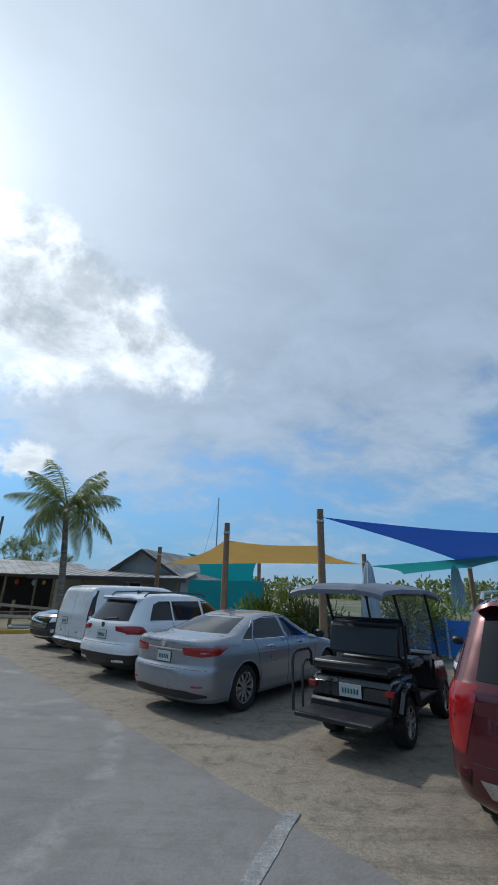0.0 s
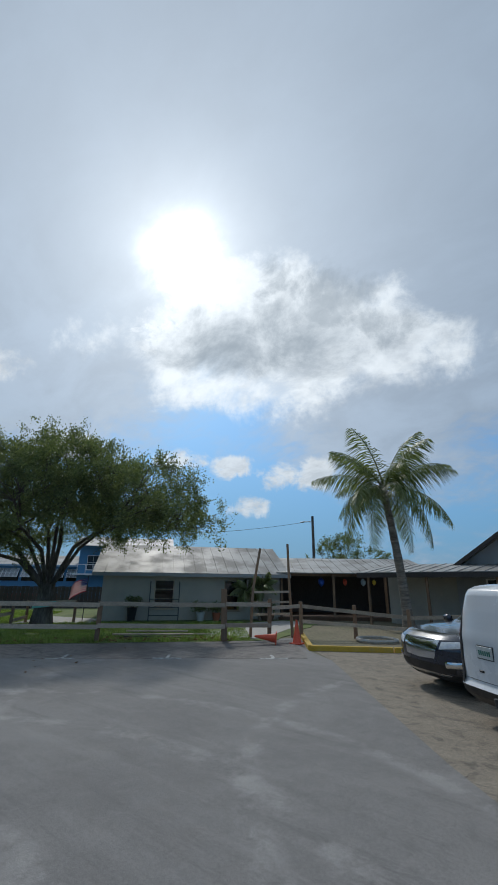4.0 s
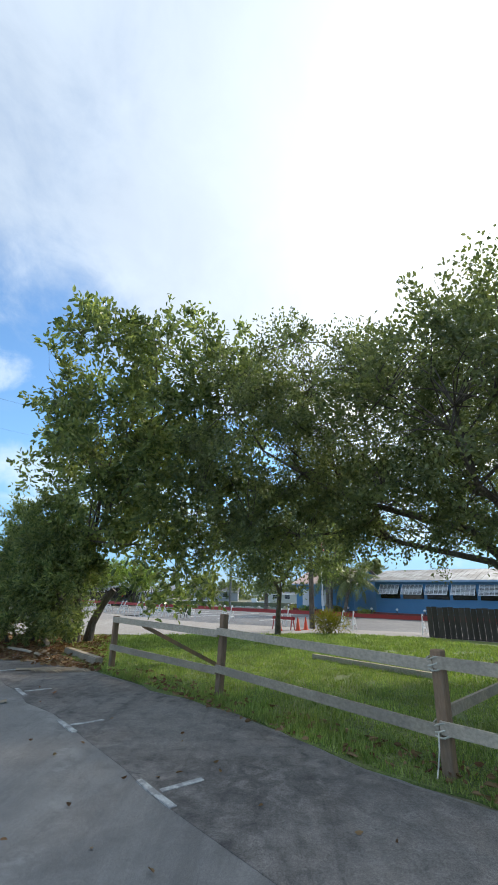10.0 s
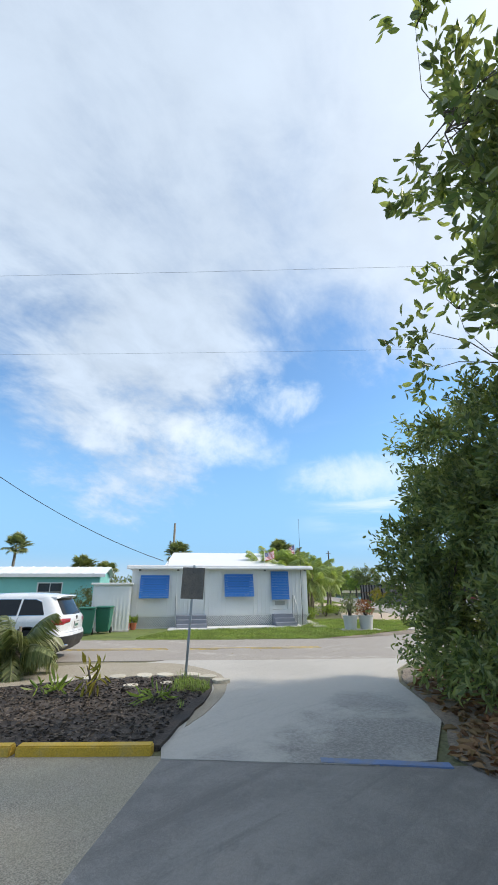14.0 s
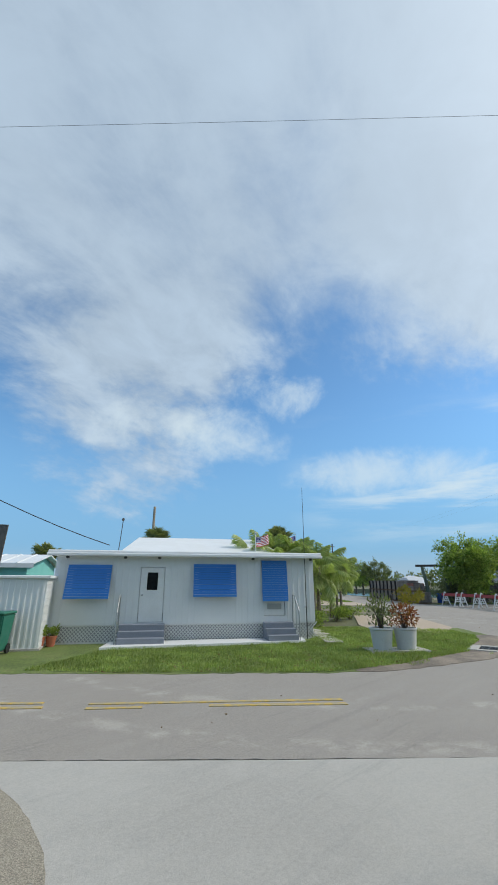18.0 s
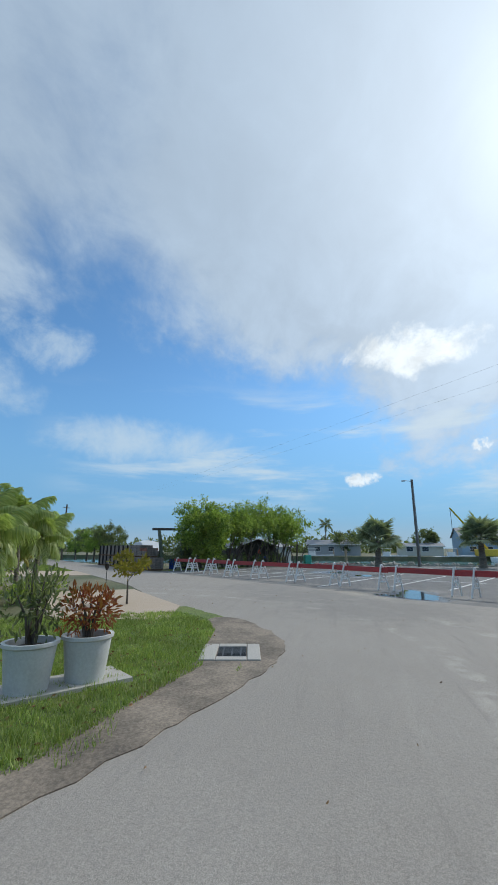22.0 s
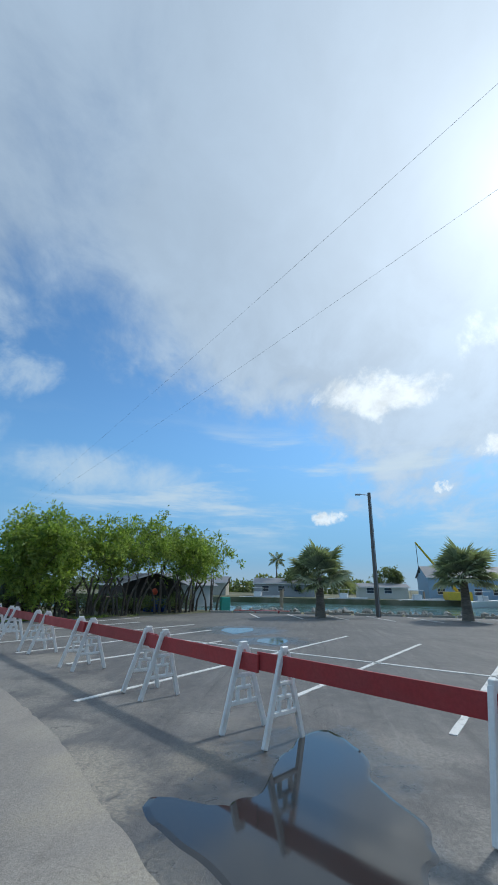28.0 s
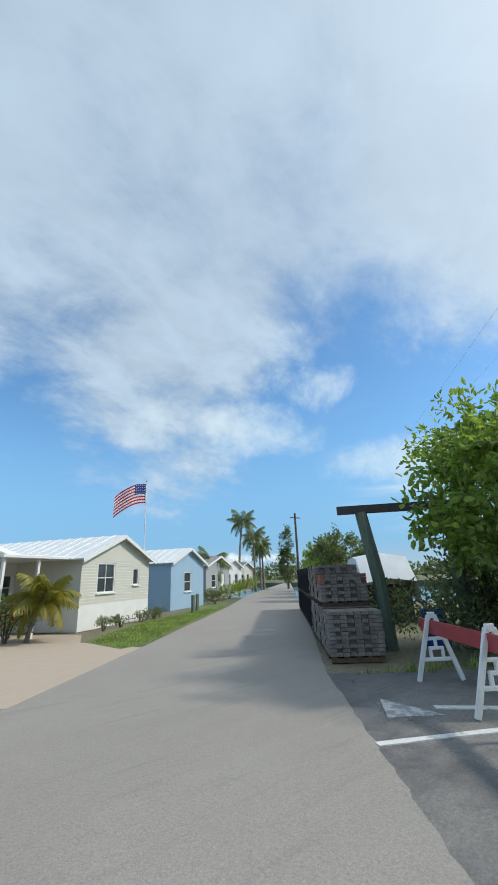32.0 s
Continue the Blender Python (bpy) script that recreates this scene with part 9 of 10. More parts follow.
def word(text, size, parent, m, mat="ink", name="lettering"):
    """Raised letters as a mesh."""
    cu = bpy.data.curves.new(name, "FONT")
    cu.body, cu.size, cu.extrude, cu.align_x, cu.align_y = text, size, 0.002, "CENTER", "CENTER"
    tmp = bpy.data.objects.new("tmp", cu)
    scene.collection.objects.link(tmp)
    me = bpy.data.meshes.new_from_object(tmp.evaluated_get(bpy.context.evaluated_depsgraph_get()))
    bpy.data.objects.remove(tmp)
    me.materials.clear()
    me.materials.append(M[mat])
    ob = part(name, me, None, parent)
    ob.matrix_basis = m
    return ob


ps = thing("parking_sign", "framed parking sign leaning against the barricade", "sign", -47.62, 1.95, 0.01, 62)
tilt = pose(0, 0, 0, -9, 4, 0) @ Matrix.Diagonal((0.86, 0.86, 0.74, 1))
part("board", B((0, 0, 0.78), (0.74, 0.02, 0.60), tilt, 0.004), "sign_board", ps)
bm = bmesh.new()
for s in (-1, 1):
    beam(bm, (s * 0.385, -0.01, 0.0), (s * 0.385, -0.01, 1.09), 0.03, 0.03)
for z in (0.47, 1.09):
    beam(bm, (-0.40, -0.012, z), (0.40, -0.012, z), 0.03, 0.03)
part("frame", at(bm, tilt), "black_plastic", ps)
part("yellow_band", B((0, -0.012, 0.78), (0.66, 0.006, 0.17), tilt), "sign_yellow", ps)
part("name_bar", B((0.0, -0.017, 0.78), (0.56, 0.005, 0.07), tilt), "ink", ps)
word("PARKING FOR", 0.115, ps, tilt @ pose(0, -0.013, 0.955, 90, 0, 0))
word("ONLY", 0.2, ps, tilt @ pose(0, -0.013, 0.6, 90, 0, 0))
for s in (-1, 1):
    bm = bmesh.new()
    beam(bm, (s * 0.31, 0.12, 0.76), (s * 0.31, 0.42, 0.0), 0.03, 0.03)
    part("rear_leg", bm, "black_plastic", ps)

lp = thing("lamp_post", "tall dark timber light pole at the lot's far edge", "lamp post", -78.0, 3.0)
part("pole", R((0, 0, -0.1), (0, 0, 8.7), 0.17, 0.12, 12), "lamp_pole", lp, smooth=True)
part("arm", R((0, 0, 8.5), (-0.2, -0.7, 8.65), 0.03), "steel", lp)
part("lamp_head", B((-0.22, -0.8, 8.62), (0.2, 0.42, 0.12), bevel=0.03), "steel", lp)
part("conduit", R((0.17, 0.05, 0), (0.14, 0.05, 8.2), 0.025), "steel", lp)
for k, (x, y, h, s) in enumerate(((-76.6, -1.0, 2.5, 1.2), (-76.4, 8.3, 2.6, 1.2))):
    fan_palm("stout grey-green fan palm by the canal", x, y, h, 0.34, 36, s * 1.1, 140 + k, "canal fan palms", "fan_leaf", 0.95, 0.95)
bx = thing("utility_box", "turquoise utility cabinet at the lot's corner", "cabinet", -80.4, -8.2, 0, 20)
part("body", B((0, 0, 0.5), (0.8, 0.7, 1.1), bevel=0.03), "box_green", bx)
part("door", B((0, -0.36, 0.5), (0.6, 0.02, 0.85), bevel=0.005), "box_green", bx)
part("plinth", B((0, 0, 0.0), (1.0, 0.9, 0.1)), "concrete", bx)
red_strip = [(-79.8, -7.4), (-79.9, -3.2), (-80.4, -3.2), (-80.3, -7.4)]
structure("red_kerb", prism(bmesh.new(), red_strip, -0.05, 0.16), "barricade_red", "red painted kerb at the corner of the lot", "kerb")
rng = random.Random(77)
rocks = thing("riprap", "grey boulders along the canal edge", "stones", kind="stuff")
bm = bmesh.new()
for k in range(150):
    y = rng.uniform(-8, 20)
    s = rng.uniform(0.12, 0.32)
    geo = bmesh.ops.create_icosphere(bm, subdivisions=1, radius=s, matrix=Matrix.Translation((-81.2 - rng.uniform(-0.5, 1.3), y, -0.02 + rng.uniform(-0.1, 0.16))))
    for v in geo["verts"]:
        v.co += Vector(noise.noise_vector(v.co * 3.1)) * s * 0.5
part("boulders", bm, "stone", rocks)

# the row of young trees along the lot's left side
ROW = [(-68.8, -17.0, 5.5), (-70.2, -16.0, 4.9), (-72.2, -14.6, 5.3), (-74.2, -13.2, 5.6), (-76.2, -12.0, 5.9), (-78.4, -10.9, 5.5), (-79.8, -10.7, 4.5), (-71.2, -14.9, 4.7), (-73.2, -13.6, 4.9), (-77.4, -11.3, 4.8), (-80.9, -9.4, 5.3)]
for k, (x, y, h) in enumerate(ROW):
    leaf_tree("roadside_tree", "young light-green tree with thin slanting stems", x, y, (0.09, 2.2, 0.25, 0.1),
              [(0, 0, h - 0.7, 2.2, 2.2, 1.2), (0.7, 0.7, h - 1.5, 1.8, 1.8, 1.0), (-0.8, -0.5, h - 1.9, 1.5, 1.5, 0.9)], None, 150 + k, group="trees along the lot", mat="hedge_leaf", clumps=80, per=54, clump_r=0.52, gap=-0.15, length=0.18, width=0.09, stems=4, base_spread=0.4, shell=0.3, limb_r=0.4)
for k, (x, y, s, h) in enumerate(((-67.8, -18.6, 1.3, 1.7), (-69.8, -17.4, 1.2, 1.3), (-72.5, -15.6, 1.2, 1.2), (-75.2, -13.8, 1.1, 1.0), (-68.9, -18.2, 1.2, 2.2), (-68.0, -17.7, 1.0, 2.4), (-71.0, -16.4, 1.3, 1.6), (-74.0, -14.6, 1.2, 1.3), (-77.0, -12.6, 1.1, 1.2), (-79.6, -11.6, 0.9, 1.4))):
    shrub("dark undergrowth below the young trees", x, y, s, h, 170 + k, "oak_leaf", 1300, 0.12, 0.06, group="undergrowth")
leaf_tree("gate_tree", "dense bright green tree overhanging the gate", -67.0, -16.4, (0.13, 1.4, -0.1, 0.1), [(0, 0, 3.2, 1.9, 1.8, 1.5), (-0.3, 0.9, 2.3, 1.8, 1.5, 1.5), (-0.2, 1.5, 3.6, 1.5, 1.4, 1.1)], None, 181, mat="hedge_leaf", clumps=150, per=95, clump_r=0.45, length=0.19, width=0.10, shell=0.4)
# sheds and clutter behind the trees
hut("dark_shed", "long dark timber shed behind the trees", -84.0, -20.5, 40.0, 8, 4.5, 2.0, 2.7, "dark_board", "grey_roof", category="shed", pitch=0.5)
hut("grey_shed", "grey gabled boat shed behind the trees", -87.0, -17.0, 60.0, 4, 5, 2.0, 2.9, "grey_wall", "grey_roof", ridge_along="y", category="shed", pitch=0.0)
for k, (x, y, m) in enumerate(((-77.6, -12.9, "drum_blue"), (-78.3, -12.5, "drum_blue"), (-78.0, -13.6, "drum_blue"))):
    dr = thing("plastic_drum", "blue plastic drum standing behind the trees", "drum", x, y, 0, 0, "blue drums")
    part("drum", lathe(bmesh.new(), [(0.27, 0), (0.29, 0.05), (0.29, 0.42), (0.31, 0.45), (0.29, 0.48), (0.29, 0.86), (0.26, 0.9)], 16), m, dr, smooth=True)
buoy = thing("orange_buoy", "orange inflatable buoy hung behind the trees", "buoy", -78.2, -13.2, 1.35)
part("ball", lathe(bmesh.new(), [(0.03, -0.24), (0.18, -0.17), (0.24, 0), (0.18, 0.17), (0.05, 0.26)], 14), "orange", buoy, smooth=True)
part("rope", R((0, 0, 0.25), (0, 0, 0.8), 0.01), "timber", buoy)
for k, (x, y) in enumerate(((-71.4, -18.8), (-73.6, -17.4), (-76.0, -16.0))):
    pl = thing("timber_rack", "dark stack of timber behind the trees", "lumber", x, y, 0, 40 + 5 * k, "timber stacks")
    for j in range(5):
        part("board", B((0, 0.02 * j, 0.15 + 0.2 * j), (2.2 - 0.1 * j, 0.9, 0.14)), "dark_board" if j % 2 else "timber_brown", pl)

# ---------------------------------------------------------------- blue house and restaurant
bh = hut("blue_house", "blue clapboard house with a pinkish metal roof and white shutters", -66.6, 12.0, 50.0, 7.6, 7.0, 3.4, 5.0, "blue_wall", "pink_roof", over=0.4, pitch=0.4, category="house", trim="light_blue_wall", back_over=0)
for k, x in enumerate((0.9, 3.5)):
    sh = part("shutter", B((x + 0.5, -0.03, 1.75), (0.95, 0.05, 1.7)), "white_paint", bh, "white louvred shutter")
    for j in range(18):
        part("louvre", B((x + 0.5, -0.065, 1.0 + 0.088 * j), (0.82, 0.03, 0.06), None), "white_paint", sh)
bm = bmesh.new()
for k in range(21):
    box(bm, (3.8, -0.006, 0.2 + 0.155 * k), (7.6, 0.014, 0.02))
part("clapboard_joints", bm, "blue_wall", bh)
rest = hut("blue_restaurant", "long blue restaurant with propped white louvred shutters", -60.8, 20.0, 50.0, 18, 8, 3.6, 4.7, "blue_wall", "metal_roof", over=0.5, pitch=0.5, category="restaurant", trim="light_blue_wall", z=0.1)
for k in range(7):
    x = 0.6 + 2.4 * k
    sh = part("shutter", B((x + 1.05, -0.42, 2.62), (2.15, 0.05, 0.06)), "white_paint", rest, "propped white louvred shutter")
    m = Matrix.Translation((x, -0.06, 3.1)) @ pose(0, 0, 0, -38, 0, 0)
    bm = bmesh.new()
    for j in range(6):
        box(bm, (0.06 + 0.41 * j, 0, -0.6), (0.05, 0.04, 1.2), m)
    for j in range(9):
        box(bm, (1.08, 0.0, -0.05 - 0.137 * j), (2.1, 0.03, 0.05 if j % 4 else 0.07), m)
    part("louvres", bm, "white_paint", sh)
    # dark sheet on the solid wall, painting the shade of an open bay
    part("opening_shade_sheet", B((x + 1.05, -0.01, 2.4), (2.1, 0.02, 1.3)), "glass_dark", sh)
upper = thing("upper_storey", "blue upper storey with white verandah rails behind the oak", "building", -48.5, 31.0, 0, 50)
part("wall", B((5, 4, 2.9), (10, 6, 5.8)), "blue_wall", upper)
part("deck", B((5, 0.2, 2.6), (10.4, 1.8, 0.16)), "white_paint", upper)
for k in range(12):
    part("post", B((0.2 + 0.87 * k, -0.6, 3.1), (0.06, 0.06, 1.0)), "white_paint", upper)
part("rail", B((5, -0.6, 3.62), (10.2, 0.08, 0.07)), "white_paint", upper)
for k in range(4):
    window(upper, 0.9 + 2.4 * k, 3.1, 2.2 + 2.4 * k, 4.7, pose(0, 0.93, 0), "white_paint", "window_glass", (2, 2))
ribbed(upper, [(-0.5, -1.0, 5.6), (10.5, -1.0, 5.6), (10.5, 4, 7.0), (-0.5, 4, 7.0)], "metal_roof", 0.6)
ribbed(upper, [(10.5, 7.4, 5.7), (-0.5, 7.4, 5.7), (-0.5, 4, 7.0), (10.5, 4, 7.0)], "metal_roof", 0.6)
low_wall = thing("low_wall", "low dark red brick wall edging the lot", "wall", kind="structure")
for a, b in (((-66.2, 11.6), (-58.8, 19.6)), ((-58.8, 19.6), (-49.5, 30.0))):
    bm = bmesh.new()
    beam(bm, (*a, 0.25), (*b, 0.25), 0.25, 0.55)
    part("wall_run", bm, "brick_red", low_wall)
for k in range(9):
    p = Vector((-66.0, 11.0, 0)).lerp(Vector((-51.5, 27.0, 0)), k / 8)
    bl = thing("bollard_light", "short post light with a white globe", "bollard light", p.x, p.y, 0, 0, "bollard lights")
    part("post", R((0, 0, 0), (0, 0, 0.72), 0.05), "dark_steel", bl)
    part("globe", lathe(bmesh.new(), [(0.05, 0.72), (0.11, 0.78), (0.12, 0.86), (0.06, 0.94)], 10), "white_paint", bl, smooth=True)
for k, (x, y, h, lx, ly, s) in enumerate(((-61.4, 15.0, 11.0, -2.5, 0.4, 2.7), (-61.0, 15.2, 7.8, -0.6, 1.2, 2.6), (-60.6, 15.2, 4.6, -1.2, 0.2, 2.4), (-59.9, 16.5, 3.6, 0.8, 0.8, 2.2), (-70.5, 22.0, 5.6, 0.2, 0, 1.6))):
    palm("tall coconut palm leaning before the blue house", x, y, h, (lx, ly), 0.19, 26, 3.3 if s > 2 else 1.9, 190 + k, leaflet=0.8, nuts=4, group="coconut palms by the blue house")
for k, (x, y, s, h) in enumerate(((-67.6, 11.6, 1.1, 1.0), (-69.4, 12.4, 1.2, 0.9), (-71.2, 13.2, 1.2, 0.8), (-64.4, 13.0, 0.9, 0.9), (-61.8, 15.9, 0.9, 1.0), (-59.0, 18.4, 0.9, 0.9))):
    shrub("low shrub before the blue house", x, y, s, h, 200 + k, "hedge_leaf" if k % 2 else "yellow_leaf", 700, 0.14, 0.05, group="blue house shrubs")
flag("national flag on a tall pole at the restaurant", -50.6, 13.2, 6.4, 1.5, 0.95, 165, 9, 0.5, pole_h=True, pole_r=0.05)

# ---------------------------------------------------------------- across the canal
for k, (x, y, rot, l, d, e, r, wm, rm, lab) in enumerate((
        (-132, 21, 88, 16, 9, 4.2, 6.2, "light_blue_wall", "grey_roof", "two-storey grey-blue house across the canal"),
        (-131, 8, 88, 9, 6, 2.2, 2.8, "pale_siding", "grey_roof", "low boat house across the canal"),
        (-134, -12, 92, 12, 8, 2.6, 3.6, "grey_wall", "grey_roof", "low grey house across the canal"),
        (-134, -30, 95, 12, 8, 2.6, 3.8, "beige_wall", "grey_roof", "low beige house across the canal"),
        (-118, 42, 70, 14, 8, 3.2, 4.4, "beige_wall", "grey_roof", "pale house beyond the canal's end"))):
    hut("canal_house", lab, x, y, rot, l, d, e, r, wm, rm, front=tuple((1.5 + 3.2 * j, 1.0, 2.9 + 3.2 * j, 2.1) for j in range(int((l - 2) / 3.2))), category="house", pitch=0, z=0.1)
for k, (x, y, l, rot) in enumerate(((-127, 2, 7, 80), (-126, 14, 8, 95), (-127.5, -14, 8, 90), (-122.0, 24.0, 9, 120))):
    boat = thing("motor_boat", "white moored motor boat on the canal", "boat", x, y, -0.7, rot, "moored boats")
    bm = bmesh.new()
    rings = []
    for f in (0, 0.3, 0.6, 0.85, 1.0):
        w2 = 1.15 * (1 - max(0, f - 0.45) ** 2 * 3.2)
        rings.append([bm.verts.new(p) for p in ((f * l, -max(w2, 0.04), 0.85 + 0.35 * f), (f * l, -max(w2, 0.04) * 0.8, 0.0), (f * l, max(w2, 0.04) * 0.8, 0.0), (f * l, max(w2, 0.04), 0.85 + 0.35 * f))])
    for a2, b2 in zip(rings, rings[1:]):
        for j in range(4):
            bm.faces.new((a2[j], a2[(j + 1) % 4], b2[(j + 1) % 4], b2[j]))
    bm.faces.new(rings[0])
    bm.faces.new(rings[-1])
    part("hull", bm, "white_paint", boat)
    part("console", B((l * 0.42, 0, 1.35), (1.4, 1.1, 0.9), bevel=0.1), "white_paint", boat)
    part("hard_top", B((l * 0.42, 0, 2.45), (2.0, 1.5, 0.08), bevel=0.03), "white_paint", boat)
    for sx in (-0.8, 0.8):
        for sy in (-0.6, 0.6):
            part("top_post", R((l * 0.42 + sx, sy, 0.9), (l * 0.42 + sx, sy, 2.42), 0.03), "steel", boat)
crane = thing("mobile_crane", "yellow lattice-boom crane working across the canal", "crane", -127.5, 24.5, 0.15, 0)
part("carrier", B((0, 0, 0.8), (3.0, 4.0, 1.4), bevel=0.1), "sign_yellow", crane)
part("boom", R((0, 0, 1.6), (3.4, -7.0, 9.6), 0.3, 0.16, 6), "sign_yellow", crane)
part("hoist_rope", R((3.3, -6.9, 9.5), (3.3, -6.9, 4.8), 0.05), "ink", crane)
part("hook_block", B((3.3, -6.9, 4.7), (0.25, 0.25, 0.45)), "ink", crane)
piles = thing("lattice_mast", "tall dark lattice mast beyond the canal", "mast", -124.5, 33.5, 0)
for sx in (-0.5, 0.5):
    part("leg", R((0, sx * 1.2, 0), (0, sx * 0.5, 16.0), 0.1, 0.08), "dark_steel", piles)
for j in range(9):
    bm = bmesh.new()
    z = 1.7 * j + 0.6
    beam(bm, (0, -0.55, z), (0, 0.5, z + 1.4), 0.06, 0.06)
    part("lacing", bm, "dark_steel", piles)
dozer = thing("excavator", "orange excavator parked on the far bank", "excavator", -121.5, 33.8, 0.0, 30)
part("body", B((0, 0, 1.6), (3.0, 2.4, 1.6), bevel=0.15), "orange", dozer)
part("cab", B((0.6, 0.4, 2.7), (1.3, 1.2, 1.1), bevel=0.1), "orange", dozer)
for s in (-1, 1):
    part("track", B((0, s * 1.0, 0.4), (3.4, 0.5, 0.8), bevel=0.2), "rubber", dozer)
for k, (x, y) in enumerate(((-84.2, -4.0), (-84.5, -12), (-128.0, 19.0), (-128, -6))):
    pi = thing("mooring_pile", "timber mooring pile in the canal", "mooring pile", x, y, -1.6, 0, "mooring piles")
    part("pile", R((0, 0, 0), (0, 0, 3.2), 0.15, n=10), "timber", pi)
for k, (x, y, h) in enumerate(((-118.5, 36.5, 6.5), (-136, 14.5, 5.0), (-138, 30, 6.0), (-136, -3, 5.0))):
    leaf_tree("bank_tree", "round dark tree on the far bank", x, y, (0.2, 2.0, 0, 0), [(0, 0, h - 1.8, 2.8, 2.8, 2.2)], None, 220 + k, mat="oak_leaf", clumps=60, per=90, clump_r=0.8, length=0.3, width=0.16, group="far bank trees")
for k, (x, y, h) in enumerate(((-140, -8, 7.5), (-137, 26, 7.0), (-112, 37, 6.5))):
    palm("distant coconut palm across the canal", x, y, h, (0.4, 0.2), 0.16, 14, 2.4, 230 + k, group="far bank palms")


# ---------------------------------------------------------------- the street beyond the second lot
gp = thing("timber_gate", "tall green timber gate posts with a crossbeam", "gate", -66.9, -19.5, 0, 0)
part("post", tube(bmesh.new(), [(0, 0, -0.1), (0.1, -0.05, 1.6), (0.3, -0.22, 3.25)], [0.17, 0.165, 0.15], 8), "green_wood", gp)
beam_bm = bmesh.new()
beam(beam_bm, (0.72, -0.64, 3.32), (-1.5, 1.58, 3.36), 0.2, 0.2)
part("crossbeam", beam_bm, "dark_board", gp)
part("post", tube(bmesh.new(), [(-1.25, 1.33, -0.1), (-1.25, 1.33, 3.28)], [0.17, 0.15], 8), "green_wood", gp)

# pallets of paving blocks
PAVER = mesh_of(B((0, 0, 0), (0.295, 0.145, 0.074), bevel=0.006), "paving_block", "paver")
PAVER_RED = mesh_of(B((0, 0, 0), (0.295, 0.145, 0.074), bevel=0.006), "paving_block", "paver_red")
PALLET_BOARD = mesh_of(B((0, 0, 0), (1.2, 0.1, 0.025)), "pallet_board", "timber_brown")


def paver_pallet(x, y, z, rot, courses, seed, red=False, detail=True):
    p = thing("paver_pallet", "pallet of dark concrete paving blocks stacked by the road", "paving blocks", x, y, z, rot, "stacked paver pallets")
    rr = random.Random(seed)
    for k in range(5):
        part("pallet_board", PALLET_BOARD, None, p).matrix_basis = pose(0, -0.48 + 0.24 * k, 0.11)
    for k in (-0.5, 0, 0.5):
        part("bearer", B((k, 0, 0.05), (0.1, 1.1, 0.09)), "timber_brown", p)
    if detail:
        for c in range(courses):
            zc = 0.165 + 0.079 * c
            for i in range(4):
                for y2 in (-0.5, 0.5):
                    ob = part("paving_block", PAVER_RED if red and c > courses - 4 else PAVER, None, p)
                    ob.matrix_basis = pose(-0.45 + 0.3 * i + rr.uniform(-0.012, 0.012), y2 + rr.uniform(-0.014, 0.014), zc, 0, 0, rr.uniform(-2, 2))
            for j in range(6):
                for x2 in (-0.53, 0.53):
                    if c % 2 == 0 or j % 2 == 0:
                        ob = part("paving_block", PAVER, None, p)
                        ob.matrix_basis = pose(x2 + rr.uniform(-0.012, 0.012), -0.36 + 0.15 * j, zc, 0, 0, 90 + rr.uniform(-2, 2)) @ Matrix.Diagonal((0.48, 1, 1, 1))
    part("core", B((0, 0, 0.125 + 0.0395 * courses), (1.04, 0.86, 0.079 * courses - 0.006)), "paver", p)
    part("strap", B((0.2, 0, 0.13 + 0.0395 * courses), (0.016, 1.17, 0.079 * courses + 0.02)), "black_plastic", p)
    return p


PA, PB = Vector((-65.35, -19.35, 0)), Vector((-78.4, -33.3, 0))
rot = math.degrees(math.atan2(PB.y - PA.y, PB.x - PA.x))
d = (PB - PA).normalized()
n = Vector((d.y, -d.x, 0))
for k in range(12):
    q = PA + d * (1.23 * k + 0.3)
    paver_pallet(q.x, q.y, 0.0, rot, 11, k, detail=k < 4)
    if k >= 1:
        paver_pallet(q.x, q.y, 0.125 + 0.079 * 11 - 0.0, rot + 1.5, 8 if k == 1 else 11, 40 + k, red=k == 1, detail=k in (1, 2, 3))
tarp = thing("tarpaulin", "pale grey tarpaulin over a stack behind the gate", "tarpaulin", -72.6, -23.6, 0, rot)
bm = bmesh.new()
vs = [[bm.verts.new((-2 + i, (-1.05, -0.95, 0, 0.95, 1.05)[j], ((0.8, 2.3, 2.5, 2.3, 0.8)[j] + 0.05 * math.sin(i * 2.3 + j)) * (0.6 if i in (0, 4) else 1.0))) for j in range(5)] for i in range(5)]
for i in range(4):
    for j in range(4):
        bm.faces.new((vs[i][j], vs[i + 1][j], vs[i + 1][j + 1], vs[i][j + 1]))
part("sheet", bm, "tarp", tarp, smooth=True)
part("bale", B((0, 0, 0.62), (3.0, 1.7, 1.24)), "dark_board", tarp)
bl2 = thing("blue_barrel", "blue plastic barrel behind the gate post", "drum", -67.9, -18.9)
part("drum", lathe(bmesh.new(), [(0.27, 0), (0.29, 0.05), (0.29, 0.8), (0.26, 0.86)], 16), "drum_blue", bl2, smooth=True)

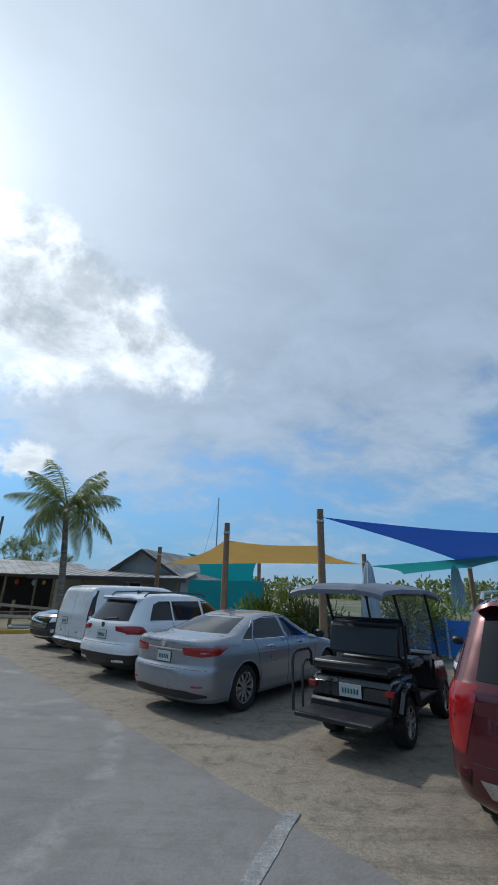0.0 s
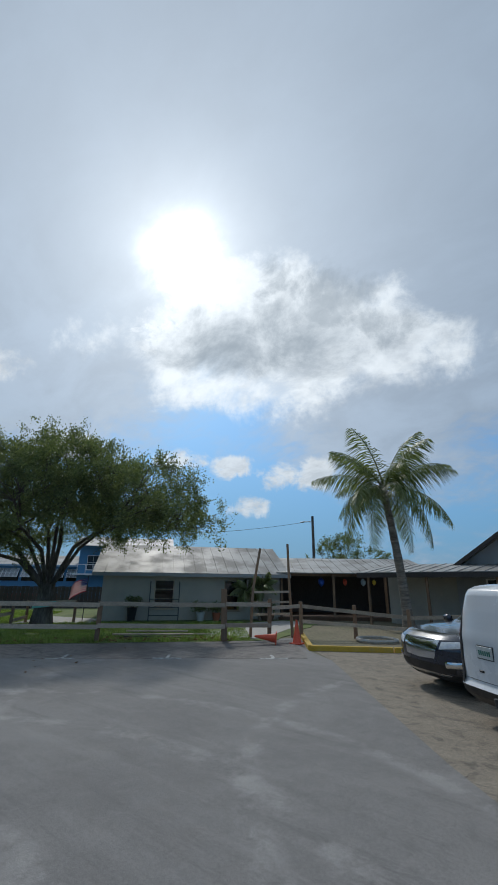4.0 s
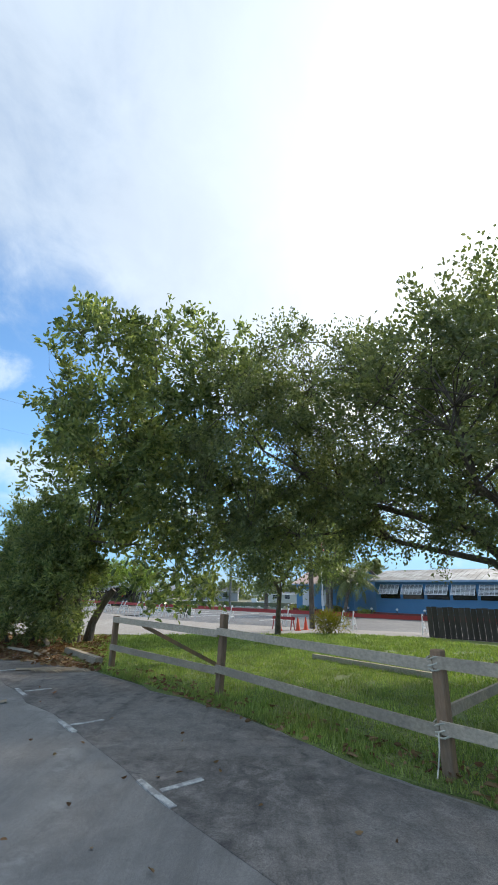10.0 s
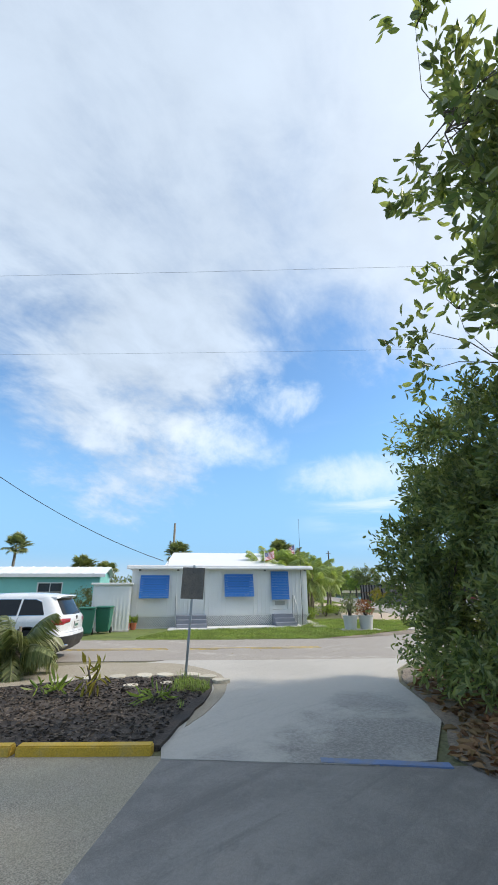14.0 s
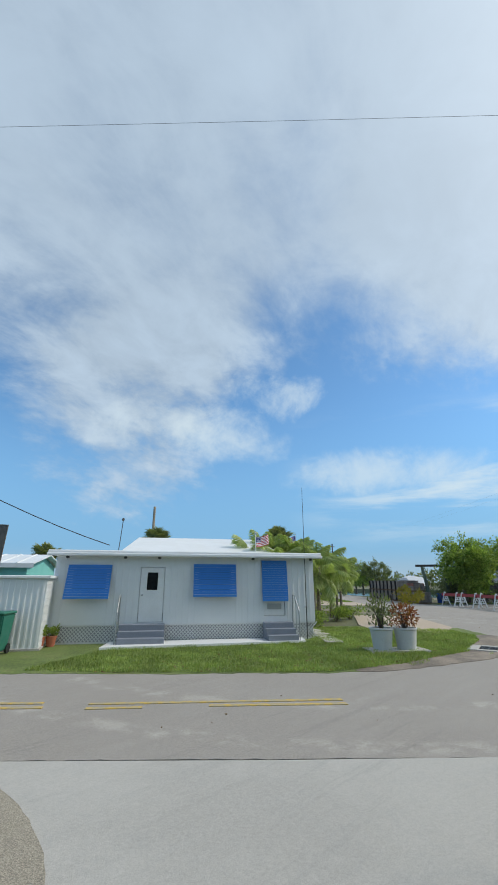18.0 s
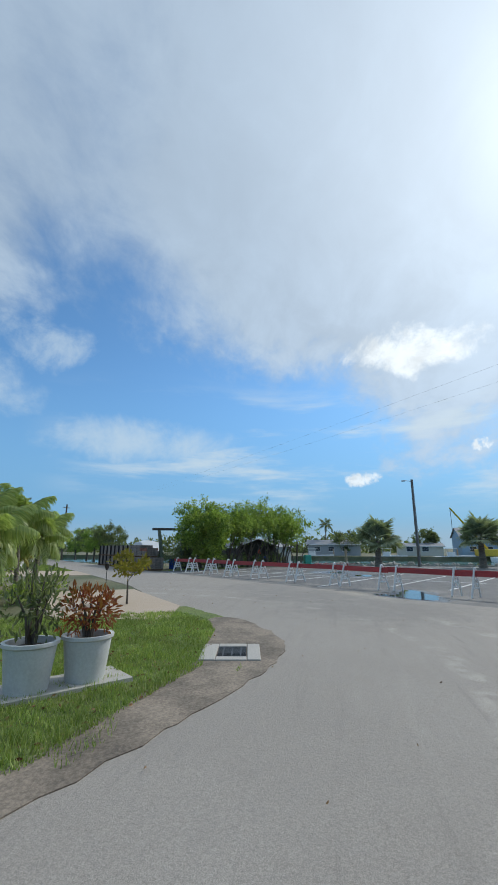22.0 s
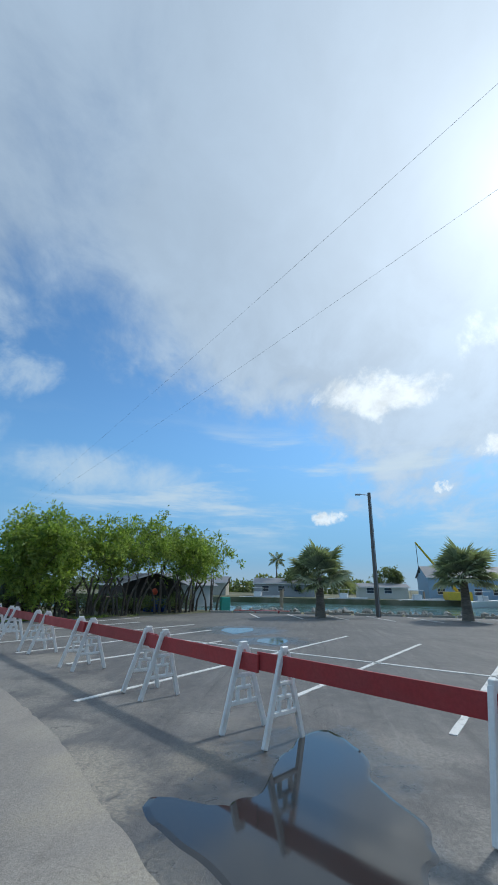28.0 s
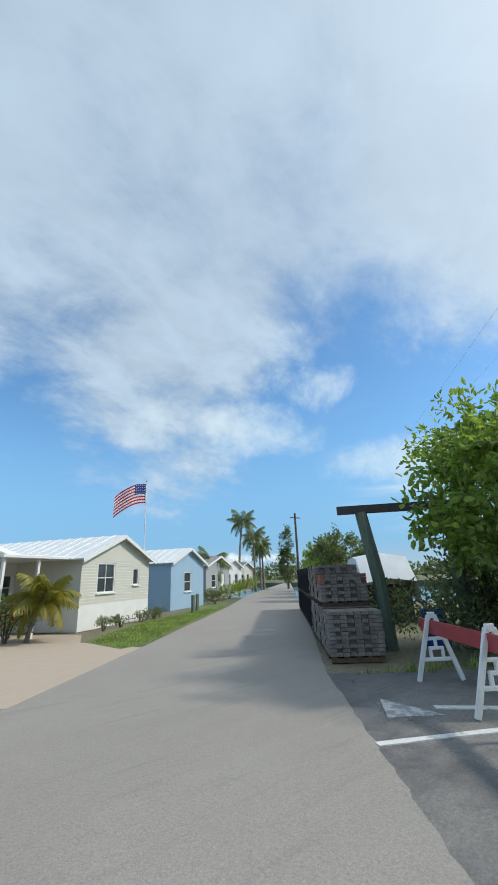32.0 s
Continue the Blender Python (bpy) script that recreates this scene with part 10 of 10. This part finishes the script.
# houses down the left side
h1 = hut("beige_home", "beige vinyl-sided manufactured home with a white base", -63.1, -30.5, 213.0, 5.0, 11.0, 2.75, 3.75, "pale_siding", "white_metal", ridge_along="y", over=0.25, pitch=0.6, base=0.95,
         front=((1.0, 1.35, 2.2, 2.55, "window", (2, 2)), (3.6, 1.6, 4.1, 2.35, "window", (1, 1))), right=((2.0, 1.3, 3.0, 2.4),))
part("base_skirt", B((2.5, 5.5, 0.48), (5.0, 11.0, 0.94)), "white_paint", h1)
for x0, x1 in ((0, 0.95), (2.25, 3.55), (4.15, 5.0)):
    lap = mesh_of(B((0, 0, 0), (x1 - x0, 0.014, 0.014)), "siding_lap", "white_paint")
    for k in range(15):
        part("siding_lap", lap, None, h1).matrix_basis = pose((x0 + x1) / 2, -0.006, 1.05 + 0.115 * k)
pc = thing("carport", "white carport with slim posts beside the beige home", "carport", 0, 0, 0)
pc.matrix_basis = h1.matrix_basis @ pose(-3.2, 0.6, 0)
part("roof", B((1.5, 3.5, 2.72), (3.2, 7.4, 0.12), bevel=0.02), "white_metal", pc)
for x in (0.1, 1.6):
    for y in (0.0, 3.5):
        part("post", B((x, y, 1.33), (0.09, 0.09, 2.66)), "white_paint", pc)
part("inner_wall", B((1.5, 6.8, 1.3), (3.0, 0.1, 2.6)), "pale_siding", pc)
h0 = hut("white_home", "white manufactured home with a window air conditioner", -58.2, -31.2, 213.0, 4.6, 9.0, 2.7, 3.3, "white_metal", "white_metal", ridge_along="y", over=0.2, pitch=0.6, front=((2.6, 1.2, 3.6, 2.2, "window", (1, 2)),), right=((1.0, 1.2, 2.0, 2.2),))
ac = thing("air_conditioner", "white window air conditioner", "air conditioner", 0, 0, 0)
ac.matrix_basis = h0.matrix_basis @ pose(4.1, -0.2, 1.75)
part("case", B((0, 0, 0.2), (0.62, 0.55, 0.42), bevel=0.02), "white_metal", ac)
for k in range(6):
    part("vent_slat", B((0, -0.28, 0.06 + 0.05 * k), (0.5, 0.02, 0.02)), "grey_wall", ac)
part("bracket", R((0, 0.2, 0), (0, -0.15, 0), 0.02), "steel", ac)
hut("light_blue_home", "light blue manufactured home with white trim", -70.4, -36.6, 213.0, 4.8, 10, 2.8, 3.7, "light_blue_wall", "white_metal", ridge_along="y", over=0.25, pitch=0.6, front=((1.8, 1.0, 2.8, 2.2, "window", (1, 2)),))
hut("grey_home", "grey home with a red-brown porch roof", -77.4, -43.4, 213.0, 5.5, 10, 2.8, 3.6, "grey_wall", "metal_roof", ridge_along="y", over=0.3, pitch=0.6, front=((1.2, 1.0, 2.2, 2.1), (3.4, 0.1, 4.3, 2.1, "door")))
hut("pale_home", "pale home with a white roof further down the street", -83.2, -49.0, 213.0, 5.5, 10, 2.8, 3.6, "white_metal", "white_metal", ridge_along="y", over=0.3, pitch=0.6, front=((1.2, 1.0, 2.2, 2.1), (3.4, 1.0, 4.4, 2.1)))
hut("yellow_home", "pale yellow home further down the street", -90.5, -56.0, 213.0, 6, 10, 2.8, 3.6, "pale_siding", "grey_roof", ridge_along="y", over=0.3, pitch=0.6, front=((1.2, 1.0, 2.2, 2.1), (3.4, 1.0, 4.4, 2.1)))
flag("large national flag flying from a white pole", -68.54, -36.57, 6.25, 1.95, 1.2, 0, 4, 0.5, pole_h=True, pole_r=0.045)
for k, (x, y, h, lx) in enumerate(((-88.6, -53.5, 8.2, -0.6), (-93.4, -56.2, 6.8, 0.3), (-99.0, -61.0, 6.2, 0.4), (-101, -64, 5.6, 0.2), (-79.5, -46.0, 3.0, 0.1))):
    palm("coconut palm down the street", x, y, h, (lx, 0.2), 0.15, 16, 2.2, 240 + k, group="street palms")
palm("yellowing palm beside the driveway", -61.1, -29.2, 1.35, (-0.35, 0.3), 0.07, 15, 1.35, 251, mat="yellow_leaf", leaflet=0.42, name="garden_palm")
shrub("hibiscus bush with red flowers", -60.5, -29.5, 0.8, 1.5, 252, "hedge_leaf", 900, 0.12, 0.06, name="hibiscus")
rng = np.random.default_rng(5)
fl = thing("hibiscus_flowers", "scattered red hibiscus flowers", "flowers", -60.5, -29.5)
pts = clump_points(rng, (0, 0, 0.95), (0.85, 0.85, 0.55), 60)
part("petals", leaf_mesh("petals", pts, rng.normal(size=(60, 3)), 0.1, 0.09, "flag_red", rng), None, fl)
for k, (x, y) in enumerate(((-65.0, -30.9), (-66.4, -32.0), (-64.0, -30.2), (-67.5, -32.9), (-68.2, -33.6))):
    shrub("small clipped shrub at the base of the home", x, y, 0.35, 0.5, 255 + k, "oak_leaf", 300, 0.08, 0.04, group="foundation shrubs")
for k, (x, y) in enumerate(((-70.3, -33.9), (-71.2, -34.9))):
    b2 = thing("timber_bollard", "short grey timber bollard on the lawn", "bollard", x, y, 0, 0, "lawn bollards")
    part("post", B((0, 0, 0.45), (0.16, 0.16, 0.95), bevel=0.02), "green_wood", b2)
for k, (x, y, s, h, m) in enumerate(((-75.8, -39.8, 0.8, 1.0, "palm_leaf"), (-80.3, -44.2, 0.9, 1.2, "hedge_leaf"), (-84.0, -47.5, 1.0, 1.4, "hedge_leaf"), (-87.5, -51.0, 1.1, 1.5, "yellow_leaf"), (-92.0, -55.2, 1.4, 1.8, "hedge_leaf"))):
    shrub("garden shrub beside the street", x, y, s, h, 262 + k, m, 700, 0.16, 0.06, group="street shrubs")
leaf_tree("cypress", "tall narrow dark conifer down the street", -99.5, -56.5, (0.15, 1.0, 0, 0), [(0, 0, 3.0, 0.9, 0.9, 2.4), (0, 0, 6.0, 0.6, 0.6, 2.2)], None, 270, clumps=60, per=90, clump_r=0.5, length=0.25, width=0.08)
up4 = thing("utility_pole", "tall utility pole down the street", "utility pole", -92.0, -47.0)
part("pole", R((0, 0, -0.1), (0, 0, 8.5), 0.15, 0.11), "bark", up4)
part("crossarm", B((0, 0, 8.0), (1.6, 0.1, 0.1)), "bark", up4)
for k, (x, y) in enumerate(((-82.5, -33.5), (-86.5, -38.0), (-91.0, -42.0), (-95.5, -47.0))):
    leaf_tree("street_tree", "leafy tree beyond the paver pallets", x, y, (0.14, 1.6, 0, 0), [(0, 0, 3.0, 1.8, 1.8, 1.5), (0.5, 0.6, 2.2, 1.5, 1.5, 1.1)], None, 275 + k, mat="hedge_leaf" if k % 2 else "oak_leaf", clumps=50, per=90, clump_r=0.55, length=0.2, width=0.1, group="street trees")

# ---------------------------------------------------------------- distant woods that close the view
rng = np.random.default_rng(99)
woods = thing("distant_woods", "low dark belt of distant trees and palms", "woods", kind="stuff")
pts, ways = [], []
for yaw in np.arange(0, 360, 0.55):
    if 58 < yaw < 82:
        continue
    far = 190 + 30 * math.sin(math.radians(yaw * 3)) + rng.uniform(-12, 12)
    h = 3.0 + 2.6 * rng.random() + 1.5 * math.sin(math.radians(yaw * 17))
    c = np.array([-35 - math.sin(math.radians(yaw)) * far, 0 + math.cos(math.radians(yaw)) * far, h * 0.5])
    p = clump_points(rng, c, (2.6, 2.6, h * 0.6), 70)
    p[:, 2] = np.maximum(p[:, 2], 0.1)
    pts.append(p)
    ways.append(p - c + rng.normal(size=p.shape))
part("tree_belt", leaf_mesh("tree_belt", np.concatenate(pts), np.concatenate(ways), 1.3, 0.8, "oak_leaf", rng), None, woods)


# ---------------------------------------------------------------- grass, leaf litter and loose bits
blades("grass", "short green grass blades on the corner lawn", [(-29.5, -12.6), (-31.1, -10.75), (-34.2, -7.9), (-35.0, -7.6), (-36.1, -7.25), (-37.3, -7.1), (-39.3, -6.8), (-40.6, -7.15), (-42.0, -7.4), (-43.5, -8.1), (-44.4, -9.2), (-42.2, -12.8), (-40.4, -14.4), (-38.4, -11.6), (-37.3, -11.0), (-32.0, -14.0)], 2000, 0.06, 1, width=0.012, z=0.018, lie=0.9, patch=-1)
blades("grass", "short green grass blades behind the rail fence", [(-12.9, 17.2), (-18.7, 10.35), (-21.3, 8.15), (-24.2, 4.95), (-26.5, 2.7), (-29.0, 1.9), (-33.0, 1.2), (-33.6, 3.2), (-32, 7), (-27, 12), (-24.0, 14.2), (-22, 17.6), (-17.6, 22.5)], 900, 0.065, 2, width=0.014, z=0.012, lie=0.8, patch=-0.55)
blades("grass", "thin grass over the far part of the lawn", [(-30.5, 3.4), (-33.8, 3.0), (-35.3, 6.8), (-37.6, 12.5), (-36.5, 16.5), (-30.0, 20.0), (-24.0, 14.2), (-27.0, 12.0), (-32.0, 7.0)], 350, 0.08, 8, width=0.03, z=0.012, lie=0.8, patch=-0.5)
blades("grass", "long ragged grass along the fence line", [(-13.0, 16.9), (-18.7, 10.3), (-21.3, 8.1), (-24.2, 4.9), (-24.7, 5.4), (-21.7, 8.8), (-19.1, 11.0), (-13.6, 17.4)], 1100, 0.11, 3, width=0.014, z=0.012, lie=0.8, patch=-0.05)
blades("grass", "tufts of grass at the planting bed", [(-25.0, -3.6), (-26.3, -4.4), (-26.7, -5.2), (-26.2, -5.4), (-25.2, -4.2)], 1200, 0.12, 4, z=0.05, lie=0.8)
blades("grass", "clipped bright lawn blades beside the road", [(-62.7, -25.3), (-63.4, -25.5), (-68.4, -30.7), (-74.0, -36.1), (-70, -34.2), (-66.2, -31.4), (-63.4, -28.6), (-62.5, -27.2)], 700, 0.05, 5, width=0.02, z=0.012, lie=0.7, patch=-1)
blades("grass", "rough weeds below the gate and pallets", [(-64.2, -18.7), (-67.0, -17.2), (-70.0, -15.2), (-74, -12.8), (-73.2, -11.9), (-66.4, -16.6)], 300, 0.12, 6, width=0.02, z=0.0, lie=0.8)


blades("grass", "sparse grass blades at the worn lawn edge", [(-33.0, -9.0), (-34.2, -7.9), (-35.9, -7.0), (-37.1, -6.65), (-39.3, -6.15), (-39.6, -6.9), (-37.4, -7.3), (-35.2, -7.9)], 500, 0.06, 7, width=0.012, z=0.025, lie=0.9, patch=0.0)


def litter(label, poly, count, seed, z, size=0.12, mat="dry_leaf"):
    rng = np.random.default_rng(seed)
    xs, ys = np.array(poly).T
    px, py = rng.uniform(xs.min(), xs.max(), count * 3), rng.uniform(ys.min(), ys.max(), count * 3)
    ok = in_poly(px, py, poly)
    px, py = px[ok][:count], py[ok][:count]
    n = len(px)
    p = np.stack([px, py, np.full(n, z) + rng.uniform(0.004, 0.03, n)], 1)
    d = rng.normal(size=(n, 3)) * np.array([1, 1, 0.12])
    return tagged(new("leaf_litter", leaf_mesh("leaf_litter", p, d, size, size * 0.5, mat, rng)), label, "leaves", kind="stuff")


litter("brown fallen leaves under the rubber tree", [(-26.0, 0.1), (-27.6, -0.5), (-29.3, -2.0), (-32.0, -2.6), (-33.0, 1.8), (-27.6, 3.6), (-24.4, 4.7), (-25.4, 2.2)], 3400, 11, 0.02, 0.17)
litter("brown fallen leaves along the fence", [(-13.2, 16.6), (-18.8, 10.2), (-24.3, 4.8), (-24.8, 5.6), (-19.2, 11.2), (-13.8, 17.4)], 1800, 12, 0.05, 0.11)
litter("a few brown leaves on the asphalt", [(-14, 14), (-24.5, 3.5), (-21, 1.5), (-12, 8)], 60, 13, 0.006, 0.07)
litter("dark bark chips in the planting bed", [(-22.9, -3.6), (-23.9, -2.7), (-26.2, -4.4), (-26.6, -5.4), (-25.0, -6.7), (-23.2, -7.2), (-21.6, -6.4)], 4200, 14, 0.048, 0.07, "bark_chip")
litter("brown bits of leaf in the corner lawn", [(-30.0, -11.6), (-34.2, -8.0), (-37.2, -7.0), (-40.6, -6.9), (-43.6, -8.2), (-42.2, -11.5), (-36, -11.0)], 900, 16, 0.02, 0.06)
litter("small leaf scraps on the road", [(-28, -8), (-33, -3.5), (-48, -2), (-58, -13), (-55, -16), (-44, -7), (-36, -6.7)], 70, 15, 0.006, 0.045)
rng = random.Random(3)
frond = thing("fallen_frond", "dry fallen palm frond lying on the asphalt", "frond", -24.25, 2.75, 0.03, 102)
part("dry_frond", frond_mesh("dry_frond", "dry_frond", 5, 2.0, 0.05, 34, 0.45, lift=0.02, hang=0.02), None, frond)
tw = thing("twig", "bent dry twig on the asphalt", "twig", -23.3, 1.1, 0.012, 60)
part("twig", tube(bmesh.new(), [(0, 0, 0.01), (0.14, 0.02, 0.03), (0.3, -0.02, 0.01)], [0.012, 0.01, 0.005], 5), "bark", tw)
big_leaf = thing("fallen_leaf", "large curled reddish-brown leaf on the asphalt", "leaf", -22.13, 4.7, 0.01, 35)
curl = np.array([(0.0, 0.0, 0.0), (0.05, -0.045, 0.03), (0.06, 0.0, 0.006), (0.05, 0.05, 0.035), (0.15, -0.05, 0.04), (0.16, 0.0, 0.01), (0.15, 0.055, 0.05), (0.25, 0.0, 0.03)])
part("blade", raw_mesh("leaf_blade", curl.tolist(), [(0, 1, 2), (0, 2, 3), (1, 4, 5, 2), (2, 5, 6, 3), (4, 7, 5), (5, 7, 6)], "red_leaf"), None, big_leaf)
scrap = thing("paper_scrap", "crumpled tan scrap on the asphalt", "litter", -21.3, 4.25, 0.008, 20)
part("sheet", raw_mesh("scrap_sheet", [(-0.09, -0.06, 0.0), (0.02, -0.08, 0.02), (0.1, -0.03, 0.005), (0.08, 0.07, 0.025), (-0.03, 0.05, 0.01), (-0.1, 0.03, 0.03), (0.0, 0.0, 0.035)], [(0, 1, 6), (1, 2, 6), (2, 3, 6), (3, 4, 6), (4, 5, 6), (5, 0, 6)], "cardboard"), None, scrap)
